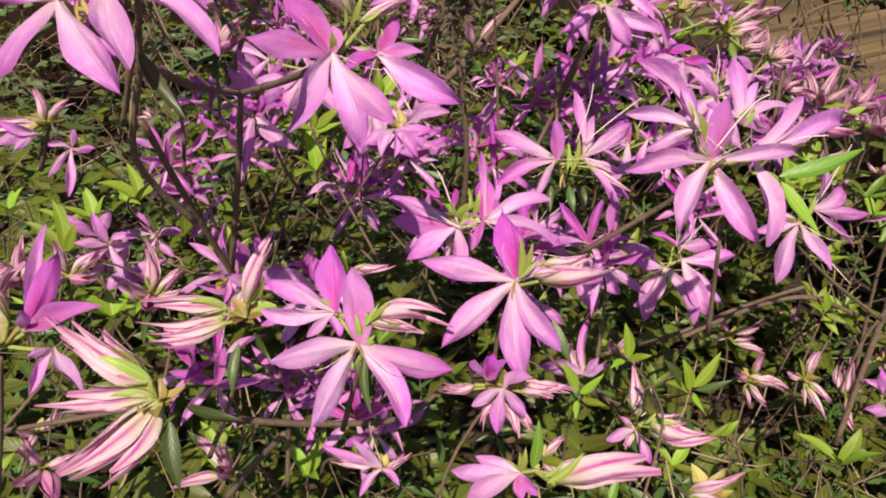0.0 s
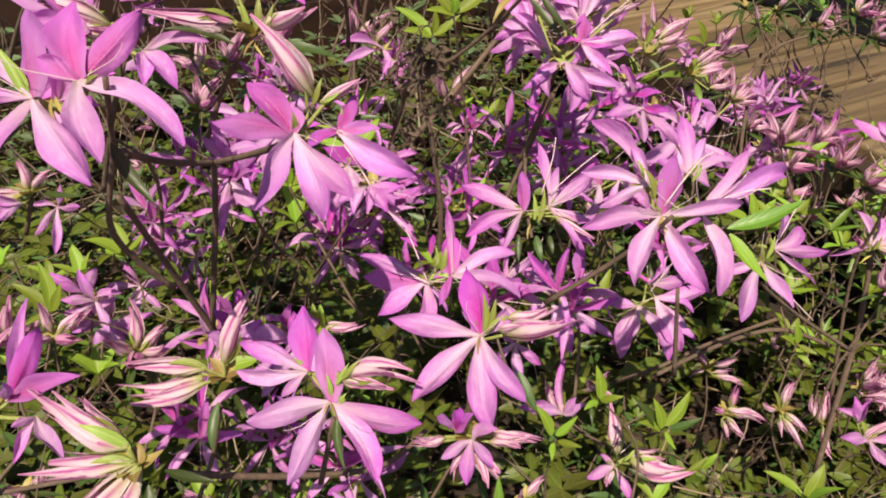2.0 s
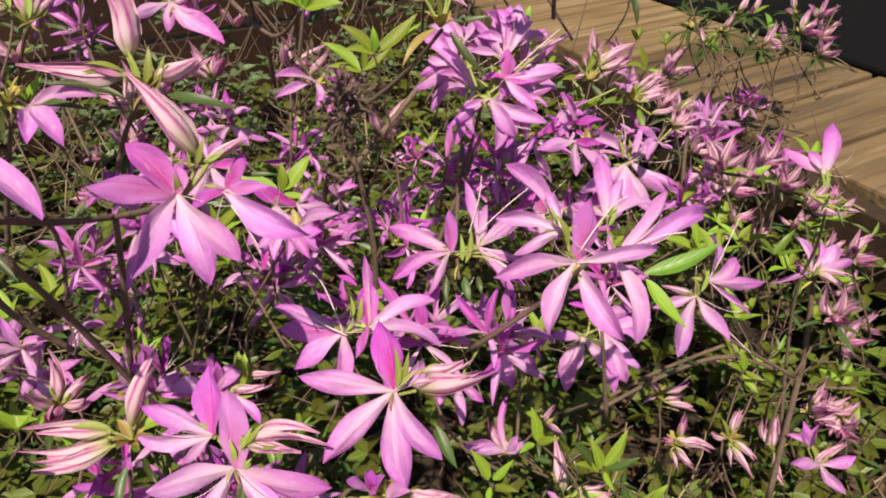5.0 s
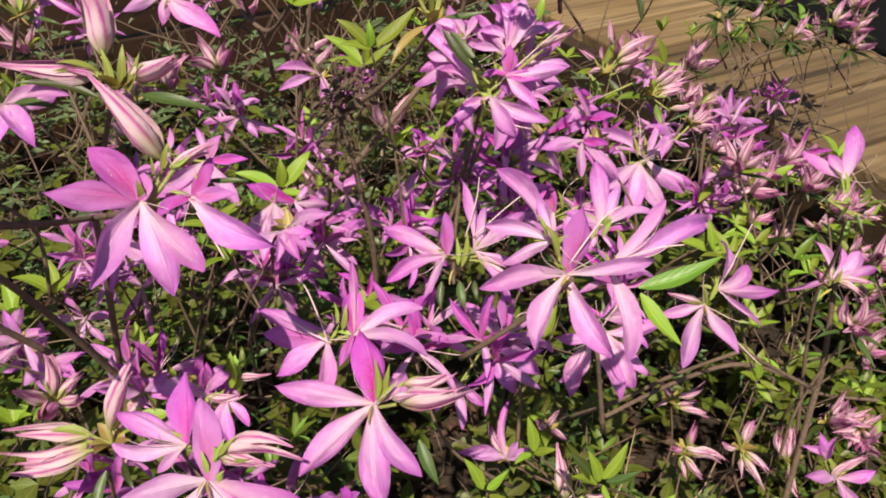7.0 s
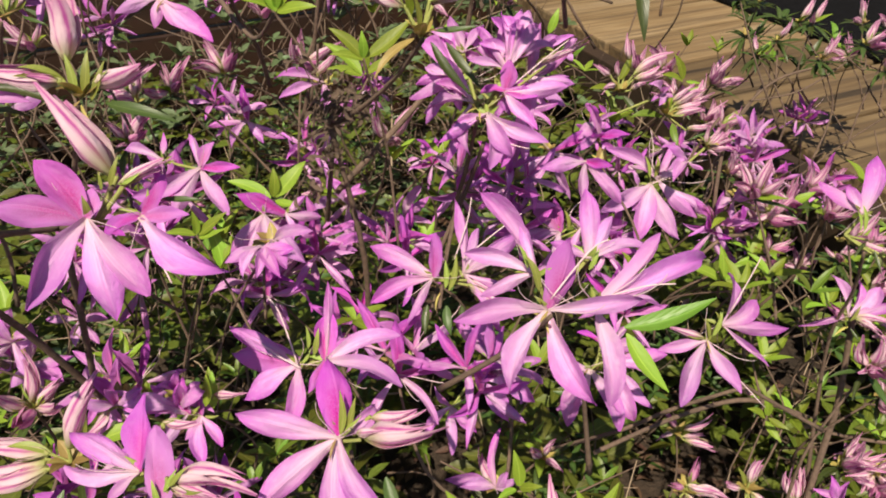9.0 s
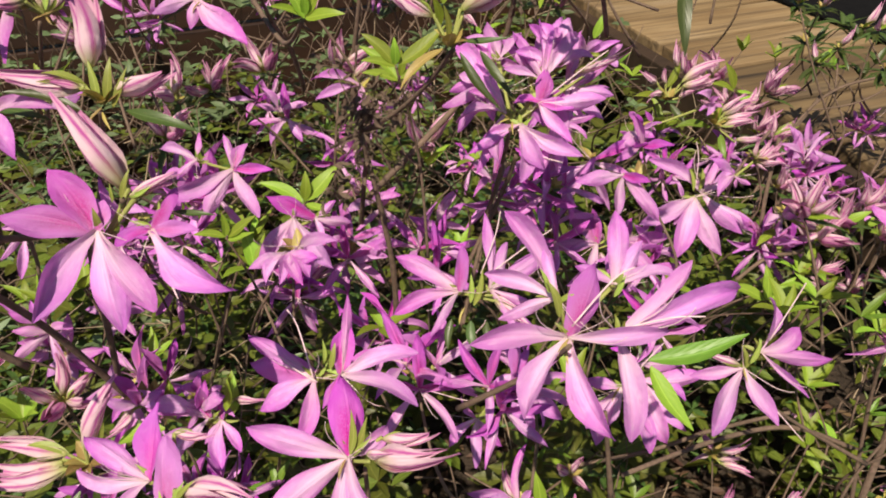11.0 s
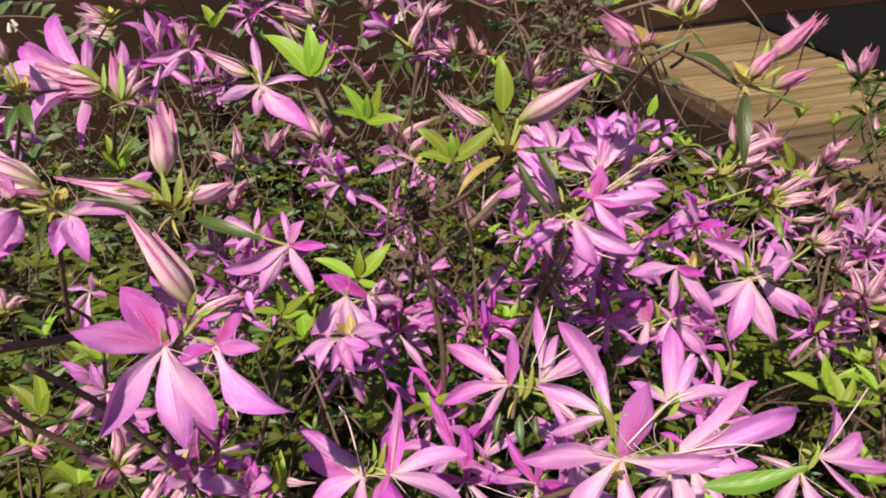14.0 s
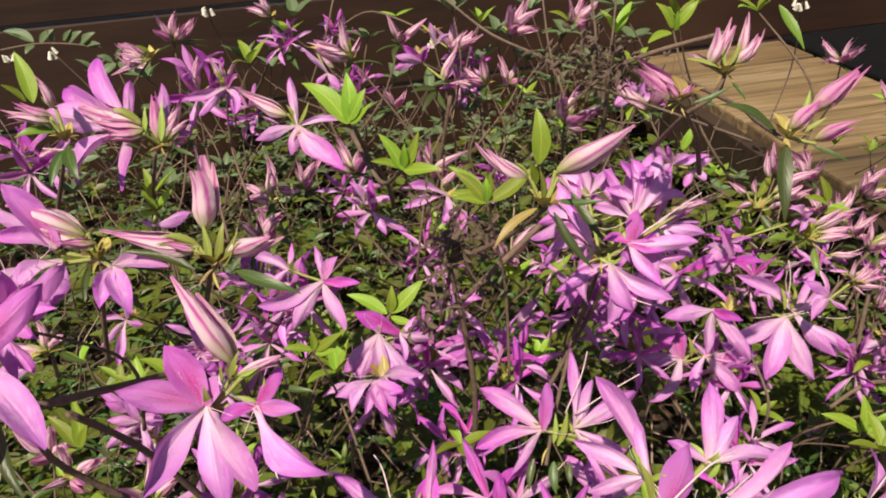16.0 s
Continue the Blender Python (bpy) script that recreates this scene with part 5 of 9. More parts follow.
c = tip("flower_cluster", (-0.0397, 0.5371, 0.4407))
petals(c, (0.0018, -0.0061, 0.005), [(0.032, -0.0108, -0.0112), (0.0044, -0.0236, -0.0152), (0.0327, 0.017, 0.0162), (0.0338, -0.0031, 0.0088)], (0.17, -0.57, 0.8))
c = tip("flower_cluster", (0.0343, 0.5845, 0.4535))
petals(c, (-0.0039, -0.0073, 0.0049), [(0.0271, -0.0104, -0.0017), (0.0236, -0.001, 0.0199), (-0.0121, -0.0149, 0.0038), (0.0181, 0.0063, 0.0285)], (0.08, -0.62, 0.78))
c = tip("flower_cluster", (-0.1002, 0.5051, 0.6563), "open lilac azalea flower with drooping petals beside lime leaves", stem=False, cup=0.004)
bloom(c, (-0.0013, -0.005, 0.0077), (0.167, -0.7473, 0.6431), [((-0.0256, -0.0113, -0.0065), 0.3), ((-0.0087, 0.0198, 0.0252), 0.2), ((0.0281, 0.0077, 0.0017), 0.2), ((0.0327, -0.0131, -0.0237), 0.36), ((-0.0014, -0.0134, -0.0152), 0.36)])
bud(c, (-0.0088, -0.0028, 0.0138), (-0.0322, -0.0013, 0.0165), False, 1.2)
leaf(c, (0.0007, -0.006, 0.0094), (0.0063, 0.0059, 0.013), (0.1125, -0.4066, 0.8438), "sepal")
leaf(c, (-0.0026, -0.004, 0.0099), (-0.0053, 0.0019, 0.0105), (0.1125, -0.4066, 0.8438), "sepal")
leaf(c, (0.0025, -0.0085, 0.0066), (-0.003, -0.0073, -0.0049), (0.1125, -0.4066, 0.8438), "yellow")
leaf(c, (-0.0075, -0.0049, 0.0024), (-0.0171, -0.0125, -0.0084), (0.1125, -0.4066, 0.8438), "strap")
c = tip("flower_cluster", (-0.1789, 0.5574, 0.6676), "small lilac azalea flower far in the bush")
petals(c, (0.0042, -0.0069, 0.003), [(-0.0249, -0.0187, -0.0022), (-0.0114, -0.0249, -0.0122), (0.0141, -0.0197, -0.0122), (0.0151, -0.0074, 0.0126)], (0.41, -0.7, 0.59), (3,))
bud(c, (-0.0022, -0.0012, 0.0064), (-0.0057, -0.0011, 0.018))
bud(c, (-0.0003, 0.0002, 0.008), (0.001, -0.0033, 0.0147))
bud(c, (0.0036, 0.0009, 0.0079), (0.009, -0.0033, 0.0128))
c = tip("bud_cluster", (-0.4329, 0.8349, 0.5988), "furled magenta-striped buds against the dark wall")
bud(c, (0.0057, -0.0031, 0.0009), (-0.0426, 0.0062, 0.0234))
bud(c, (0.0059, -0.0048, -0.0018), (-0.042, 0.0012, 0.0152))
bud(c, (0.0029, -0.007, -0.0044), (-0.0245, -0.0089, 0.0055))
c = tip("flower_cluster", (-0.0746, 0.7074, 0.6459), "lilac azalea flower in shade near the wall", stem=False)
petals(c, (0.0071, -0.0083, -0.0001), [(-0.02, -0.0201, -0.0018), (-0.0133, -0.0104, 0.017), (-0.0198, -0.0167, 0.0091), (0.008, -0.0079, 0.0141)], (0.21, -0.78, 0.58), (1, 3))
bud(c, (0.0239, -0.0091, -0.0144), (0.0126, 0.0195, 0.0266))
bud(c, (0.0265, -0.01, -0.0166), (0.006, 0, 0.0172))
leaf(c, (0.0189, -0.0127, -0.0259), (-0.009, -0.0193, -0.0114), (0.14, -0.56, 0.78), "green")
leaf(c, (0.0187, -0.0114, -0.0238), (-0.0196, -0.0128, 0.0012), (0.14, -0.56, 0.78), "green")
leaf(c, (0.0215, -0.0136, -0.0281), (0.0104, -0.016, -0.0096), (0.14, -0.56, 0.78), "green")
branch([(-0.054, 0.698, 0.617), (-0.056, 0.719, 0.572), (-0.069, 0.719, 0.501)], 0.0013, 0.0022)
c = tip("leaf_sprig", (-0.0352, 0.4256, 0.6982), "fresh lime-green leaves spreading in a whorl", stem=False)
leaf(c, (-0.0027, -0.0013, -0.0011), (-0.0253, 0.0068, 0.0187), (0.21, -0.53, 0.79), "lime")
leaf(c, (-0.0027, -0.0013, -0.0011), (-0.001, 0.0087, 0.0241), (0.21, -0.53, 0.79), "lime")
leaf(c, (-0.0013, -0.001, -0.0012), (0.0132, -0.0017, 0.0124), (0.21, -0.53, 0.79), "lime")
leaf(c, (-0.0028, -0.0005, 0.0001), (0.0106, 0.0019, 0.0168), (0.21, -0.53, 0.78), "lime")
branch([(-0.036, 0.428, 0.694), (-0.041, 0.458, 0.664), (-0.042, 0.488, 0.635), (-0.046, 0.513, 0.601)], 0.0013, 0.0022)
c = tip("leaf_sprig", (-0.0038, 0.4009, 0.6833), "fresh lime-green leaf whorl on a thin twig", stem=False)
leaf(c, (0, 0, 0), (-0.0106, 0, 0.0187), (0.17, -0.53, 0.82), "lime")
leaf(c, (0.0005, 0.0005, 0.0007), (0.008, 0.0028, 0.0187), (0.17, -0.53, 0.82), "lime")
leaf(c, (0.0005, 0.0001, -0), (0.0204, -0.0049, 0.0035), (0.17, -0.53, 0.82), "lime")
leaf(c, (-0.0009, 0.0003, 0.0007), (-0.0117, -0.0099, 0.0076), (0.17, -0.53, 0.82), "lime")
leaf(c, (-0.0001, 0.0007, 0.0012), (0.0029, -0.0035, 0.0142), (0.17, -0.53, 0.82), "lime")
branch([(-0.006, 0.404, 0.681), (-0.028, 0.436, 0.659), (-0.059, 0.483, 0.668)], 0.0013, 0.0022)
c = tip("leaf_sprig", (0.0159, 0.5311, 0.602), "fresh lime-green leaf whorl on a thin twig")
leaf(c, (-0.0019, -0.0003, 0.0001), (-0.0262, 0.0073, 0.0197), (0.1, -0.53, 0.86), "lime")
leaf(c, (0, 0, 0), (0.0203, 0.0045, 0.0135), (0.1, -0.53, 0.86), "lime")
leaf(c, (-0.0001, 0.001, 0.0016), (0.0016, 0.0005, 0.0186), (0.1, -0.54, 0.85), "lime")
leaf(c, (-0.0018, -0.001, -0.0009), (-0.0225, -0.0077, 0.0081), (0.1, -0.53, 0.86), "lime")
c = tip("leaf_sprig", (-0.0488, 0.4861, 0.5285), "fresh lime-green leaf whorl above pink petals")
leaf(c, (-0.0016, 0.0004, 0.0011), (-0.0294, 0.0021, 0.0126), (0.17, -0.47, 0.93), "lime")
leaf(c, (0.0011, 0.0013, 0.0016), (0.0209, 0.0166, 0.0194), (0.17, -0.47, 0.93), "lime")
leaf(c, (0.0012, -0.0002, -0.0007), (0.022, -0.0061, -0.0002), (0.17, -0.47, 0.94), "lime")
leaf(c, (-0.0001, 0.0011, 0.0017), (0.0025, 0.0035, 0.0215), (0.17, -0.47, 0.93), "lime")
c = tip("leaf_sprig", (-0.0885, 0.4397, 0.5298), "fresh lime-green leaf whorl")
leaf(c, (0, 0, 0), (-0.0165, -0.0095, 0.0069), (0.22, -0.43, 0.95), "lime")
leaf(c, (0.0018, 0.0003, -0.0001), (0.0202, 0.0042, 0.0148), (0.22, -0.43, 0.95), "lime")
leaf(c, (0, 0, 0), (0.0013, -0.0003, 0.0186), (0.22, -0.43, 0.95), "lime")
leaf(c, (0.0019, -0.0007, -0.0017), (0.0197, -0.0025, 0.0084), (0.22, -0.43, 0.95), "lime")
c = tip("bud_cluster", (0.0663, 0.3856, 0.6755), "long pink buds around one upright lime leaf", stem=False)
bud(c, (-0.008, 0.0021, 0.0134), (-0.0224, -0.0011, 0.0175), False, 1.12)
bud(c, (0.0054, 0.0059, 0.015), (0.0321, 0.0167, 0.0159), False, 1.12)
bud(c, (0.0063, 0.0043, 0.0122), (0.0072, -0.0129, -0.0009))
leaf(c, (-0.0035, 0.0098, 0.0165), (-0.0025, 0.0079, 0.0241), (0.06, -0.55, 0.82), "lime")
leaf(c, (-0.001, 0.0016, 0.0029), (-0.0014, -0.0023, 0.0164), (0.05, -0.54, 0.85), "sepal")
leaf(c, (-0.0051, 0.004, 0.0078), (-0.0021, -0.0038, 0.015), (0.06, -0.55, 0.84), "lime")
leaf(c, (0.0054, 0.0024, 0.002), (0.0228, -0.0026, 0.0029), (0.04, -0.54, 0.85), "strap")
leaf(c, (0.0045, -0.0006, -0.0024), (0.0193, -0.0104, -0.0225), (0.05, -0.54, 0.86), "strap")
leaf(c, (-0.0032, -0.001, -0.0005), (-0.0176, -0.0177, -0.0131), (0.06, -0.54, 0.85), "yellow")
branch([(0.067, 0.389, 0.673), (0.049, 0.417, 0.643), (0.023, 0.441, 0.614), (-0.012, 0.465, 0.587)], 0.0013, 0.0022)
c = tip("flower_cluster", (0.3098, 0.4199, 0.543), "funnel-shaped pink azalea flower just opening above deep pink buds", stem=False, cup=0.004)
bloom(c, (0.0062, 0.0005, 0.0145), (-0.1451, -0.4707, 0.8703), [((-0.0184, 0.022, 0.0088), 0.4), ((0.0167, 0.0328, 0.0205), 0.36), ((-0.0034, 0.0171, 0.0087), 0.42)])
bud(c, (0.0107, -0.009, 0.0007), (0.0023, 0.0034, 0.0118), True, 1.6)
bud(c, (0.0174, -0.0123, -0.0043), (0.0067, 0.0014, 0.0089), False, 1.5)
bud(c, (0.0209, -0.0113, -0.0064), (0.0068, -0.0047, 0), False, 1.2)
leaf(c, (0.0058, -0.0076, 0.0081), (-0.0023, 0.0059, 0.0138), (0.0313, -0.3711, 0.8668), "sepal")
leaf(c, (0.0035, -0.0076, 0.0082), (-0.0029, 0.0039, 0.011), (0.0313, -0.3711, 0.8668), "sepal")
leaf(c, (0.0084, -0.009, 0.0008), (-0.0088, -0.0078, -0.0056), (0.0313, -0.3711, 0.8668), "strap")
leaf(c, (0.0129, -0.0116, -0.0031), (0.0024, -0.0104, -0.0098), (0.0313, -0.3711, 0.8668), "strap")
branch([(0.328, 0.425, 0.527), (0.343, 0.445, 0.481), (0.347, 0.458, 0.43), (0.356, 0.456, 0.356), (0.365, 0.441, 0.264)], 0.0013, 0.0022)
c = tip("flower_cluster", (0.3512, 0.4642, 0.4379), "lilac flowers and pink buds on a tall thin stalk", stem=False, cup=0.004)
bloom(c, (0.0055, -0.0032, 0.0093), (0.1225, -0.6196, 0.7753), [((-0.0092, 0.0231, 0.0199), 0.22), ((0.0099, 0.0227, 0.0166), 0.18), ((0.0273, 0.019, 0.0109), 0.34), ((0.0381, 0.0083, 0.0006), 0.26), ((-0.0382, -0.0095, -0.0016), 0.13), ((0.0185, 0.01, 0.0051), 0.3)])
bud(c, (0.0099, -0.0059, 0.0087), (0.0177, -0.01, -0.008), False, 1.2)
bud(c, (0.0096, -0.0035, 0.0087), (0.0255, -0.0061, -0.0026), False, 1.1)
bud(c, (0.0036, -0.0035, 0.0054), (-0.0156, 0.0049, 0.0145), True, 1.0)
leaf(c, (0.0052, -0.0074, 0.0084), (0.0057, 0.004, 0.0108), (0.0313, -0.3711, 0.8668), "sepal")
leaf(c, (0.0039, -0.0051, 0.0066), (-0.0067, 0.0056, 0.0136), (0.0313, -0.3711, 0.8668), "sepal")
leaf(c, (0.0052, -0.0075, 0.0031), (-0.0116, -0.0063, -0.0034), (0.0313, -0.3711, 0.8668), "yellow")
leaf(c, (0.0066, -0.0083, 0.0019), (0.0051, -0.0079, -0.0063), (0.0313, -0.3711, 0.8668), "strap")
leaf(c, (0.0048, -0.0067, 0.0007), (-0.0238, -0.0004, 0.0055), (0.0313, -0.3711, 0.8668), "strap")
c = tip("flower_cluster", (0.2805, 0.5957, 0.5138), "tight bunch of striped lilac buds beside the deck edge")
bud(c, (-0.0005, -0.0031, 0.0029), (0.0074, 0.0017, 0.0183))
bud(c, (0.0008, -0.0033, 0.0021), (0.015, 0.002, 0.0147), False, 1.12)
bud(c, (0.0013, -0.0037, 0.0014), (0.0206, 0.0005, 0.0091), False, 1.12)
bud(c, (0.0014, -0.0046, -0.0001), (0.0172, -0.0054, 0.0036), False, 1.12)
bud(c, (-0.0003, -0.0054, -0.0008), (0.0049, -0.0123, 0.0005))
bud(c, (-0.0014, -0.0028, 0.0036), (-0.0003, -0.0004, 0.019))
bud(c, (0.0012, -0.0028, 0.0028), (0.011, -0.0036, 0.0104), False, 1.12)
petals(c, (-0.0187, -0.0167, -0.0051), [(-0.0258, -0.011, 0.02), (-0.015, -0.0222, -0.0067), (0.0091, -0.0134, -0.0006)], (-0.21, -0.64, 0.74))
leaf(c, (0, 0, 0), (-0.0104, -0.0078, 0.0125), (-0.18, -0.49, 0.89), "sepal")
c = tip("flower_cluster", (0.3088, 0.5757, 0.4733), "lilac flowers and a striped bud beside the deck edge")
petals(c, (-0.0073, -0.0074, 0.0058), [(0.0061, -0.0049, 0.0195), (0.0102, -0.0087, 0.0063), (-0.0181, -0.0171, 0.0021), (-0.0078, -0.0198, -0.0053)], (-0.25, -0.6, 0.76), (), (0, 1, 2))
bud(c, (0.0227, -0.0045, -0.0068), (-0.015, -0.0001, 0.0219), False, 1.12)
bud(c, (0.0228, -0.0057, -0.0086), (-0.0223, -0.0133, 0.0049), False, 1.12)
bud(c, (0.0201, -0.0043, -0.0056), (-0.0193, -0.0085, 0.0125))
leaf(c, (0.0253, -0.0013, -0.0101), (-0.0037, -0.001, 0.0191), (-0.22, -0.45, 0.93), "sepal")
leaf(c, (-0.008, -0.0061, -0.007), (-0.019, -0.017, -0.0049), (-0.19, -0.46, 0.93), "lime")
c = tip("flower_cluster", (-0.0772, 0.3409, 0.465), "lilac azalea flowers low in the bush beside a lime shoot", stem=False, cup=0.004)
bloom(c, (0.0047, -0.0034, 0.009), (-0.0681, -0.619, 0.7824), [((-0.04, 0.0038, -0.0005), 0.22), ((-0.0059, 0.0169, 0.0128), 0.42, True), ((-0.0135, -0.0144, -0.0126), 0.26), ((-0.0203, 0.007, 0.0037), 0.24)])
bloom(c, (0.0111, -0.0017, 0.006), (0.1692, -0.6162, 0.7692), [((0.0041, -0.0212, -0.0179), 0.34), ((0.0134, -0.0119, -0.0125), 0.3), ((-0.0036, 0.011, 0.0096), 0.36, True), ((-0.0073, -0.0118, -0.0078), 0.3)])
bud(c, (0.0177, 0.0075, 0.0138), (0.0204, -0.0023, 0.003), False, 1.0)
leaf(c, (0.0159, -0.0027, 0.0149), (0.0011, 0.0086, 0.0176), (0.0313, -0.3711, 0.8668), "lime")
leaf(c, (-0.0224, 0.0037, 0.013), (0.0027, 0.0043, 0.0113), (0.0313, -0.3711, 0.8668), "lime")
c = tip("flower_cluster", (-0.2743, 0.483, 0.3813), "lilac azalea flowers with a dark centre over green leaves")
petals(c, (0.0069, -0.0085, 0.0015), [(0.0403, -0.005, 0.01), (0.0145, -0.0244, -0.0152), (-0.0262, -0.0125, 0.0001), (0.0066, 0.0095, 0.035), (0.0332, -0.016, -0.0053)], (0.39, -0.48, 0.78))
c = tip("flower_cluster", (-0.2242, 0.3709, 0.5679), "half-open magenta buds and petals at a branch tip", stem=False)
bud(c, (0.0005, -0.0016, 0.0045), (-0.0047, 0.0044, 0.0207))
bud(c, (0.0038, -0.0016, 0.0045), (0.0181, -0.0026, 0.0135))
bud(c, (-0.0011, -0.0026, 0.0032), (-0.0276, -0.0026, 0.0052))
bud(c, (-0.0027, -0.0036, 0.0019), (-0.0309, -0.007, -0.005))
petals(c, (-0.0006, -0.01, -0), [(-0.0057, -0.0164, -0.0014), (-0.0131, -0.01, 0.0126), (-0.0181, -0.0146, 0.0012)], (0.38, -0.62, 0.69))
leaf(c, (0.0065, 0.001, 0.0012), (0.0276, -0.0079, 0.0004), (0.28, -0.47, 0.85), "strap")
branch([(-0.225, 0.373, 0.565), (-0.253, 0.396, 0.524)], 0.0013, 0.0022)
c = tip("flower_cluster", (-0.3072, 0.5401, 0.4615))
petals(c, (-0.0008, -0.0084, 0.0021), [(-0.0026, -0.024, -0.0325), (-0.0131, -0.0239, -0.0129), (-0.0131, -0.0121, 0.0097), (0.0102, -0.0024, 0.0225), (0.0263, -0.0134, 0.0074)], (0.36, -0.62, 0.7))
c = tip("flower_cluster", (-0.2705, 0.4695, 0.4085))
petals(c, (0.0049, -0.0052, 0.0054), [(-0.0198, -0.0138, 0.0122), (-0.0242, -0.021, -0.0141), (0.0191, -0.0205, -0.0193), (-0.0054, 0.0008, 0.0318), (0.0269, -0.0056, 0.0117)], (0.42, -0.44, 0.8))
petals(c, (-0.0023, -0.0027, 0.0115), [(-0.0152, -0.0096, 0.0189), (-0.0272, -0.0013, 0.0221), (0.0151, 0.0007, 0.0252)], (0.42, -0.44, 0.79))
c = tip("flower_cluster", (-0.1399, 0.3612, 0.4611))
petals(c, (0.0041, -0.0048, 0.0062), [(-0.0081, -0.0122, 0.0125), (0.0018, -0.0009, 0.027), (0.0246, -0.0064, 0.0112), (0.0006, -0.0177, -0.0047), (0.0191, -0.0144, -0.0054)], (0.35, -0.41, 0.85))
c = tip("flower_cluster", (-0.0898, 0.3613, 0.4641))
petals(c, (0.0033, -0.005, 0.0063), [(-0.0069, -0.0101, 0.0154), (0.0192, -0.0051, 0.0149), (0.0072, -0.0022, 0.0232), (-0.0072, -0.017, -0.0011), (0.0256, -0.0112, -0.0024)], (0.28, -0.42, 0.86), (2,))
leaf(c, (0.0178, -0.0025, -0.0096), (0.0029, 0.0106, 0.0264), (0.21, -0.34, 1.05), "lime")
leaf(c, (-0.0168, -0.0068, -0.0052), (0.0023, 0.0043, 0.0233), (0.25, -0.33, 1.04), "lime")
c = tip("leaf_sprig", (-0.2545, 0.3896, 0.4668), "fresh lime-green leaves low in the bush")
leaf(c, (0.0001, -0.001, -0.0016), (-0.0223, 0.0075, 0.0189), (0.36, -0.32, 0.96), "lime")
leaf(c, (0.0009, -0.0009, -0.0017), (-0.0067, 0.0177, 0.0298), (0.36, -0.32, 0.96), "lime")
leaf(c, (0.002, -0.0007, -0.0017), (0.0112, 0.0043, 0.021), (0.36, -0.32, 0.96), "lime")
leaf(c, (0.0002, -0.0021, -0.0033), (-0.0123, -0.0126, 0.0003), (0.36, -0.31, 0.96), "lime")
c = tip("leaf_sprig", (0.2886, 0.5219, 0.4335), "broad lime-green leaf whorl beside twigs")
leaf(c, (-0.002, -0.0004, 0.0001), (-0.0294, 0.0015, 0.0117), (-0.19, -0.43, 0.97), "lime")
leaf(c, (0, 0, 0), (-0.0043, 0.0098, 0.0264), (-0.19, -0.43, 0.97), "lime")
leaf(c, (0.002, 0.0004, -0.0001), (0.0173, 0.0078, 0.0171), (-0.19, -0.43, 0.97), "lime")
leaf(c, (0.0009, -0.0003, -0.0007), (0.0165, -0.0065, 0.001), (-0.19, -0.43, 0.97), "lime")
c = tip("flower_cluster", (-0.0262, 0.3959, 0.552), "lilac azalea flowers hanging below a front truss")
petals(c, (-0.0026, -0.0068, 0.0042), [(-0.0068, -0.0208, -0.0091), (0.0144, -0.0204, -0.0076), (0.0222, -0.0142, 0.0074), (-0.0177, -0.0156, -0.0018)], (0.09, -0.67, 0.74))
petals(c, (0.0046, -0.0051, 0.0069), [(0.0256, -0.0106, 0.0128), (0.0109, -0.0197, -0.0068), (-0.0064, -0.0219, -0.0106)], (0.08, -0.67, 0.73))
c = tip("leaf_sprig", (0.0284, 0.4506, 0.6424), "fresh lime-green leaf whorl above the bush")
leaf(c, (0, 0, 0), (-0.0185, 0.0038, 0.016), (0, -0.57, 0.78), "lime")
leaf(c, (0.0018, -0.0001, -0), (0.0258, 0.0118, 0.0185), (-0.01, -0.57, 0.78), "lime")
leaf(c, (0, 0, 0), (0.0006, -0.0014, 0.0161), (0, -0.57, 0.78), "lime")
leaf(c, (0, -0.0006, -0.0009), (-0.0173, -0.0073, 0.0058), (0, -0.57, 0.78), "lime")
c = tip("flower_cluster", (0.3675, 0.7278, 0.4586))
petals(c, (-0.0032, -0.0076, 0.0042), [(-0.0224, -0.0065, 0.026), (0.008, -0.0038, 0.0205), (-0.0194, -0.0198, -0.0016), (0.0216, -0.0145, -0.008), (-0.0027, -0.0002, 0.0295)], (-0.27, -0.65, 0.71))
c = tip("flower_cluster", (-0.1496, 0.2931, 0.6531), "lilac azalea flowers at the side of the bush")
petals(c, (0.0049, -0.0043, 0.0067), [(0.0288, 0.0075, 0.026), (0.0192, -0.0003, 0.0217), (0.0063, -0.0007, 0.0262), (0.029, -0.0036, 0.0126), (0.021, -0.0092, 0.0007)], (0.52, -0.44, 0.73), (0, 2))
petals(c, (0.0029, -0.0072, 0.0028), [(0.0217, -0.0138, -0.0069), (0.0038, -0.0152, -0.0021), (0.0154, -0.0175, -0.0104)], (0.52, -0.43, 0.73))
c = tip("leaf_sprig", (-0.6206, 0.9078, 0.5899), "dull green leafy sprig hanging before the dark wall", stem=False)
leaf(c, (-0.0223, 0.0011, 0.0106), (-0.0406, -0.0008, 0.0147), (0.39, -0.44, 0.72), "dull")
leaf(c, (-0.0151, 0.0026, 0.0102), (0.0219, 0.0068, 0.0151), (0.39, -0.44, 0.72), "dull")
leaf(c, (-0.0221, -0.0008, 0.0075), (-0.0022, -0.0172, -0.0076), (0.39, -0.44, 0.73), "dull")
leaf(c, (0.0029, 0.0065, 0.0093), (-0.0036, -0.0012, 0.0171), (0.38, -0.44, 0.73), "dull")
leaf(c, (0.015, 0.0102, 0.0105), (0.0167, 0.0016, 0.0142), (0.38, -0.45, 0.73), "dull")
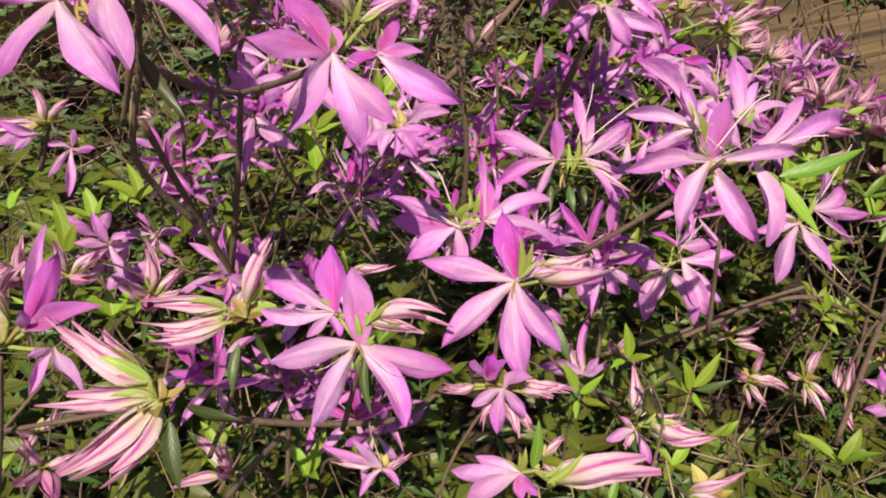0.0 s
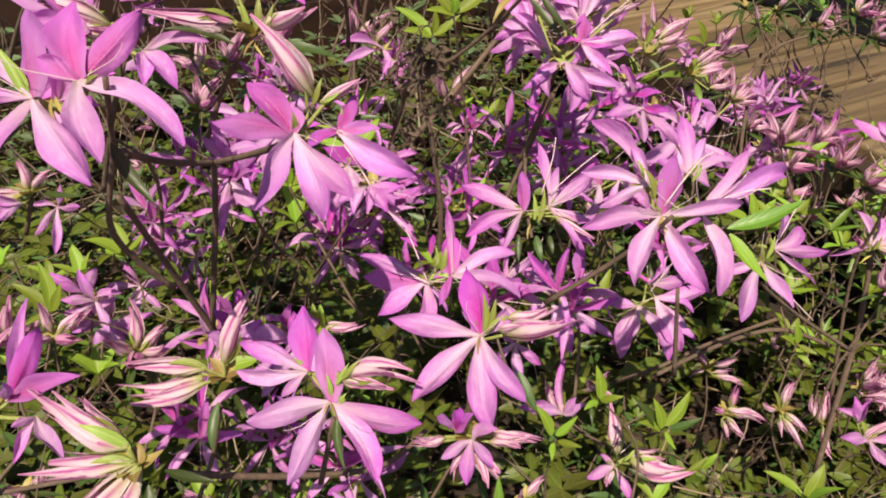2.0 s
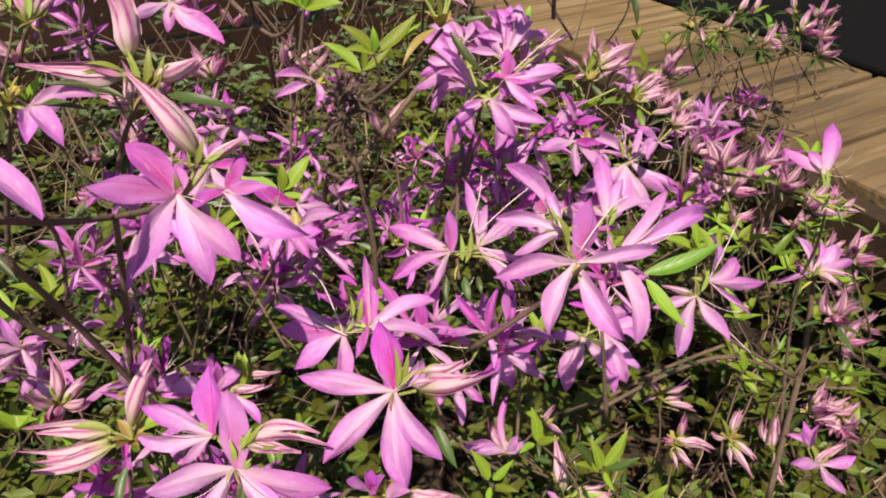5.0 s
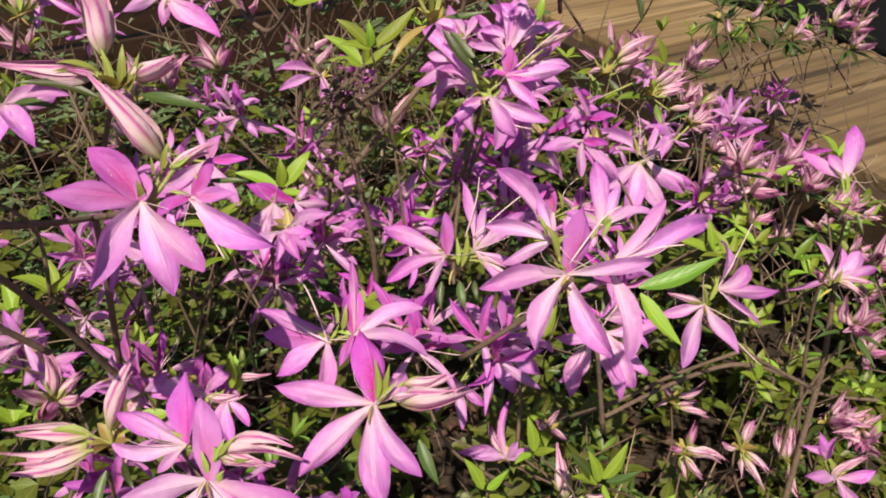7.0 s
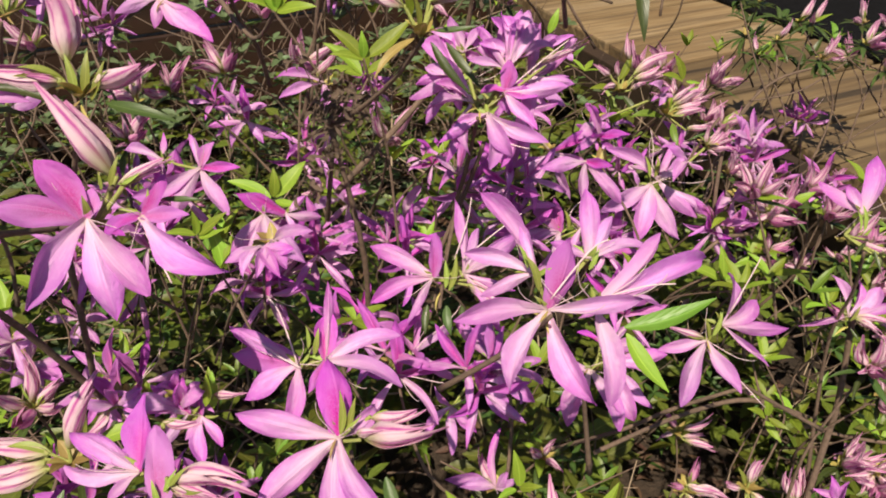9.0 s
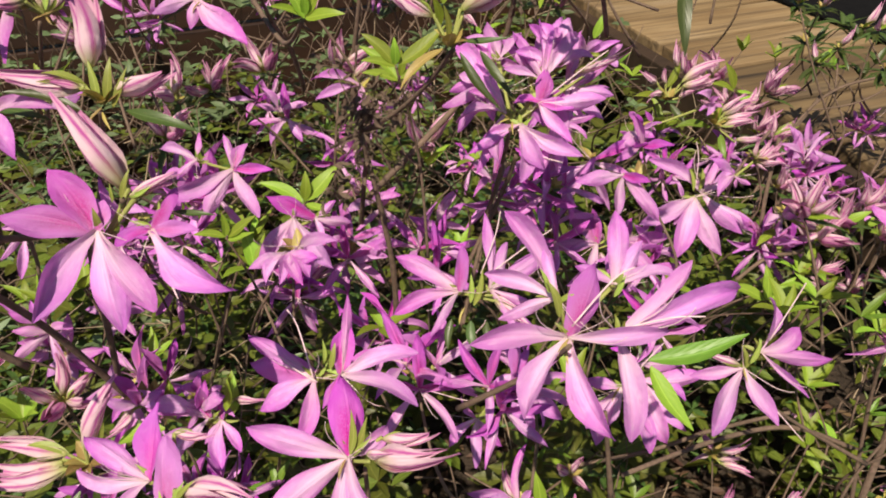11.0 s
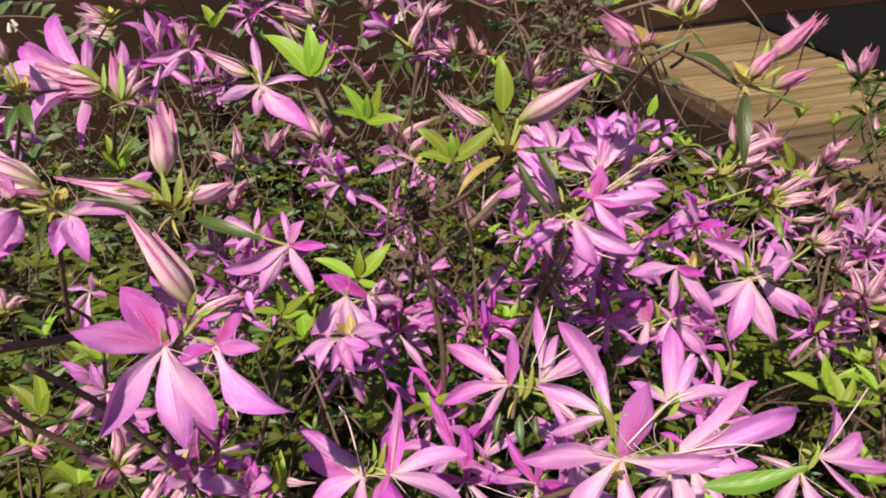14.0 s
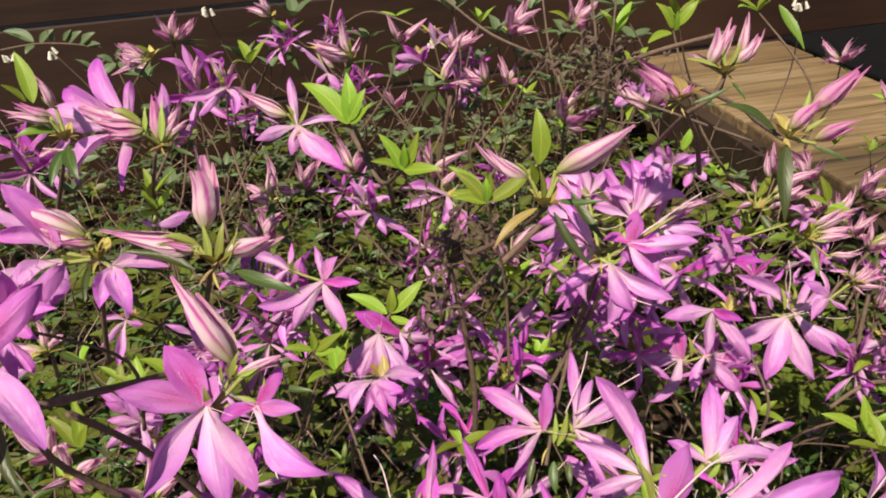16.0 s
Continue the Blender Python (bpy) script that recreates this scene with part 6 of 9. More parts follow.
leaf(c, (0.0209, 0.0103, 0.0083), (0.0223, 0.0049, 0.0134), (0.38, -0.45, 0.73), "dull")
leaf(c, (0.0355, 0.0122, 0.0057), (0.0237, 0.0062, 0.0131), (0.37, -0.45, 0.73), "dull")
leaf(c, (0.0428, 0.013, 0.004), (0.026, -0.0026, 0.0024), (0.37, -0.46, 0.73), "dull")
leaf(c, (-0.037, -0.0001, 0.0145), (-0.0069, -0.0079, 0.0094), (0.4, -0.43, 0.72), "dull")
branch([(-0.559, 0.927, 0.589), (-0.633, 0.957, 0.585), (-0.709, 0.982, 0.577), (-0.788, 1.001, 0.562)], 0.0013, 0.0022)
c = tip("leaf_sprig", (-0.5072, 0.8736, 0.5867), "dull green leafy sprig in front of the wall")
leaf(c, (0, 0, 0), (-0.0154, -0.0078, 0.0092), (0.35, -0.46, 0.75), "dull")
leaf(c, (0.0035, 0, -0.0014), (-0.0119, -0.0187, -0.0141), (0.35, -0.46, 0.75), "dull")
leaf(c, (0.0068, 0.0015, -0.0004), (0.0255, -0.0085, -0.0112), (0.35, -0.47, 0.75), "dull")
leaf(c, (0.0032, 0.0025, 0.0028), (0.0118, 0.0022, 0.017), (0.35, -0.46, 0.74), "dull")
c = tip("flower_cluster", (-0.2034, 0.7925, 0.6268))
bud(c, (0.025, -0.0049, -0.01), (0.0222, 0.0137, 0.0195))
bud(c, (0.0197, -0.0091, -0.0147), (-0.0149, -0.0024, 0.018))
petals(c, (0.0159, -0.017, -0.0181), [(-0.0188, -0.0048, 0.0244), (-0.0057, -0.0196, -0.0054), (0.0168, -0.0178, -0.0114)], (0.3, -0.74, 0.6))
c = tip("flower_cluster", (-0.0835, 0.7963, 0.6436))
petals(c, (0.008, -0.0124, -0.0076), [(-0.012, -0.0238, -0.0097), (-0.0031, -0.005, 0.023), (0.0187, -0.0061, 0.0127)], (0.19, -0.79, 0.59))
bud(c, (0.0238, -0.0079, -0.0144), (0.0162, 0.0081, 0.0199))
c = tip("flower_cluster", (0.1523, 0.3725, 0.3065), "pale striped buds and a small lilac flower near the ground", stem=False, cup=0.004)
bud(c, (-0.0023, -0.0013, 0.0116), (-0.0031, 0.0232, 0.0374), False, 1.25)
bud(c, (0.0089, -0.0052, 0.0064), (0.0497, -0.0061, -0.0015), False, 1.4)
bud(c, (0.0089, -0.0011, 0.0068), (0.0312, -0.0047, 0.0003), False, 1.2)
bud(c, (-0.006, -0.0112, 0.0034), (-0.0074, -0.0108, -0.0077), False, 1.4)
bud(c, (0.0136, 0.0013, 0.0084), (0.02, 0, 0.0067), False, 1.1)
bloom(c, (-0.0037, -0.0075, 0.0033), (-0.0976, -0.6618, 0.7433), [((-0.0225, -0.0044, -0.0069), 0.4), ((0.0101, -0.0196, -0.0162), 0.3), ((-0.011, 0.0082, 0.0058), 0.3)])
filament(c, (0.0007, -0.0013, 0.0116), (0.0095, 0.0026, 0.0202), (0.0072, 0.0099, 0.0314))
leaf(c, (-0.0023, -0.0031, 0.0092), (-0.0096, 0.0086, 0.0164), (0, -0.3378, 0.8808), "sepal")
leaf(c, (0.0031, -0.0062, 0.0084), (0.0079, 0.0033, 0.0094), (0, -0.3378, 0.8808), "sepal")
leaf(c, (0.0536, -0.0105, -0.0007), (0.0156, 0.0046, 0.0111), (0, -0.3378, 0.8808), "lime")
leaf(c, (0.0066, -0.0084, 0.0022), (0.0167, -0.009, -0.0069), (0, -0.3378, 0.8808), "strap")
c = tip("bud_cluster", (0.2753, 0.511, 0.2689))
bud(c, (0.0043, -0.0015, 0.005), (0.0271, 0.003, 0.0136), False, 1.12)
bud(c, (0.0066, -0.0072, -0.0033), (0.0285, -0.0089, -0.0045), False, 1.12)
bud(c, (-0.0012, -0.0007, 0.0061), (-0.0136, 0.0028, 0.0208), True)
bud(c, (-0.0042, -0.0037, 0.0016), (-0.0176, -0.0101, 0.0035))
bud(c, (0.004, -0.0056, -0.0009), (0.0189, -0.0057, 0.0082))
leaf(c, (-0.0001, -0.0009, -0.0014), (0.008, -0.0016, 0.0162), (-0.19, -0.4, 1), "sepal")
c = tip("bud_cluster", (0.2576, 0.4211, 0.3023))
bud(c, (0.0015, -0.0015, 0.005), (0.0333, -0.0081, -0.0108), False, 1.12)
bud(c, (-0.0011, -0.0041, 0.0011), (0.0129, -0.0162, -0.0092), False, 1.12)
bud(c, (-0.0033, -0.0013, 0.0051), (-0.0149, -0.0053, 0.0116), True)
bud(c, (-0.0008, 0, 0.0071), (0.0235, -0.0067, 0.0043))
bud(c, (-0.006, -0.0052, -0.0008), (0.0004, -0.0169, -0.0074), False, 1.12)
bud(c, (0.0017, 0.0012, 0.009), (0.0048, 0.0057, 0.0243), True)
leaf(c, (0, 0, 0), (0.011, -0.0076, 0.0077), (-0.2, -0.37, 1.02), "sepal")
c = tip("bud_cluster", (0.3035, 0.4225, 0.306))
bud(c, (0.0008, -0.0007, 0.0062), (0.0077, 0.0059, 0.0239), False, 1.12)
bud(c, (0.0015, -0.0047, 0.0002), (0.019, -0.0162, -0.0147), False, 1.12)
bud(c, (-0.0021, -0.0073, -0.0037), (-0.0043, -0.0162, -0.0058))
bud(c, (0.0003, -0.0074, -0.0038), (0.0145, -0.0181, -0.0179), False, 1.12)
bud(c, (-0.0057, -0.0031, 0.0024), (-0.0165, -0.0043, 0.0127))
leaf(c, (0, 0, 0), (0.0029, -0.0112, 0.0037), (-0.24, -0.36, 1.01), "yellow")
leaf(c, (-0.0014, 0.0009, 0.0012), (-0.0087, 0.0012, 0.0199), (-0.24, -0.37, 1.01), "sepal")
c = tip("bud_cluster", (0.3558, 0.4368, 0.2691))
bud(c, (-0.0019, -0.0015, 0.0048), (0.0007, 0.0134, 0.0291), False, 1.12)
bud(c, (-0.0044, -0.0006, 0.0062), (-0.0073, 0.0091, 0.027), False, 1.12)
bud(c, (0.0021, -0.0023, 0.0039), (0.0092, 0.0051, 0.023))
bud(c, (-0.0007, -0.005, -0.0003), (0.006, -0.0197, -0.0188))
c = tip("flower_cluster", (0.395, 0.4257, 0.2541), "half-open lilac flowers among pink buds low in the bush")
petals(c, (-0.0018, -0.0039, 0.0085), [(-0.0343, -0.0084, 0.0138), (0.0165, -0.0211, -0.0151), (0.0267, -0.0046, 0.0145), (0.0021, -0.0195, -0.0068)], (-0.36, -0.41, 0.84), (), (0, 1, 2))
petals(c, (-0.0113, 0.005, 0.0213), [(-0.0123, 0.0038, 0.0327), (0.0023, 0.0004, 0.0282), (-0.0252, -0.0026, 0.0227)], (-0.35, -0.43, 0.83))
bud(c, (-0.0047, -0.0011, 0.0054), (0.0164, 0.0025, 0.0184))
bud(c, (0.0006, 0.0016, 0.0095), (0.0312, 0.0073, 0.0119))
leaf(c, (0.0001, 0.0014, 0.0021), (-0.0113, 0.0063, 0.0236), (-0.29, -0.33, 1.01), "sepal")
c = tip("bud_cluster", (0.4201, 0.4505, 0.2918))
bud(c, (-0.0023, -0.0013, 0.0051), (0.0123, -0.0016, 0.015), False, 1.12)
bud(c, (-0.005, -0.0041, 0.0009), (-0.0143, -0.0151, -0.0045), False, 1.12)
bud(c, (-0.0073, 0.0003, 0.0073), (-0.0208, -0.0023, 0.0142))
bud(c, (-0.0025, -0.0042, 0.0009), (0.0086, -0.0131, -0.0011), False, 1.12)
bud(c, (-0.0075, -0.0025, 0.0031), (-0.0258, -0.0084, 0.0033))
c = tip("flower_cluster", (0.1075, 0.3899, 0.3447), "lilac flower with a red eye above fresh leaves")
petals(c, (-0.0011, -0.0055, 0.0062), [(0.004, 0.0237, 0.0353), (0.0082, -0.004, 0.0219), (-0.035, -0.0038, 0.0129), (-0.0258, -0.0077, 0.0097), (0.0169, -0.0068, 0.0181)], (-0.1, -0.48, 0.87), (), (1, 2))
bud(c, (-0.0031, -0.0004, 0.0064), (-0.0088, 0.0085, 0.026))
c = tip("leaf_sprig", (0.1183, 0.3299, 0.4238), "fresh lime-green leaf whorl low in the bush")
leaf(c, (0, 0, 0), (-0.0039, 0.007, 0.0243), (-0.11, -0.4, 1.04), "lime")
leaf(c, (0, -0.0004, -0.0006), (0.0127, -0.0063, 0.0096), (-0.11, -0.4, 1.04), "lime")
leaf(c, (-0.0019, -0.001, -0.0015), (-0.0115, -0.0104, 0.0042), (-0.11, -0.4, 1.04), "lime")
c = tip("leaf_sprig", (0.1588, 0.3167, 0.4058), "broad fresh lime-green leaf whorl low in the bush")
leaf(c, (-0.001, 0.0011, 0.0016), (-0.0074, 0.0053, 0.0231), (-0.15, -0.37, 1.04), "lime")
leaf(c, (0.0017, 0.002, 0.0031), (0.0154, 0.0097, 0.0221), (-0.16, -0.37, 1.04), "lime")
leaf(c, (0.0015, -0.0001, -0), (0.0031, -0.014, -0.0017), (-0.16, -0.37, 1.04), "lime")
leaf(c, (-0.0022, 0.0001, 0.0001), (-0.0171, -0.0031, 0.013), (-0.15, -0.37, 1.04), "lime")
leaf(c, (0.0034, 0.0009, 0.0015), (0.0202, -0.0017, 0.0114), (-0.16, -0.37, 1.04), "green")
leaf(c, (-0.004, 0.0012, 0.0016), (-0.0158, 0.006, 0.0213), (-0.15, -0.37, 1.04), "green")
c = tip("leaf_sprig", (0.0881, 0.3161, 0.4022), "broad fresh lime-green leaf whorl low in the bush")
leaf(c, (-0.0025, 0.0016, 0.0022), (-0.0111, 0.0061, 0.0226), (-0.07, -0.38, 1.06), "lime")
leaf(c, (0.0001, 0.0015, 0.0022), (0.0132, 0.0004, 0.0176), (-0.08, -0.38, 1.06), "lime")
leaf(c, (0.0011, -0.0007, -0.001), (0.0142, -0.0095, 0.0043), (-0.08, -0.38, 1.06), "lime")
leaf(c, (-0.0016, -0.0012, -0.0018), (-0.003, -0.014, -0.0015), (-0.07, -0.38, 1.06), "lime")
c = tip("leaf_sprig", (0.3191, 0.454, 0.3533), "fresh lime-green leaf sprig beside twigs")
leaf(c, (0, -0.0005, -0.0008), (-0.0056, 0.003, 0.0214), (-0.25, -0.39, 0.98), "lime")
leaf(c, (0.0009, -0.0014, -0.002), (0.0138, -0.0124, -0.0024), (-0.25, -0.39, 0.98), "lime")
leaf(c, (-0.0012, -0.0027, -0.004), (0.0082, -0.0155, -0.0069), (-0.25, -0.39, 0.98), "lime")
leaf(c, (-0.002, -0.0013, -0.002), (-0.017, -0.0031, 0.0135), (-0.25, -0.39, 0.98), "lime")
c = tip("leaf_sprig", (0.2392, 0.3973, 0.2664))
leaf(c, (-0.005, -0.0012, -0.0019), (0.0119, 0.0009, 0.0179), (-0.18, -0.35, 1.05), "lime")
leaf(c, (-0.0051, -0.0025, -0.0039), (-0.0157, -0.009, 0.0054), (-0.18, -0.35, 1.06), "lime")
c = tip("flower_cluster", (-0.1283, 0.3296, 0.6674), "half-open pink buds and petals springing from a golden cup", stem=False)
bud(c, (-0.0046, 0.0009, 0.011), (-0.0341, -0.0006, 0.0125), False, 1.12)
bud(c, (0, 0.0001, 0.0079), (-0.0099, -0.011, 0.0058), True)
bud(c, (-0.0015, -0.0017, 0.0057), (-0.027, -0.0041, 0.0121), False, 1.12)
petals(c, (-0.0134, -0.0077, 0.0084), [(-0.0206, 0.0044, 0.0286), (-0.0273, -0.0015, 0.0216), (-0.0178, -0.0138, 0.0125)], (0.51, -0.51, 0.69), (0,), (0, 1, 2))
petals(c, (-0.0109, -0.0099, 0.0038), [(-0.0017, -0.0243, -0.0159), (-0.0111, -0.0205, -0.0048), (0.0072, -0.0194, -0.0102)], (0.5, -0.5, 0.7), (), (0, 1, 2))
petals(c, (-0.0227, -0.0136, 0.0025), [(-0.0034, -0.0227, -0.0114), (0.001, -0.0247, -0.0216), (-0.011, -0.0193, -0.0029)], (0.52, -0.49, 0.7), (), (0, 1, 2))
bud(c, (-0.0142, -0.0017, 0.0106), (-0.0157, -0.0084, 0.0095), False, 1.12)
petals(c, (0.0111, -0.0064, 0.0007), [(0.0316, -0.0042, 0.0047), (0.0177, -0.0178, -0.0117), (0.0038, -0.0196, -0.0092), (0.0161, -0.0148, -0.0064)], (0.47, -0.52, 0.71), (), (1, 2))
leaf(c, (0.007, 0.0015, -0.0004), (0.027, -0.0042, -0.0035), (0.35, -0.4, 0.88), "strap")
leaf(c, (0.0038, -0.0018, -0.0043), (0.0218, -0.0106, -0.0141), (0.36, -0.39, 0.88), "green")
leaf(c, (-0.0038, -0.0027, -0.0028), (0.0052, -0.0163, -0.0098), (0.36, -0.39, 0.88), "strap")
leaf(c, (0, 0, 0), (0.0092, -0.0033, 0.0132), (0.36, -0.39, 0.87), "yellow")
leaf(c, (0.001, 0.0002, -0.0001), (0.012, -0.0041, 0.011), (0.36, -0.4, 0.87), "yellow")
leaf(c, (-0.0014, -0.0008, -0.0008), (0.0004, -0.0086, 0.0083), (0.36, -0.39, 0.87), "yellow")
leaf(c, (0.0001, -0.0008, -0.0013), (0.0055, -0.012, 0.0012), (0.36, -0.39, 0.87), "yellow")
branch([(-0.13, 0.331, 0.662), (-0.155, 0.348, 0.618), (-0.177, 0.363, 0.573)], 0.0013, 0.0022)
c = tip("flower_cluster", (-0.1944, 0.4631, 0.6154), "fresh lime-green leaf whorl under a truss")
petals(c, (0.0032, -0.0114, -0.0041), [(0.0319, -0.0027, 0.013), (0.0021, -0.0123, 0.0091)], (0.44, -0.57, 0.7), (), (0,))
leaf(c, (0, 0, 0), (-0.0058, -0.0018, 0.0176), (0.33, -0.43, 0.85), "lime")
leaf(c, (-0.0007, -0.0007, -0.0009), (-0.01, -0.0131, 0.0019), (0.33, -0.43, 0.85), "lime")
leaf(c, (0.0007, 0.0007, 0.0009), (0.0152, 0.003, 0.0167), (0.33, -0.43, 0.85), "lime")
c = tip("flower_cluster", (-0.1732, 0.4581, 0.6663), "lilac azalea flowers half furled above a yellow cup", stem=False, cup=0.004)
bloom(c, (-0.0152, -0.0053, 0.012), (-0.0294, -0.7372, 0.675), [((-0.0619, 0.0086, 0.0067), 0.3), ((-0.0502, 0.0181, 0.0176), 0.26), ((-0.0311, 0.0312, 0.0327), 0.26), ((-0.0051, 0.0209, 0.0226), 0.24), ((-0.0275, -0.0242, -0.0276), 0.26), ((0.0028, -0.0265, -0.0288), 0.22)])
bud(c, (-0.0069, -0.0045, 0.0143), (-0.0373, -0.0031, 0.0154), False, 1.2)
bud(c, (-0.0044, -0.0078, 0.0121), (-0.0293, -0.0067, 0.0069), True, 1.1)
bud(c, (-0.0055, -0.0082, 0.0098), (-0.025, -0.0099, 0.0003), True, 1.1)
bud(c, (0.0057, -0.0056, 0.0044), (0.0123, 0.0121, 0.0228), False, 1.3)
bud(c, (0.0034, -0.0055, 0.0055), (-0.0026, 0.0112, 0.0263), True, 1.1)
bud(c, (0.0067, -0.0035, 0.0036), (0.0175, 0.0068, 0.0126), False, 1.0)
bloom(c, (0.0007, 0.0016, 0.0062), (0.3487, -0.667, 0.6585), [((0.017, 0.0068, -0.0021), 0.3), ((0.0117, -0.0031, -0.0093), 0.25), ((-0.0055, 0.0214, 0.0246), 0.25)])
leaf(c, (-0.0044, -0.007, 0.0094), (0.0009, 0.0062, 0.0153), (0.1125, -0.4066, 0.8438), "sepal")
leaf(c, (0.0058, -0.0075, 0.0052), (0.0004, 0.0097, 0.021), (0.1125, -0.4066, 0.8438), "sepal")
leaf(c, (0.0055, -0.0103, 0.0027), (-0.0045, -0.0055, -0.0015), (0.1125, -0.4066, 0.8438), "yellow")
leaf(c, (0.0066, -0.0101, 0.0026), (0.0054, -0.0048, -0.0038), (0.1125, -0.4066, 0.8438), "yellow")
leaf(c, (0.0033, -0.0107, 0.0028), (0.0115, 0.001, 0.0035), (0.1125, -0.4066, 0.8438), "yellow")
leaf(c, (0.0125, -0.0062, 0.0012), (0.0154, -0.0032, -0.0046), (0.1125, -0.4066, 0.8438), "strap")
leaf(c, (-0.0074, -0.0105, 0.0011), (-0.0092, -0.0034, 0.0035), (0.1125, -0.4066, 0.8438), "strap")
filament(c, (-0.0147, -0.0058, 0.011), (-0.0384, -0.0162, 0.0025), (-0.0662, -0.0214, 0.0037))
branch([(-0.168, 0.443, 0.667), (-0.193, 0.465, 0.631), (-0.214, 0.48, 0.585)], 0.0013, 0.0022)
c = tip("bud_cluster", (-0.1939, 0.4069, 0.6893), "pale pink buds among green leaves in a golden cup", stem=False)
bud(c, (-0.008, 0.0009, 0.0124), (-0.019, -0.0091, 0.0077), False, 1.12)
bud(c, (-0.0067, 0.0002, 0.0107), (-0.0186, -0.0116, 0.0039), False, 1.12)
bud(c, (-0.0054, 0.0045, 0.0171), (-0.0048, -0.0013, 0.0181), False, 1.12)
bud(c, (-0.0063, 0.0019, 0.0133), (-0.0142, -0.0077, 0.0104), True)
leaf(c, (-0.0063, 0.0013, 0.0045), (-0.0159, -0.0127, 0.0008), (0.39, -0.42, 0.78), "mid")
leaf(c, (-0.0078, 0.0035, 0.0088), (-0.0019, -0.0093, 0.0074), (0.39, -0.42, 0.78), "mid")
leaf(c, (-0.019, 0.0068, 0.0185), (-0.0116, 0.0114, 0.0246), (0.39, -0.42, 0.76), "lime")
leaf(c, (-0.0232, 0.0063, 0.0193), (-0.006, -0.0063, 0.0115), (0.4, -0.42, 0.76), "lime")
leaf(c, (-0.0006, -0.0027, -0.0042), (0, -0.0183, -0.0132), (0.38, -0.42, 0.8), "green")
leaf(c, (0.0009, -0.0019, -0.0034), (0.0137, -0.0151, -0.0117), (0.38, -0.42, 0.8), "green")
leaf(c, (0, 0, 0), (0.0095, -0.0033, 0.0126), (0.38, -0.42, 0.79), "yellow")
leaf(c, (-0.0009, -0.0003, -0.0002), (0.0023, -0.0082, 0.0083), (0.38, -0.42, 0.79), "yellow")
leaf(c, (0.0007, -0.0003, -0.0008), (0.0139, -0.0063, 0.007), (0.38, -0.42, 0.79), "yellow")
branch([(-0.197, 0.408, 0.684), (-0.229, 0.429, 0.649), (-0.259, 0.445, 0.61)], 0.0013, 0.0022)
c = tip("bud_cluster", (-0.2287, 0.55, 0.6914), "tight striped bud cluster against the dark wall")
bud(c, (-0.0023, -0.0039, 0.0024), (-0.0166, -0.0071, 0.0115), False, 1.12)
bud(c, (-0.0022, -0.0045, 0.0013), (-0.0139, -0.0109, 0.0063), False, 1.12)
bud(c, (-0.0041, -0.006, -0.0003), (-0.0148, -0.0166, -0.0043), False, 1.12)
bud(c, (-0.0009, -0.0053, -0.0004), (-0.0101, -0.0133, 0.0023))
bud(c, (-0.0012, -0.0033, 0.003), (-0.0067, -0.0073, 0.0112), True)
leaf(c, (-0.0001, 0.0006, 0.001), (-0.0044, -0.0076, 0.0102), (0.33, -0.48, 0.75), "lime")
c = tip("bud_cluster", (0.124, 0.423, 0.714), "deep pink furled buds on a bare twig over the deck", stem=False)
bud(c, (-0.0029, -0.0002, 0.0008), (-0.0203, 0.0021, 0.018), True, 1.5)
bud(c, (-0.0015, -0.0027, 0.002), (-0.0061, -0.0015, 0.0073), True, 1.6)
bud(c, (0, -0.0029, 0.0029), (0.0051, 0.0001, 0.0061), True, 1.6)
leaf(c, (0.0024, -0.0013, -0.0029), (0.0048, -0.0018, 0.0012), (0.1125, -0.4066, 0.8438), "bract")
leaf(c, (-0.0011, -0.001, -0.0012), (-0.0052, -0.0049, -0.0002), (0.1125, -0.4066, 0.8438), "yellow")
leaf(c, (-0.0002, -0.0009, -0.0013), (-0.0042, -0.0065, -0.0032), (0.1125, -0.4066, 0.8438), "yellow")
leaf(c, (-0.0002, -0.0013, -0.002), (0.0026, -0.0057, -0.0042), (0.1125, -0.4066, 0.8438), "yellow")
leaf(c, (0.0057, 0.0003, -0.0015), (0.0162, 0.0042, 0.0069), (0.1125, -0.4066, 0.8438), "strap")
branch([(0.1239, 0.4212, 0.7112), (0.1277, 0.4295, 0.7039), (0.137, 0.4544, 0.6832), (0.1462, 0.4927, 0.6454)], 0.0012, 0.002)
c = tip("bud_cluster", (0.1443, 0.4453, 0.7191), "pink buds in green cups at the end of a dark twig", stem=False)
bud(c, (-0.0072, 0.0007, 0.0035), (0.0083, 0.0098, 0.0205), False, 1.3)
bud(c, (0.0052, 0.0035, 0.0037), (0.0097, 0.0072, 0.0159), False, 1.2)
bud(c, (-0.0034, 0.0034, 0.0028), (-0.0142, -0.0029, 0.0079), False, 1.0)
bud(c, (0.0075, 0.0094, 0.0048), (0.0016, 0.0077, 0.0194), False, 1.0)
leaf(c, (-0.002, -0.0014, 0.0023), (-0.0165, -0.0033, 0.0061), (0.1125, -0.4066, 0.8438), "sepal")
leaf(c, (-0.0004, -0.0001, 0.0038), (-0.0047, 0.0027, 0.0116), (0.1125, -0.4066, 0.8438), "sepal")
leaf(c, (0.0014, 0.0002, 0.0037), (0.0049, 0.0045, 0.0112), (0.1125, -0.4066, 0.8438), "sepal")
leaf(c, (0.0001, 0.0006, 0.0009), (-0.0036, -0.0066, -0.0035), (0.1125, -0.4066, 0.8438), "yellow")
leaf(c, (0.0019, 0.0004, 0.0001), (0.0034, -0.0053, -0.0038), (0.1125, -0.4066, 0.8438), "yellow")
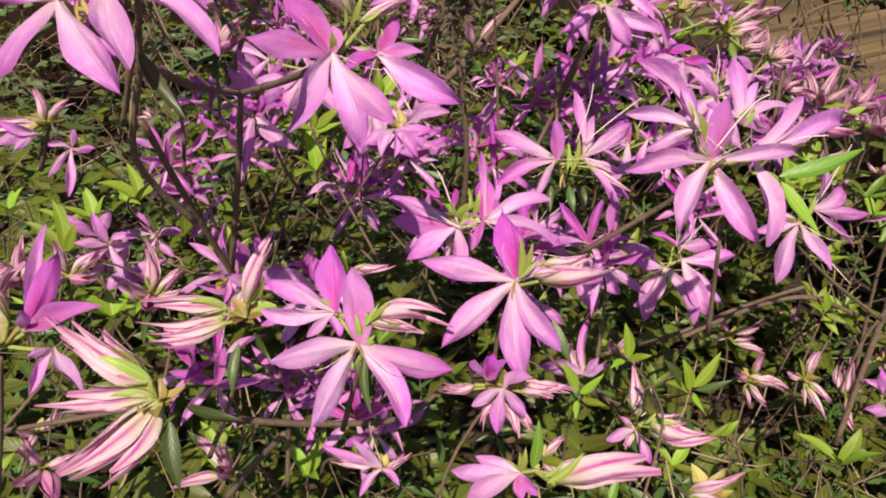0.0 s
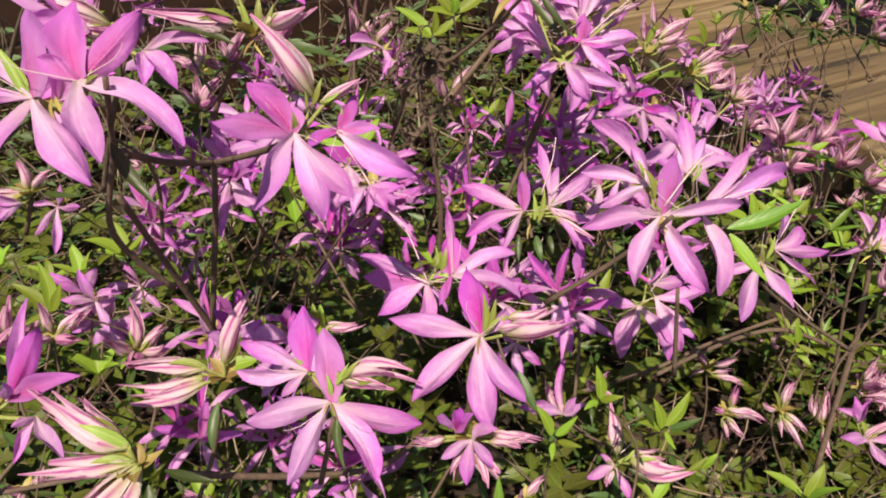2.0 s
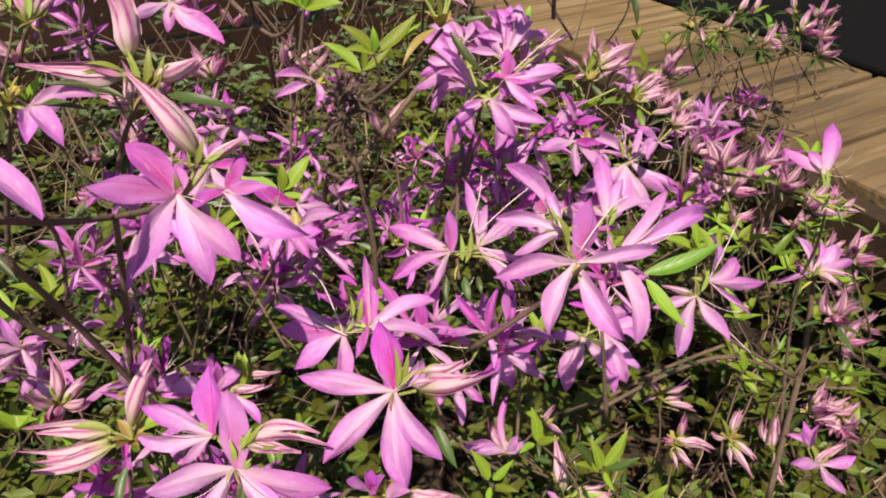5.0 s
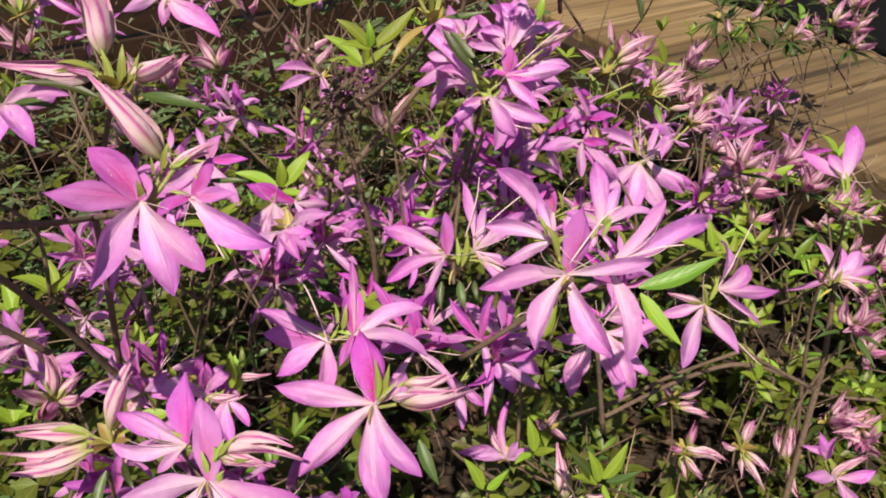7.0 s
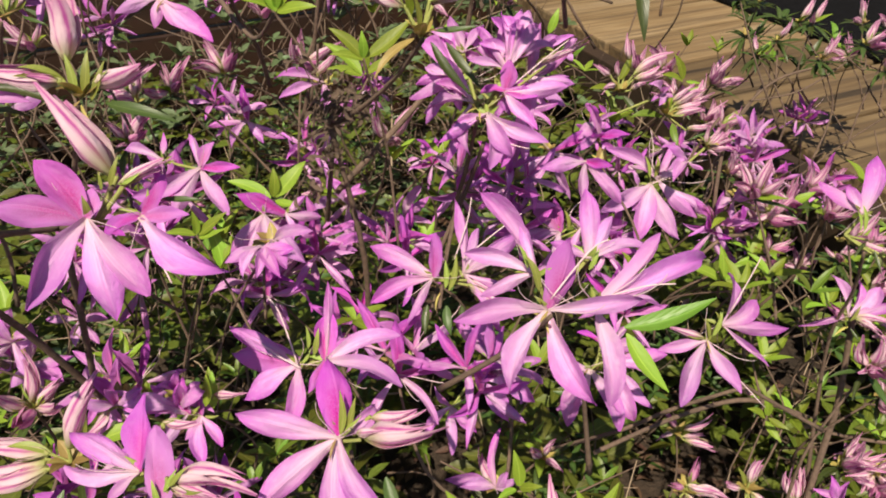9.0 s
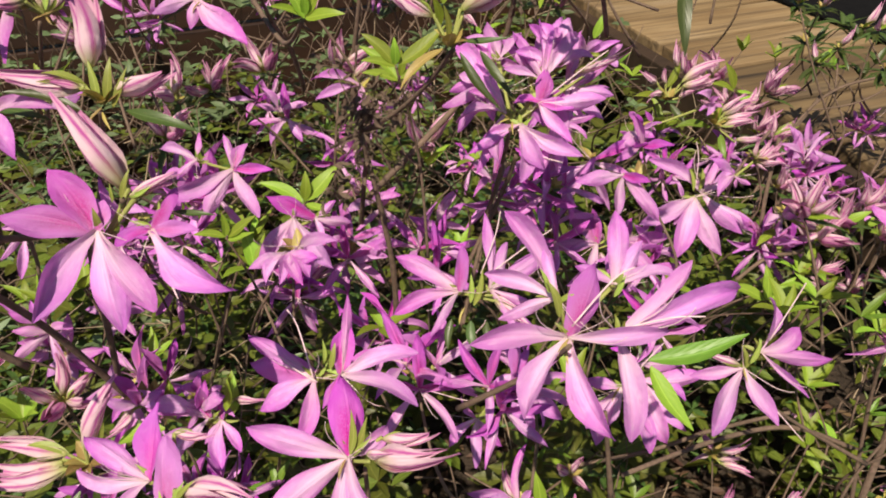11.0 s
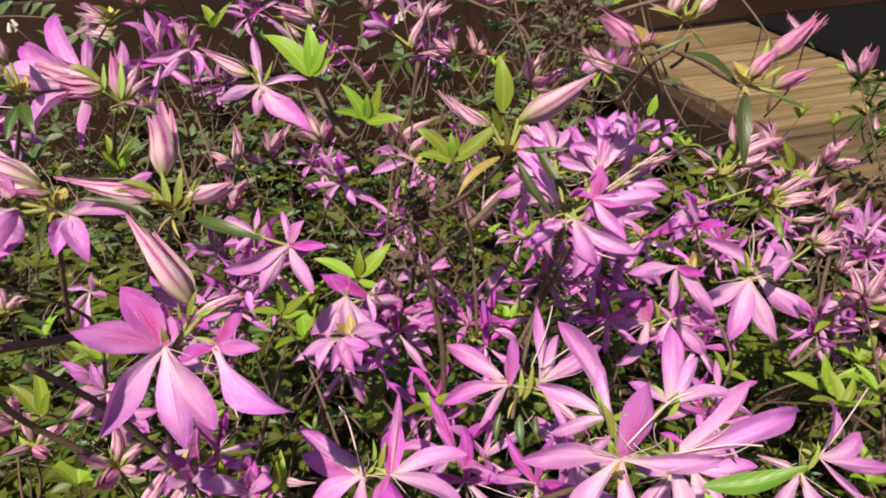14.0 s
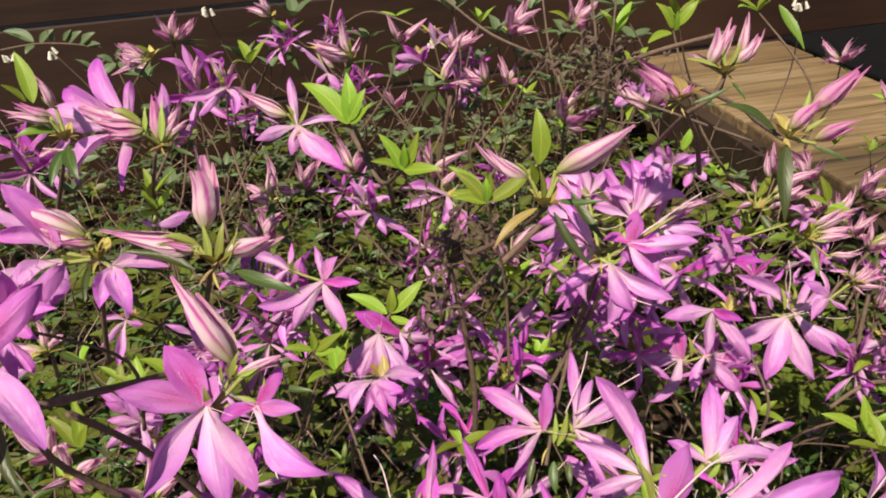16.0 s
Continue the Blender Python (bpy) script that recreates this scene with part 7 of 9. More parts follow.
leaf(c, (0.0039, -0.0011, -0.0031), (0.0062, -0.0066, -0.0069), (0.1125, -0.4066, 0.8438), "strap")
leaf(c, (0.0224, 0.0183, 0.0274), (0.0121, -0.0121, -0.0176), (0.1125, -0.4066, 0.8438), "mid")
branch([(0.1448, 0.445, 0.7184), (0.1394, 0.4422, 0.7082), (0.1293, 0.4468, 0.6978), (0.1182, 0.4788, 0.6666)], 0.0012, 0.002)
branch([(0.169, 0.604, 0.665), (0.172, 0.641, 0.642), (0.169, 0.677, 0.623)], 0.0013, 0.0022)
c = tip("leaf_sprig", (0.1324, 0.6099, 0.6964), "broad fresh lime-green leaf whorl on a bare twig")
leaf(c, (-0.0005, 0.0007, 0.0013), (-0.0129, -0.0028, 0.0174), (-0.05, -0.58, 0.75), "lime")
leaf(c, (0.0014, 0.0015, 0.0019), (0.0137, 0.0053, 0.0166), (-0.05, -0.58, 0.75), "lime")
leaf(c, (-0.001, -0.001, -0.0013), (-0.0158, -0.0171, -0.0026), (-0.05, -0.58, 0.75), "lime")
leaf(c, (0.0015, 0.0001, -0.0004), (0, -0.0041, 0.0141), (-0.05, -0.58, 0.75), "lime")
c = tip("bud_cluster", (0.171, 0.42, 0.699), "pointed deep pink buds in a cup with dark strap leaves", stem=False)
bud(c, (0.0007, -0.0008, 0.0042), (0.0129, 0.0052, 0.0116), True, 1.5)
bud(c, (0.0103, 0.008, 0.0093), (0.0228, 0.0113, 0.0179), True, 1.15)
bud(c, (0.0128, 0.0018, -0.0015), (0.0187, 0.004, 0.0076), True, 1.2)
leaf(c, (0.0016, 0.0013, 0.0016), (0.0066, 0.0083, 0.0168), (0.1125, -0.4066, 0.8438), "sepal")
leaf(c, (0.0066, 0.0023, 0.0014), (0.0097, 0.0025, 0.0065), (0.1125, -0.4066, 0.8438), "sepal")
leaf(c, (-0.0017, -0.0002, 0.0003), (-0.0043, -0.001, 0.0056), (0.1125, -0.4066, 0.8438), "yellow")
leaf(c, (-0.0034, -0.0005, 0.0004), (0.0047, -0.0048, -0.0035), (0.1125, -0.4066, 0.8438), "bract")
leaf(c, (-0.0003, -0.0037, -0.002), (0.0005, -0.0213, -0.0285), (0.1125, -0.4066, 0.8438), "strap")
leaf(c, (-0.0034, 0.0038, -0.0004), (-0.0278, -0.001, 0.0136), (0.1125, -0.4066, 0.8438), "strap")
leaf(c, (0.0112, -0.0001, -0.004), (0.0164, -0.0037, -0.0058), (0.1125, -0.4066, 0.8438), "strap")
branch([(0.168, 0.415, 0.7), (0.165, 0.459, 0.691), (0.165, 0.501, 0.682), (0.15, 0.543, 0.678), (0.137, 0.584, 0.671)], 0.0013, 0.0022)
c = tip("bud_cluster", (0.2218, 0.6782, 0.5266), "upright pink buds with fresh leaves beside the deck")
bud(c, (0.0086, 0.0129, 0.0251), (-0.0034, 0.0035, 0.0237), False, 1.12)
bud(c, (-0.0097, 0.0022, 0.0151), (-0.0174, -0.007, 0.0147), False, 1.12)
bud(c, (-0.0017, 0.0033, 0.0138), (-0.0014, -0.002, 0.0178))
bud(c, (0.0136, 0.0076, 0.0147), (0.035, 0.0158, 0.0116), False, 1.12)
bud(c, (0.0139, 0.0051, 0.0106), (0.0322, 0.0111, 0.0052), False, 1.12)
bud(c, (0.0098, -0.0008, 0.0026), (0.0159, -0.0029, 0.0078))
bud(c, (-0.0045, -0.0013, 0.0075), (-0.0155, -0.0165, -0.0002))
leaf(c, (0.0007, 0.006, 0.0094), (0.009, 0.0097, 0.0223), (-0.12, -0.53, 0.86), "lime")
leaf(c, (-0.0034, 0, 0.0014), (-0.0249, -0.0104, 0.0067), (-0.11, -0.52, 0.87), "lime")
leaf(c, (0.004, -0.0009, -0.0031), (0.0136, -0.0136, -0.0135), (-0.12, -0.52, 0.87), "green")
leaf(c, (-0.0001, 0.0007, 0.0012), (-0.0085, -0.0069, 0.0138), (-0.12, -0.52, 0.87), "yellow")
c = tip("bud_cluster", (0.26, 0.6563, 0.5148), "pink striped buds with lime leaves beside the deck")
bud(c, (0.007, 0.0021, 0.0084), (0.0331, 0.0139, 0.0093), False, 1.12)
bud(c, (0.0081, 0.0006, 0.0056), (0.0296, 0.0051, 0.0039), False, 1.12)
bud(c, (0.0071, -0.003, 0.0001), (0.0268, 0.0026, 0.0047), False, 1.12)
bud(c, (0.0192, -0.0068, -0.0108), (0.0261, 0.0028, 0.0057), False, 1.12)
bud(c, (0.0041, 0.0027, 0.0105), (0.0194, 0.0049, 0.0143))
leaf(c, (-0.0035, -0.0017, -0.0014), (-0.0301, -0.0064, 0.0016), (-0.15, -0.51, 0.89), "mid")
leaf(c, (0.0065, -0.0031, -0.0075), (0.0038, -0.0178, -0.016), (-0.16, -0.5, 0.89), "mid")
leaf(c, (-0.0001, 0.0005, 0.0008), (0.002, -0.0014, 0.0169), (-0.15, -0.51, 0.88), "yellow")
leaf(c, (0.0014, 0.0003, -0.0001), (0.0078, -0.0063, 0.008), (-0.15, -0.51, 0.88), "yellow")
leaf(c, (-0.0002, 0.0017, 0.0028), (0.0043, -0.0007, 0.0166), (-0.15, -0.51, 0.88), "lime")
c = tip("leaf_sprig", (0.2769, 0.6751, 0.5385), "fresh lime-green leaf whorl beside the deck")
leaf(c, (-0.001, 0.0003, 0.0008), (-0.0105, 0.0022, 0.0226), (-0.16, -0.52, 0.86), "lime")
leaf(c, (-0.0013, -0.0008, -0.0007), (-0.0219, -0.0097, 0.01), (-0.16, -0.52, 0.86), "lime")
leaf(c, (0.0019, -0.0001, -0.0009), (0.0108, -0.0089, 0.0017), (-0.17, -0.51, 0.86), "lime")
c = tip("flower_cluster", (0.1482, 0.665, 0.5731), "lilac flowers and fresh leaves under the deck's edge")
petals(c, (-0.0008, -0.0077, 0.0035), [(-0.0207, -0.0122, 0.0183), (-0.0063, -0.0082, 0.0191), (0.0121, -0.0081, 0.012), (0.0267, -0.0037, 0.0107), (-0.0138, -0.0192, -0.0017)], (-0.07, -0.73, 0.68), (), (1, 2, 4))
petals(c, (0.0175, -0.0062, -0.0014), [(0.0106, -0.0074, 0.0137), (0.0078, -0.0146, -0.0027), (-0.0095, -0.0207, -0.0057)], (-0.1, -0.72, 0.68), (), (1, 2))
leaf(c, (0.0065, 0.0075, 0.0096), (0.0078, 0.005, 0.02), (-0.06, -0.55, 0.84), "lime")
leaf(c, (0.0266, 0.0005, -0.0097), (0.0105, -0.0026, 0.0114), (-0.08, -0.54, 0.85), "mid")
c = tip("flower_cluster", (0.1978, 0.6416, 0.5156), "lilac flowers crowded beside the deck")
petals(c, (-0.0014, -0.0073, 0.0042), [(-0.0065, -0.0095, 0.0171), (0.0097, -0.0131, -0.001), (-0.0182, -0.024, -0.0076), (0.0145, -0.0086, 0.0103), (-0.0123, -0.0095, 0.0193)], (-0.13, -0.67, 0.73), (0,), (1, 2))
petals(c, (0.0557, 0.0152, 0.0181), [(-0.0156, -0.0136, 0.0141), (0.0042, -0.0106, 0.0111), (-0.0049, -0.018, -0.0033), (0.0079, -0.0118, 0.0018), (-0.0118, -0.0171, 0.0009)], (-0.2, -0.68, 0.71), (), (1, 2))
c = tip("flower_cluster", (0.1147, 0.6862, 0.6205), "small pale pink flowers with lime leaves by the deck's corner")
petals(c, (-0.0004, -0.0072, 0.004), [(-0.0083, -0.0113, 0.015), (0.0056, -0.0076, 0.0154), (-0.0164, -0.019, -0.0002), (0.0237, -0.0105, -0.0023)], (-0.03, -0.77, 0.63), (), (1, 2, 3))
leaf(c, (-0.0039, -0.0021, -0.0018), (-0.0124, -0.0047, 0.0158), (-0.02, -0.56, 0.8), "lime")
leaf(c, (-0.0015, -0.0028, -0.0039), (-0.004, -0.0184, -0.0078), (-0.02, -0.56, 0.8), "lime")
leaf(c, (0.003, -0.0018, -0.0041), (0.0092, -0.0143, -0.0065), (-0.03, -0.56, 0.8), "lime")
c = tip("flower_cluster", (0.0346, 0.1683, 0.5289), "large pink buds and half open flower at a low branch tip", stem=False, cup=0.004)
bud(c, (0.007, -0.0069, 0.0042), (0.0407, 0, 0.0066), False, 1.35)
bud(c, (0.0063, -0.0031, 0.0025), (0.0174, 0.0001, 0.0067), False, 1.1)
bloom(c, (-0.0068, -0.0056, 0.0059), (-0.0976, -0.6618, 0.7433), [((-0.0247, 0.0022, -0.0013), 0.3), ((-0.0158, 0.0054, 0.0028), 0.3), ((0.0005, -0.0074, -0.0066), 0.5, True), ((-0.0194, -0.0059, -0.0078), 0.4), ((0.0067, -0.0063, -0.0047), 0.4, True)])
leaf(c, (-0.0022, -0.0056, 0.0092), (0.0019, 0.0086, 0.0163), (0, -0.3378, 0.8808), "mid")
leaf(c, (0.0031, -0.0095, 0.0057), (0.0127, 0.0047, 0.0112), (0, -0.3378, 0.8808), "sepal")
leaf(c, (0.0019, -0.0077, 0.0065), (0.0071, 0.0015, 0.0069), (0, -0.3378, 0.8808), "sepal")
leaf(c, (0.0001, -0.0085, 0.002), (0.001, -0.0063, -0.0034), (0, -0.3378, 0.8808), "yellow")
leaf(c, (-0.002, -0.0081, 0.0025), (-0.0017, -0.0068, -0.004), (0, -0.3378, 0.8808), "yellow")
c = tip("bud_cluster", (0.0954, 0.1573, 0.5265), "large pink bud close to the front")
bud(c, (-0.0065, -0.0005, 0.0061), (0.0158, -0.0026, 0.0123), False, 1.12)
bud(c, (-0.0066, -0.0018, 0.0044), (0.0114, -0.0085, 0.0059), False, 1.12)
c = tip("flower_cluster", (0.0265, 0.2349, 0.5025), "crowded half-open pink flowers curling and fading")
bud(c, (-0.0139, -0.004, 0.0015), (-0.0153, -0.0047, 0.0115), False, 1.12)
bud(c, (-0.0118, -0.0029, 0.0029), (-0.016, -0.0083, 0.0067), False, 1.12)
bud(c, (0.0136, -0.003, 0.0025), (0.0222, -0.0075, 0.0037), False, 1.12)
bud(c, (0.0109, -0.0021, 0.0038), (0.0184, -0.0065, 0.0071), False, 1.12)
bud(c, (0.0095, -0.0044, 0.0006), (0.0171, -0.0096, 0.0031), False, 1.12)
bud(c, (0.0044, -0.0076, -0.0037), (0.0104, -0.0151, -0.0039), False, 1.12)
bud(c, (0.0015, -0.0076, -0.0036), (0.0056, -0.0166, -0.0058), False, 1.12)
bud(c, (-0.0038, -0.0077, -0.0036), (-0.0059, -0.0143, -0.0007), False, 1.12)
petals(c, (0.0012, -0.0064, 0.0048), [(0.0114, -0.0075, 0.0157), (-0.015, -0.013, 0.0034), (-0.0037, -0.0205, -0.0069), (0.0091, -0.0159, -0.0009)], (-0.06, -0.49, 0.87), (), (0, 1, 2))
petals(c, (-0.0066, -0.0033, 0.0091), [(-0.0084, -0.0069, 0.0167), (0.0017, -0.0046, 0.0196), (0.008, -0.0061, 0.0175)], (-0.04, -0.5, 0.87), (1, 2))
leaf(c, (0, 0.0006, 0.0009), (0.001, -0.0032, 0.015), (-0.04, -0.4, 1.04), "sepal")
leaf(c, (0, 0, 0), (-0.0042, -0.0059, 0.0119), (-0.04, -0.4, 1.04), "yellow")
c = tip("flower_cluster", (-0.118, 0.3462, 0.4717), "lilac azalea flowers and a pale bud low in the bush")
petals(c, (0.0025, -0.0054, 0.0059), [(-0.0075, -0.0022, 0.0252), (-0.012, -0.0103, 0.0145), (0.0013, -0.006, 0.0182), (0.0217, -0.0037, 0.0176)], (0.35, -0.44, 0.83), (0, 2), (1,))
bud(c, (-0.0028, -0.0048, 0.0006), (-0.0117, -0.0165, -0.0065), False, 1.12)
petals(c, (0.0384, -0.0035, 0.0019), [(-0.0263, -0.0106, 0.0118), (-0.0013, -0.0144, 0.0013), (0.0058, -0.0025, 0.0223), (0.0198, -0.0037, 0.0181)], (0.3, -0.45, 0.84), (2,), (0, 1, 3))
petals(c, (0.0372, -0.0089, -0.0056), [(-0.0165, -0.0229, -0.0139), (-0.0281, -0.0167, -0.0051)], (0.3, -0.44, 0.85), (), (0, 1))
leaf(c, (0.0145, -0.0065, -0.0119), (-0.0281, -0.0092, -0.0079), (0.26, -0.34, 1.02), "lime")
leaf(c, (0.052, 0.0021, -0.0067), (0.0045, 0.0089, 0.0245), (0.22, -0.37, 1.02), "lime")
leaf(c, (0.0166, 0.002, -0.0002), (0.0064, -0.0005, 0.0174), (0.26, -0.36, 1), "lime")
c = tip("flower_cluster", (-0.2689, 0.4726, 0.3823), "crowded lilac azalea flowers over green leaves")
petals(c, (0.0063, -0.0058, 0.0046), [(0.04, -0.0001, 0.011), (0.0322, -0.0131, -0.0031), (0.0161, -0.0216, -0.0122), (-0.0074, -0.02, -0.0056)], (0.41, -0.45, 0.79), (), (0, 1, 2, 3))
petals(c, (-0.0067, -0.0032, 0.0106), [(-0.0166, -0.0113, 0.014), (-0.0051, -0.0163, -0.0006), (0.0271, -0.0008, 0.0208), (0.0003, -0.0025, 0.0234)], (0.43, -0.45, 0.78), (3,), (0, 1))


# ---- smaller tips deeper in the bush ----
open_cluster((0.224, 0.733, 0.456), 3, 0.026, (-0.19, -0.64, 0.74), buds=2, leaves=3, spread=55)
open_cluster((0.308, 0.771, 0.419), 3, 0.029, (-0.34, -0.57, 0.75), buds=0, leaves=1, spread=78)
open_cluster((0.432, 0.912, 0.354), 3, 0.024, (-0.04, -0.87, 0.5), buds=1, leaves=2, spread=62)
open_cluster((0.467, 0.863, 0.334), 3, 0.024, (-0.39, -0.66, 0.64), buds=1, leaves=1, spread=70)
open_cluster((0.500, 0.907, 0.394), 3, 0.026, (-0.3, -0.6, 0.6), buds=2, leaves=1, spread=55, label="small lilac azalea flower at the deck edge")
open_cluster((0.327, 0.638, 0.403), 3, 0.028, (0.01, -0.81, 0.58), buds=2, leaves=1, spread=55)
open_cluster((0.482, 0.784, 0.361), 3, 0.025, (-0.54, -0.56, 0.62), buds=2, leaves=1, spread=78)
open_cluster((-0.165, 0.741, 0.485), 3, 0.028, (0.23, -0.64, 0.73), buds=0, leaves=3, spread=55)
open_cluster((-0.033, 0.852, 0.464), 3, 0.029, (0.41, -0.7, 0.59), buds=1, leaves=2, spread=78)
open_cluster((-0.073, 0.519, 0.425), 3, 0.032, (0.45, -0.38, 0.81), buds=2, leaves=2, spread=55)
open_cluster((-0.146, 0.397, 0.427), 3, 0.034, (0.33, -0.33, 0.89), buds=1, leaves=1, spread=62)
open_cluster((0.051, 0.668, 0.458), 3, 0.023, (-0.13, -0.42, 0.9), buds=0, leaves=1, spread=78)
open_cluster((-0.227, 0.553, 0.41), 3, 0.029, (-0.15, -0.64, 0.75), buds=2, leaves=2, spread=62)
open_cluster((-0.071, 0.5, 0.437), 3, 0.035, (0.33, -0.46, 0.82), buds=2, leaves=2, spread=78)
open_cluster((-0.029, 0.519, 0.463), 3, 0.036, (-0.27, -0.59, 0.76), buds=0, leaves=1, spread=70)
open_cluster((0.124, 0.571, 0.498), 3, 0.034, (0.07, -0.82, 0.57), buds=0, leaves=3, spread=62)
open_cluster((0.228, 0.668, 0.458), 3, 0.025, (0.02, -0.78, 0.63), buds=2, leaves=2, spread=55)
open_cluster((-0.118, 0.374, 0.352), 3, 0.032, (0.44, -0.47, 0.76), buds=2, leaves=2, spread=55)
open_cluster((-0.101, 0.366, 0.341), 3, 0.033, (0.32, -0.22, 0.92), buds=0, leaves=1, spread=55)
open_cluster((-0.154, 0.342, 0.393), 3, 0.036, (-0.04, -0.49, 0.87), buds=0, leaves=1, spread=62)
open_cluster((-0.055, 0.339, 0.354), 3, 0.036, (0.31, -0.62, 0.72), buds=0, leaves=1, spread=70)
open_cluster((0.044, 0.366, 0.486), 3, 0.035, (0.37, -0.43, 0.82), buds=0, leaves=3, spread=70)
open_cluster((0.09, 0.354, 0.489), 3, 0.031, (0.34, -0.56, 0.76), buds=2, leaves=1, spread=62)
open_cluster((0.34, 0.657, 0.47), 3, 0.031, (-0.22, -0.64, 0.74), buds=2, leaves=3, spread=55)
open_cluster((-0.067, 0.856, 0.572), 3, 0.025, (0.75, -0.57, 0.32), buds=1, leaves=1, spread=78)
open_cluster((-0.259, 0.845, 0.616), 3, 0.027, (0.07, -0.72, 0.69), buds=0, leaves=2, spread=70)
open_cluster((-0.124, 0.51, 0.519), 3, 0.033, (-0.13, -0.73, 0.67), buds=2, leaves=1, spread=62)
bud_cluster((0.475, 0.744, 0.373), 5, 0.029, (-0.42, -0.3, 0.7), lime=0)
bud_cluster((0.559, 0.951, 0.457), 4, 0.030, (-0.59, -0.3, 0.7), leaves=9, lime=1, root=(0.62, 0.875, 0.445))
bud_cluster((0.606, 0.956, 0.461), 4, 0.032, (0.27, -0.3, 0.7), leaves=9, lime=0, root=(0.582, 0.877, 0.412))
bud_cluster((0.368, 0.66, 0.398), 5, 0.029, (-0.5, -0.3, 0.7), lime=2)
bud_cluster((0.415, 0.693, 0.39), 6, 0.031, (-0.5, -0.3, 0.7), lime=2)
bud_cluster((0.397, 0.452, 0.377), 4, 0.028, (-0.09, -0.3, 0.7), lime=0)
bud_cluster((0.448, 0.514, 0.218), 5, 0.031, (-0.09, -0.3, 0.7), lime=2)
bud_cluster((0.278, 0.868, 0.473), 6, 0.030, (0.31, -0.3, 0.7), lime=0)
bud_cluster((0.322, 0.799, 0.459), 6, 0.031, (0.04, -0.3, 0.7), lime=0)
bud_cluster((0.346, 0.807, 0.435), 5, 0.028, (0.27, -0.3, 0.7), lime=2)
bud_cluster((0.509, 1.005, 0.485), 1, 0.030, (0.19, -0.3, 0.7), leaves=12, lime=1, label="leafy azalea tip with narrow dark leaves and few buds", root=(0.485, 0.865, 0.479))
bud_cluster((0.59, 1.006, 0.482), 2, 0.031, (-0.56, -0.3, 0.7), leaves=10, lime=0, label="leafy azalea tip with narrow dark leaves and few buds", root=(0.582, 0.877, 0.412))
bud_cluster((0.356, 0.838, 0.468), 7, 0.033, (0.28, -0.3, 0.7), lime=2)
bud_cluster((0.303, 0.847, 0.482), 5, 0.031, (-0.14, -0.3, 0.7), lime=0)
bud_cluster((-0.146, 0.303, 0.34), 4, 0.031, (-0.55, -0.3, 0.7), lime=0)
bud_cluster((-0.227, 0.255, 0.412), 4, 0.031, (0.54, -0.3, 0.7), lime=0)
bud_cluster((-0.241, 0.297, 0.501), 4, 0.034, (0.06, -0.3, 0.7), lime=1)
bud_cluster((-0.314, 0.419, 0.416), 5, 0.032, (0.31, -0.3, 0.7), lime=0)
bud_cluster((-0.054, 0.639, 0.567), 4, 0.032, (0.55, -0.3, 0.7), lime=0)
bud_cluster((-0.174, 0.647, 0.542), 4, 0.031, (0.11, -0.3, 0.7), lime=1)
bud_cluster((-0.185, 0.602, 0.552), 3, 0.033, (-0.27, -0.3, 0.7), lime=0)
bud_cluster((-0.101, 0.613, 0.673), 3, 0.032, (-0.59, -0.3, 0.7), lime=0)
bud_cluster((0.064, 0.568, 0.644), 5, 0.029, (0.47, -0.3, 0.7), lime=0)
bud_cluster((0.124, 0.632, 0.632), 4, 0.031, (-0.24, -0.3, 0.7), lime=0)
bud_cluster((-0.279, 0.661, 0.673), 5, 0.028, (0.31, -0.3, 0.7), lime=0)
bud_cluster((-0.108, 0.772, 0.642), 3, 0.030, (0.47, -0.3, 0.7), lime=0)
bud_cluster((0.026, 0.553, 0.538), 3, 0.034, (0.29, -0.3, 0.7), lime=0)
bud_cluster((-0.183, 0.567, 0.533), 4, 0.032, (0.32, -0.3, 0.7), lime=1)
bud_cluster((-0.129, 0.663, 0.553), 4, 0.033, (0.01, -0.3, 0.7), lime=0)
bud_cluster((-0.243, 0.365, 0.462), 4, 0.029, (0.28, -0.3, 0.7), lime=0)
bud_cluster((-0.199, 0.379, 0.432), 5, 0.033, (0.23, -0.3, 0.7), lime=1)
bud_cluster((0.307, 0.546, 0.495), 5, 0.031, (-0.16, -0.3, 0.7), lime=2)
bud_cluster((0.358, 1.007, 0.556), 5, 0.032, (-0.31, -0.3, 0.7), lime=1)
leaf_whorl((0.365, 0.985, 0.462), 4, 0.027, rise=0.93)
leaf_whorl((0.405, 0.981, 0.455), 4, 0.029, rise=1.04)
leaf_whorl((0.223, 0.695, 0.489), 5, 0.031, rise=0.72)
leaf_whorl((-0.292, 0.501, 0.409), 5, 0.032, rise=0.99)
leaf_whorl((-0.106, 0.506, 0.495), 4, 0.025, rise=0.55)
leaf_whorl((-0.057, 0.68, 0.48), 4, 0.030, rise=0.78)
leaf_whorl((0.032, 0.537, 0.533), 4, 0.028, rise=0.71)
leaf_whorl((0.211, 0.819, 0.493), 4, 0.026, rise=0.37)
leaf_whorl((0.323, 0.561, 0.432), 5, 0.026, rise=0.50)
leaf_whorl((0.469, 0.684, 0.427), 4, 0.031, rise=0.62)
leaf_whorl((0.216, 0.246, 0.427), 4, 0.029, rise=0.95)
leaf_whorl((0.336, 0.493, 0.321), 5, 0.029, rise=0.73)
leaf_whorl((-0.109, 0.522, 0.467), 5, 0.032, rise=1.00)
leaf_whorl((0.182, 0.358, 0.275), 4, 0.024, rise=0.50)
leaf_whorl((-0.398, 0.556, 0.384), 5, 0.024, rise=0.98)
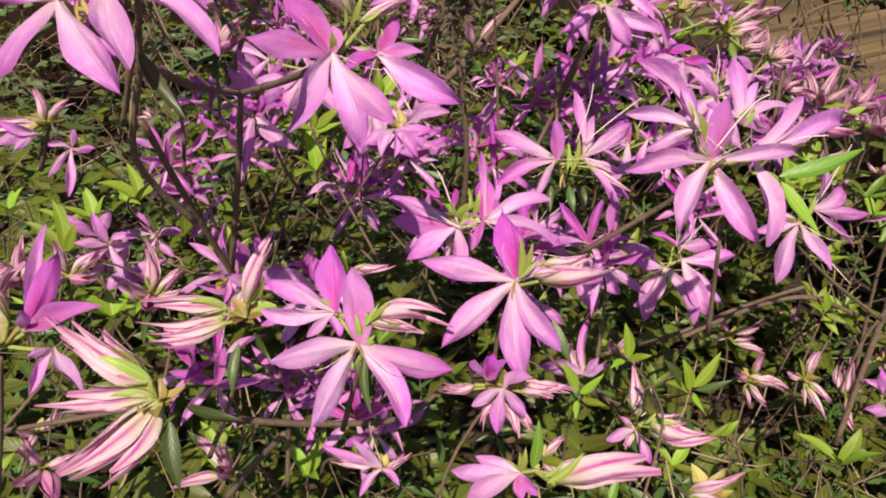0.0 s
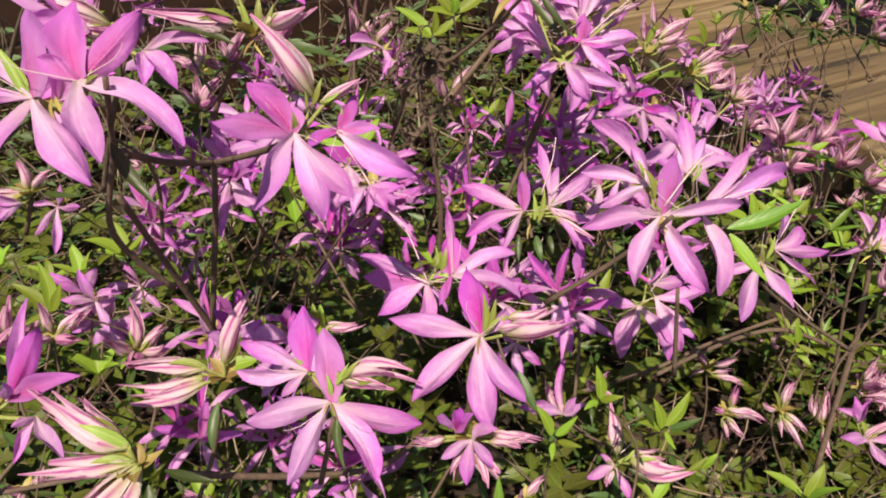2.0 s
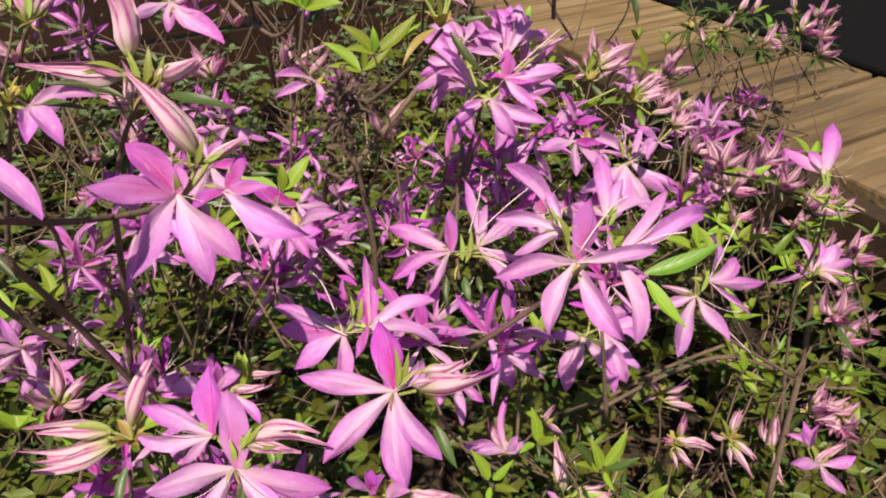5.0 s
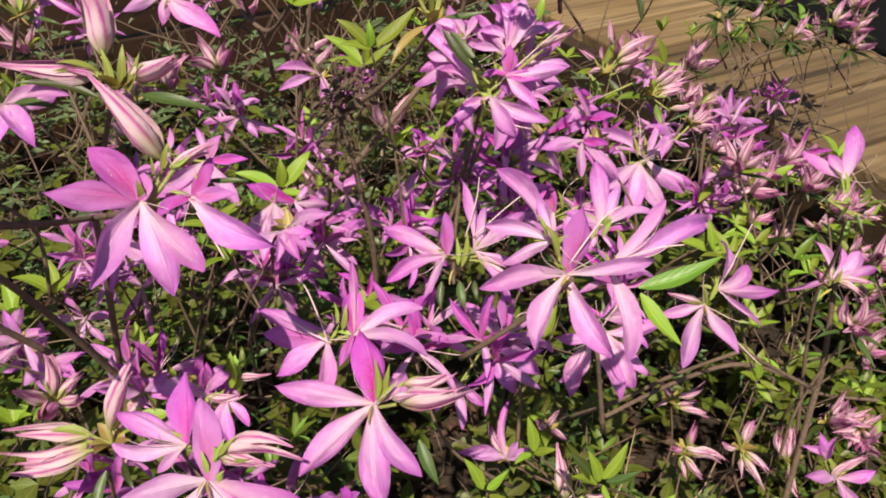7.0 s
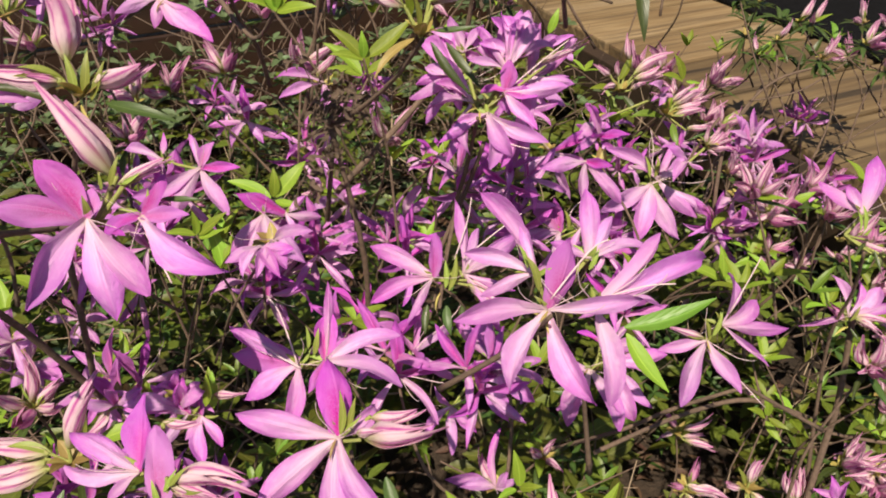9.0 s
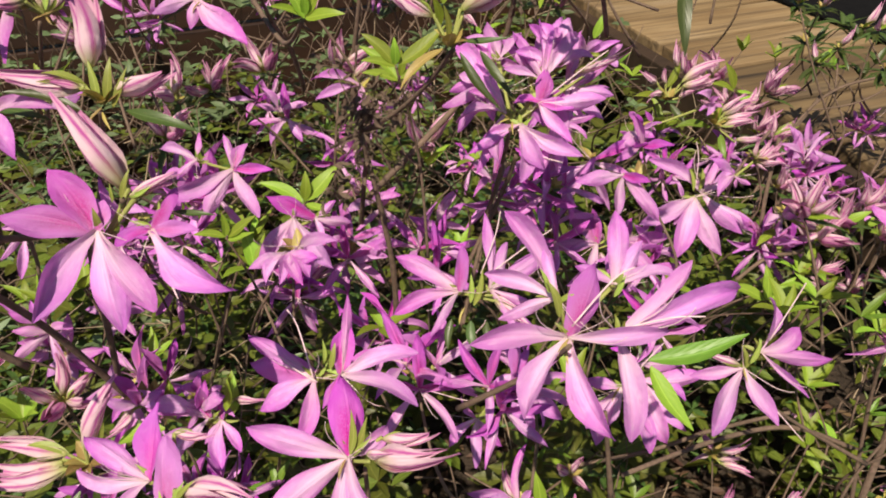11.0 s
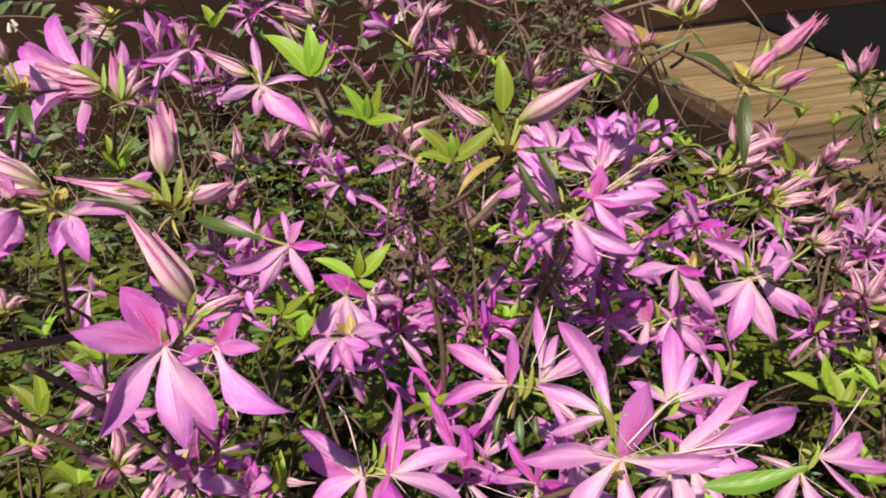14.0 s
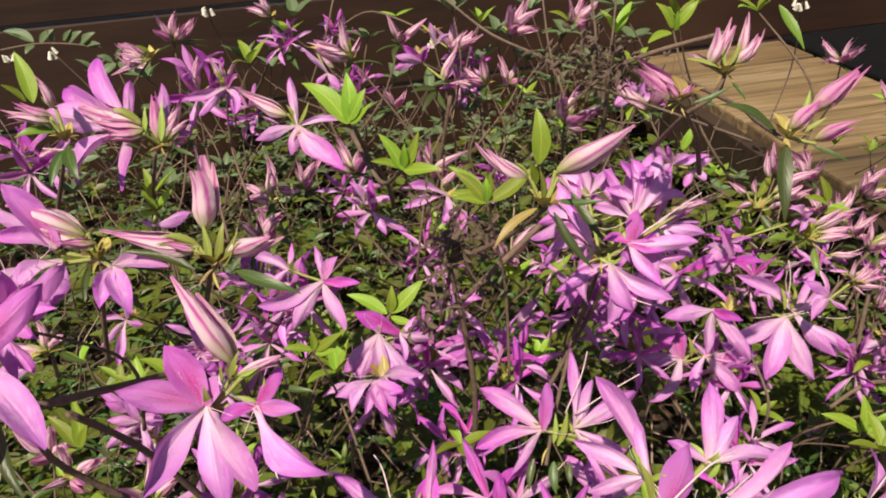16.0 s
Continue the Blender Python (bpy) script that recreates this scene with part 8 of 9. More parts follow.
leaf_whorl((-0.34, 0.534, 0.386), 5, 0.025, rise=0.50)
leaf_whorl((-0.292, 0.563, 0.391), 5, 0.029, rise=0.35)
leaf_whorl((-0.245, 0.56, 0.386), 5, 0.024, rise=0.90)
leaf_whorl((-0.327, 0.426, 0.375), 4, 0.027, rise=0.83)
leaf_whorl((-0.223, 0.41, 0.352), 4, 0.027, rise=0.44)
leaf_whorl((-0.172, 0.35, 0.303), 5, 0.024, rise=0.55)
leaf_whorl((-0.092, 0.303, 0.339), 4, 0.027, rise=0.77)
leaf_whorl((-0.059, 0.32, 0.328), 4, 0.026, rise=0.96)
leaf_whorl((0.111, 0.718, 0.638), 4, 0.030, rise=0.34)
leaf_whorl((0.062, 0.581, 0.514), 4, 0.026, rise=0.51)
leaf_whorl((-0.192, 0.625, 0.665), 4, 0.024, rise=0.50)
leaf_whorl((-0.263, 0.554, 0.576), 4, 0.030, rise=1.04)
leaf_whorl((0.172, 0.757, 0.53), 4, 0.027, rise=0.56)
leaf_whorl((0.009, 0.439, 0.46), 4, 0.026, rise=0.31)
leaf_whorl((0.038, 0.551, 0.438), 5, 0.030, rise=0.69)
leaf_whorl((-0.099, 0.492, 0.465), 5, 0.030, rise=0.96)
leaf_whorl((-0.152, 0.416, 0.438), 5, 0.024, rise=0.72)
leaf_whorl((-0.225, 0.368, 0.423), 5, 0.030, rise=0.91)
leaf_whorl((-0.245, 0.493, 0.437), 5, 0.032, rise=0.71)
leaf_whorl((0.217, 0.527, 0.437), 4, 0.023, rise=0.91)
leaf_whorl((0.138, 0.439, 0.418), 4, 0.026, rise=0.87)
leaf_whorl((0.051, 0.558, 0.445), 5, 0.024, rise=0.92)
leaf_whorl((0.14, 0.675, 0.689), 4, 0.024, rise=0.76)
leaf_whorl((0.189, 0.635, 0.703), 4, 0.030, rise=0.62)
branch([(-0.098, 0.327, 0.608), (-0.108, 0.334, 0.564), (-0.13, 0.35, 0.48)], .0021, 0.0026)
branch([(-0.098, 0.327, 0.608), (-0.073, 0.301, 0.625), (-0.043, 0.258, 0.652)], .0019, 0.0024)
branch([(-0.098, 0.327, 0.608), (-0.106, 0.292, 0.627), (-0.106, 0.25, 0.654)], .0019, 0.0024)
branch([(-0.13, 0.284, 0.615), (-0.136, 0.324, 0.549), (-0.13, 0.354, 0.468)], .0022, 0.0028)
branch([(-0.1, 0.455, 0.476), (-0.12, 0.455, 0.422), (-0.146, 0.46, 0.357)], .0012, 0.0015)
branch([(-0.033, 0.617, 0.594), (-0.044, 0.623, 0.531), (-0.061, 0.637, 0.479)], .0013, 0.0016)
branch([(-0.035, 0.659, 0.629), (-0.049, 0.664, 0.567), (-0.066, 0.67, 0.507)], .0022, 0.0028)
branch([(0.097, 0.463, 0.583), (0.087, 0.474, 0.546), (0.061, 0.465, 0.484)], .0018, 0.0022)
branch([(-0.021, 0.595, 0.721), (0.014, 0.57, 0.704), (0.054, 0.548, 0.693), (0.065, 0.543, 0.68)], .0012, 0.0015)
branch([(0.079, 0.546, 0.679), (0.118, 0.547, 0.666), (0.183, 0.549, 0.643)], .0010, 0.0013)
branch([(0.065, 0.554, 0.659), (0.089, 0.551, 0.683), (0.116, 0.554, 0.697), (0.163, 0.571, 0.706)], .0016, 0.0020)
branch([(-0.19, 0.823, 0.671), (-0.196, 0.8, 0.636), (-0.219, 0.781, 0.576)], .0013, 0.0016)
branch([(-0.182, 0.809, 0.646), (-0.143, 0.806, 0.663), (-0.083, 0.796, 0.644)], .0012, 0.0015)
branch([(0.536, 0.856, 0.379), (0.553, 0.878, 0.447), (0.582, 0.894, 0.526)], .0013, 0.0016)
branch([(0.62, 0.875, 0.445), (0.547, 0.879, 0.377), (0.474, 0.87, 0.308)], .0012, 0.0015)
branch([(0.313, 0.483, 0.355), (0.262, 0.486, 0.327), (0.208, 0.486, 0.293), (0.119, 0.484, 0.26)], .0022, 0.0028)
branch([(-0.107, 0.492, 0.474), (-0.131, 0.488, 0.417), (-0.157, 0.485, 0.344)], .0012, 0.0015)
branch([(-0.086, 0.255, 0.442), (-0.115, 0.268, 0.394), (-0.135, 0.27, 0.362)], .0024, 0.0030)
branch([(0.002, 0.34, 0.388), (-0.027, 0.3, 0.401), (-0.077, 0.271, 0.431), (-0.123, 0.247, 0.466)], .0022, 0.0028)
branch([(-0.088, 0.274, 0.435), (-0.095, 0.268, 0.376)], .0018, 0.0022)
bud_cluster((0.428, 0.863, 0.51), 1, 0.023, (0.01, -0.3, 0.7), leaves=12, lime=0, label="leafy azalea tip with narrow dark leaves and few buds")
bud_cluster((0.485, 0.869, 0.485), 1, 0.026, (-0.14, -0.3, 0.7), leaves=12, lime=0, label="leafy azalea tip with narrow dark leaves and few buds")
bud_cluster((0.543, 0.896, 0.492), 4, 0.028, (0.54, -0.3, 0.7), leaves=11, lime=0, root=(0.519, 0.879, 0.483))
bud_cluster((0.476, 0.893, 0.52), 2, 0.026, (0.12, -0.3, 0.7), leaves=11, lime=1, label="leafy azalea tip with narrow dark leaves and few buds")
bud_cluster((0.407, 0.854, 0.496), 1, 0.023, (-0.37, -0.3, 0.7), leaves=11, lime=1, label="leafy azalea tip with narrow dark leaves and few buds")
bud_cluster((0.566, 0.879, 0.468), 3, 0.026, (0.11, -0.3, 0.7), leaves=11, lime=0, root=(0.62, 0.875, 0.445))
bud_cluster((0.338, 0.736, 0.462), 5, 0.027, (0.27, -0.3, 0.7), leaves=6, lime=2)
bud_cluster((0.296, 0.755, 0.488), 6, 0.025, (-0.44, -0.3, 0.7), leaves=6, lime=2)
bud_cluster((0.606, 0.972, 0.485), 4, 0.027, (0, -0.3, 0.7), leaves=11, lime=1, root=(0.588, 0.908, 0.494))
bud_cluster((0.425, 0.609, 0.391), 5, 0.023, (-0.2, -0.3, 0.7), leaves=6, lime=1)
bud_cluster((0.432, 0.562, 0.393), 5, 0.023, (0.45, -0.3, 0.7), leaves=6, lime=2)
bud_cluster((0.406, 0.635, 0.36), 5, 0.028, (-0.15, -0.3, 0.7), leaves=6, lime=1)
bud_cluster((0.437, 0.524, 0.373), 5, 0.022, (-0.23, -0.3, 0.7), leaves=6, lime=1)
bud_cluster((0.386, 0.655, 0.353), 4, 0.027, (-0.16, -0.3, 0.7), leaves=6, lime=1)
bud_cluster((0.424, 0.93, 0.532), 2, 0.026, (0.58, -0.3, 0.7), leaves=12, lime=1, label="leafy azalea tip with narrow dark leaves and few buds")
bud_cluster((0.408, 0.907, 0.501), 0, 0.027, (0.25, -0.3, 0.7), leaves=12, lime=0, label="leafy azalea tip with narrow dark leaves and few buds")
bud_cluster((0.315, 0.628, 0.47), 5, 0.022, (0.46, -0.3, 0.7), leaves=6, lime=0)
bud_cluster((0.335, 0.56, 0.433), 4, 0.024, (0.26, -0.3, 0.7), leaves=6, lime=1)
leaf_whorl((0.394, 0.553, 0.382), 5, 0.030, rise=0.36)
leaf_whorl((0.427, 0.529, 0.381), 5, 0.031, rise=0.45)
leaf_whorl((0.335, 0.593, 0.372), 5, 0.029, rise=0.86)
leaf_whorl((0.418, 0.528, 0.344), 5, 0.031, rise=0.68)
leaf_whorl((0.456, 0.596, 0.405), 5, 0.028, rise=0.46)
leaf_whorl((0.43, 0.474, 0.302), 4, 0.030, rise=0.68)
branch([(0.327, 0.721, 0.404), (0.379, 0.798, 0.448), (0.426, 0.838, 0.473), (0.485, 0.865, 0.479)], .0017, 0.0021)
branch([(0.394, 0.817, 0.458), (0.458, 0.841, 0.46), (0.531, 0.889, 0.481)], .0012, 0.0015)
branch([(0.426, 0.838, 0.473), (0.428, 0.857, 0.501)], .0012, 0.0015)
branch([(0.325, 0.699, 0.402), (0.371, 0.797, 0.418), (0.435, 0.891, 0.446)], .0018, 0.0022)
leaf_whorl((-0.492, 0.819, 0.59), 5, 0.029, "dull", rise=0.71, label="dull green leaf sprig in the thicket before the wall")
leaf_whorl((-0.403, 0.785, 0.596), 5, 0.028, "dull", rise=0.79, label="dull green leaf sprig in the thicket before the wall")
leaf_whorl((-0.301, 0.818, 0.609), 5, 0.028, "dull", rise=0.76, label="dull green leaf sprig in the thicket before the wall")
leaf_whorl((-0.293, 0.865, 0.585), 5, 0.025, "dull", rise=0.57, label="dull green leaf sprig in the thicket before the wall")
leaf_whorl((-0.22, 0.861, 0.55), 5, 0.030, "dull", rise=0.29, label="dull green leaf sprig in the thicket before the wall")
leaf_whorl((-0.169, 0.857, 0.621), 5, 0.029, "dull", rise=0.53, label="dull green leaf sprig in the thicket before the wall")
leaf_whorl((-0.164, 0.935, 0.551), 5, 0.024, "dull", rise=0.47, label="dull green leaf sprig in the thicket before the wall")
leaf_whorl((-0.111, 0.89, 0.553), 5, 0.028, "dull", rise=0.56, label="dull green leaf sprig in the thicket before the wall")
leaf_whorl((-0.271, 0.901, 0.635), 4, 0.031, "dull", rise=0.68, label="dull green leaf sprig in the thicket before the wall")
leaf_whorl((-0.03, 0.89, 0.619), 5, 0.024, "dull", rise=0.69, label="dull green leaf sprig in the thicket before the wall")
leaf_whorl((0.008, 0.831, 0.606), 5, 0.027, "dull", rise=0.53, label="dull green leaf sprig in the thicket before the wall")
leaf_whorl((-0.037, 0.849, 0.556), 5, 0.027, "dull", rise=0.29, label="dull green leaf sprig in the thicket before the wall")
leaf_whorl((0.024, 0.856, 0.542), 5, 0.025, "dull", rise=0.51, label="dull green leaf sprig in the thicket before the wall")
leaf_whorl((-0.17, 0.814, 0.552), 5, 0.028, "dull", rise=0.68, label="dull green leaf sprig in the thicket before the wall")
leaf_whorl((-0.319, 0.734, 0.578), 5, 0.029, "dull", rise=0.66, label="dull green leaf sprig in the thicket before the wall")
leaf_whorl((-0.423, 0.655, 0.588), 5, 0.026, "dull", rise=0.60, label="dull green leaf sprig in the thicket before the wall")
leaf_whorl((-0.38, 0.561, 0.576), 5, 0.029, "dull", rise=0.56, label="dull green leaf sprig in the thicket before the wall")
leaf_whorl((-0.368, 0.589, 0.557), 5, 0.025, "dull", rise=0.65, label="dull green leaf sprig in the thicket before the wall")
leaf_whorl((-0.314, 0.649, 0.536), 5, 0.024, "dull", rise=0.59, label="dull green leaf sprig in the thicket before the wall")
leaf_whorl((-0.284, 0.78, 0.542), 5, 0.028, "dull", rise=0.50, label="dull green leaf sprig in the thicket before the wall")
leaf_whorl((0.074, 0.867, 0.637), 4, 0.026, "dull", rise=0.79, label="dull green leaf sprig in the thicket before the wall")
leaf_whorl((0.114, 0.835, 0.628), 4, 0.027, "dull", rise=0.30, label="dull green leaf sprig in the thicket before the wall")
leaf_whorl((-0.236, 0.832, 0.509), 5, 0.025, "dull", rise=0.62, label="dull green leaf sprig in the thicket before the wall")
leaf_whorl((-0.094, 0.865, 0.507), 5, 0.025, "dull", rise=0.40, label="dull green leaf sprig in the thicket before the wall")
leaf_whorl((-0.287, 0.71, 0.527), 5, 0.026, "dull", rise=0.58, label="dull green leaf sprig in the thicket before the wall")
open_cluster((-0.188, 0.873, 0.557), 3, 0.027, (-0.05, -0.68, 0.73), buds=2, leaves=1, spread=62)
open_cluster((-0.058, 0.868, 0.594), 3, 0.024, (-0.22, -0.93, 0.28), buds=1, leaves=1, spread=62)
open_cluster((-0.285, 0.79, 0.558), 3, 0.026, (0.14, -0.92, 0.37), buds=0, leaves=2, spread=55)
open_cluster((-0.249, 0.63, 0.635), 3, 0.035, (0.57, -0.44, 0.7), buds=1, leaves=1, spread=62)
open_cluster((-0.236, 0.95, 0.602), 3, 0.024, (0.12, -0.88, 0.46), buds=2, leaves=2, spread=55)
open_cluster((-0.366, 0.553, 0.596), 3, 0.034, (0.53, -0.43, 0.73), buds=2, leaves=3, spread=70)
leaf_whorl((-0.255, 0.843, 0.631), 3, 0.028, rise=0.92)
leaf_whorl((-0.14, 0.877, 0.641), 3, 0.024, rise=0.30)
leaf_whorl((-0.019, 0.85, 0.549), 4, 0.029, rise=0.71)
leaf_whorl((0.05, 0.851, 0.525), 4, 0.026, rise=0.31)
bud_cluster((-0.274, 0.848, 0.648), 3, 0.033, (-0.54, -0.3, 0.7), lime=0)
bud_cluster((-0.012, 0.845, 0.577), 4, 0.029, (0.2, -0.3, 0.7), lime=2)
bud_cluster((-0.148, 0.871, 0.538), 4, 0.030, (0.17, -0.3, 0.7), lime=0)
bud_cluster((-0.3, 0.675, 0.573), 4, 0.033, (-0.02, -0.3, 0.7), lime=2)
bell_sprig((-0.604, 0.89, 0.594), 4)
bell_sprig((-0.657, 0.877, 0.593), 3)
bell_sprig((-0.428, 0.978, 0.627), 5)
bell_sprig((-0.11, 0.921, 0.603), 4)
bell_sprig((0.334, 1.144, 0.593), 5)
branch([(0.37, 0.478, 0.438), (0.374, 0.462, 0.36), (0.368, 0.449, 0.323), (0.349, 0.412, 0.232)], .0030, 0.0037)
branch([(0.175, 0.394, 0.378), (0.247, 0.436, 0.372), (0.308, 0.463, 0.36), (0.371, 0.474, 0.325)], .0022, 0.0028)
branch([(0.352, 0.474, 0.324), (0.396, 0.474, 0.308), (0.434, 0.463, 0.311)], .0018, 0.0022)
branch([(0.296, 0.602, 0.53), (0.29, 0.581, 0.48), (0.293, 0.568, 0.439)], .0020, 0.0025)
branch([(0.289, 0.604, 0.535), (0.269, 0.594, 0.506), (0.264, 0.597, 0.476)], .0016, 0.0020)
branch([(0.268, 0.538, 0.439), (0.292, 0.552, 0.452), (0.318, 0.566, 0.448), (0.349, 0.593, 0.442)], .0020, 0.0025)
open_cluster((0.076, 0.588, 0.483), 3, 0.036, (0.53, -0.7, 0.49), buds=2, leaves=1, spread=55)
open_cluster((-0.059, 0.634, 0.486), 3, 0.029, (0.29, -0.77, 0.56), buds=1, leaves=2, spread=70)
open_cluster((0.03, 0.515, 0.46), 3, 0.036, (0.24, -0.55, 0.8), buds=0, leaves=2, spread=70)
open_cluster((-0.169, 0.527, 0.466), 3, 0.031, (0.53, -0.55, 0.65), buds=2, leaves=3, spread=55)
open_cluster((-0.224, 0.512, 0.46), 3, 0.031, (0.65, -0.34, 0.68), buds=1, leaves=1, spread=55)
open_cluster((0.125, 0.574, 0.446), 3, 0.033, (-0.12, -0.5, 0.86), buds=2, leaves=1, spread=55)
open_cluster((0.199, 0.577, 0.427), 3, 0.032, (0.18, -0.62, 0.76), buds=1, leaves=3, spread=62)
open_cluster((-0.207, 0.587, 0.471), 3, 0.028, (0.11, -0.45, 0.89), buds=0, leaves=1, spread=62)
open_cluster((-0.003, 0.476, 0.422), 3, 0.032, (0.25, -0.62, 0.74), buds=1, leaves=3, spread=70)
open_cluster((0.204, 0.497, 0.424), 3, 0.031, (0.14, -0.56, 0.82), buds=0, leaves=3, spread=62)
leaf_whorl((-0.069, 0.843, 0.654), 5, 0.029, "dull", rise=0.75, label="dull green leaf sprig in the thicket before the wall")
leaf_whorl((-0.046, 0.87, 0.593), 5, 0.029, "dull", rise=0.49, label="dull green leaf sprig in the thicket before the wall")
leaf_whorl((0.049, 0.804, 0.642), 5, 0.025, "dull", rise=0.24, label="dull green leaf sprig in the thicket before the wall")
leaf_whorl((0.073, 0.751, 0.626), 5, 0.031, "dull", rise=0.74, label="dull green leaf sprig in the thicket before the wall")
leaf_whorl((0.04, 0.796, 0.594), 5, 0.025, "dull", rise=0.41, label="dull green leaf sprig in the thicket before the wall")
leaf_whorl((0.1, 0.784, 0.668), 5, 0.028, "dull", rise=0.31, label="dull green leaf sprig in the thicket before the wall")
leaf_whorl((-0.055, 0.839, 0.546), 5, 0.025, "dull", rise=0.50, label="dull green leaf sprig in the thicket before the wall")
leaf_whorl((-0.008, 0.817, 0.53), 5, 0.030, "dull", rise=0.59, label="dull green leaf sprig in the thicket before the wall")
leaf_whorl((0.007, 0.89, 0.643), 5, 0.027, "dull", rise=0.76, label="dull green leaf sprig in the thicket before the wall")
leaf_whorl((0.096, 0.774, 0.575), 5, 0.029, "dull", rise=0.48, label="dull green leaf sprig in the thicket before the wall")
bud_cluster((-0.007, 0.813, 0.64), 5, 0.033, (0.58, -0.3, 0.7), lime=2)
bud_cluster((-0.03, 0.811, 0.588), 5, 0.034, (-0.47, -0.3, 0.7), lime=0)
bud_cluster((0.053, 0.83, 0.644), 4, 0.030, (0.47, -0.3, 0.7), lime=2)
bud_cluster((-0.073, 0.851, 0.611), 5, 0.032, (0.24, -0.3, 0.7), lime=0)
leaf_whorl((0.011, 0.804, 0.579), 4, 0.023, rise=0.57)
leaf_whorl((-0.042, 0.853, 0.64), 4, 0.028, rise=0.79)
leaf_whorl((0.096, 0.731, 0.662), 4, 0.031, rise=0.84)
branch([(0.075, 0.68, 0.703), (0.081, 0.669, 0.665), (0.075, 0.674, 0.617)], .0014, 0.0018)
branch([(0.094, 0.705, 0.698), (0.092, 0.682, 0.661), (0.086, 0.679, 0.62)], .0012, 0.0015)
branch([(0.029, 0.776, 0.683), (0.04, 0.75, 0.636), (0.061, 0.727, 0.591)], .0012, 0.0015)
branch([(0.485, 0.865, 0.479), (0.542, 0.892, 0.485), (0.603, 0.91, 0.497)], .0014, 0.0018)


bud_cluster((0.362, 0.821, 0.568), 4, 0.030, (-0.3, -0.2, 0.9), spread=0.5, leaves=7, lime=2, label="upright pale azalea buds in a yellow cup over the deck", root=(0.42, 0.79, 0.44))
open_cluster((0.131, 0.949, 0.529), 1, 0.026, (-0.1, -0.6, 0.7), buds=2, leaves=4, spread=50)


bud_cluster((0.358, 0.595, 0.458), 4, 0.030, (-0.4, -0.4, 0.7), spread=0.7, leaves=4, lime=2)
bud_cluster((0.334, 0.579, 0.454), 5, 0.030, (0.3, -0.4, 0.7), spread=0.7, leaves=4, lime=1)
bud_cluster((0.400, 0.606, 0.438), 6, 0.030, (0.0, -0.4, 0.7), spread=0.7, leaves=4, lime=1)
bud_cluster((0.389, 0.544, 0.454), 6, 0.030, (0.5, -0.4, 0.7), spread=0.7, leaves=4, lime=2)
bud_cluster((0.373, 0.443, 0.414), 5, 0.030, (-0.2, -0.4, 0.7), spread=0.7, leaves=4, lime=2)
bud_cluster((0.392, 0.456, 0.292), 6, 0.030, (0.4, -0.4, 0.7), spread=0.7, leaves=4, lime=1)
bud_cluster((0.424, 0.446, 0.277), 6, 0.030, (-0.5, -0.4, 0.7), spread=0.7, leaves=4, lime=1)
bud_cluster((0.392, 0.637, 0.447), 5, 0.030, (0.1, -0.4, 0.7), spread=0.7, leaves=4, lime=0)
bud_cluster((0.413, 0.502, 0.428), 5, 0.030, (0.2, -0.4, 0.7), spread=0.7, leaves=4, lime=2)
leaf_whorl((0.318, 0.512, 0.445), 5, 0.028, "lime", rise=0.50)
leaf_whorl((0.359, 0.521, 0.422), 5, 0.028, "mid", rise=0.55)
leaf_whorl((0.322, 0.489, 0.378), 5, 0.028, "lime", rise=0.60)
leaf_whorl((0.408, 0.546, 0.420), 5, 0.028, "mid", rise=0.65)
leaf_whorl((0.353, 0.477, 0.324), 5, 0.028, "lime", rise=0.70)
leaf_whorl((0.384, 0.513, 0.374), 5, 0.028, "mid", rise=0.75)
leaf_whorl((0.288, 0.489, 0.448), 5, 0.028, "lime", rise=0.80)
leaf_whorl((0.412, 0.460, 0.332), 5, 0.028, "mid", rise=0.85)
open_cluster((0.426, 0.677, 0.434), 2, 0.028, (-0.3, -0.6, 0.7), buds=2, leaves=2, spread=58)
open_cluster((0.294, 0.575, 0.449), 2, 0.028, (-0.3, -0.6, 0.7), buds=2, leaves=2, spread=58)
open_cluster((0.404, 0.812, 0.400), 3, 0.028, (-0.3, -0.6, 0.7), buds=2, leaves=2, spread=58)
leaf_whorl((0.439, 0.963, 0.477), 7, 0.028, "green", rise=0.78, label="whorl of narrow dark azalea leaves over the deck")
leaf_whorl((0.456, 0.939, 0.459), 7, 0.031, "mid", rise=0.32, label="whorl of narrow dark azalea leaves over the deck")
leaf_whorl((0.495, 0.987, 0.474), 6, 0.031, "green", rise=0.69, label="whorl of narrow dark azalea leaves over the deck")
leaf_whorl((0.520, 0.972, 0.452), 5, 0.027, "green", rise=0.82, label="whorl of narrow dark azalea leaves over the deck")
leaf_whorl((0.560, 1.005, 0.462), 6, 0.030, "mid", rise=0.45, label="whorl of narrow dark azalea leaves over the deck")
leaf_whorl((0.485, 1.008, 0.487), 7, 0.028, "green", rise=0.41, label="whorl of narrow dark azalea leaves over the deck")
leaf_whorl((0.524, 0.938, 0.438), 6, 0.027, "green", rise=0.38, label="whorl of narrow dark azalea leaves over the deck")
leaf_whorl((0.440, 0.996, 0.488), 7, 0.029, "green", rise=0.30, label="whorl of narrow dark azalea leaves over the deck")
leaf_whorl((0.579, 0.993, 0.427), 5, 0.027, "green", rise=0.88, label="whorl of narrow dark azalea leaves over the deck")
leaf_whorl((0.496, 0.942, 0.445), 5, 0.032, "green", rise=0.49, label="whorl of narrow dark azalea leaves over the deck")


# ---- the inside of the bush ----
def in_bed(p):
    q = Vector(p) - CORNER
    return q.dot(N) < -0.02 and (q.dot(U) < -0.01)


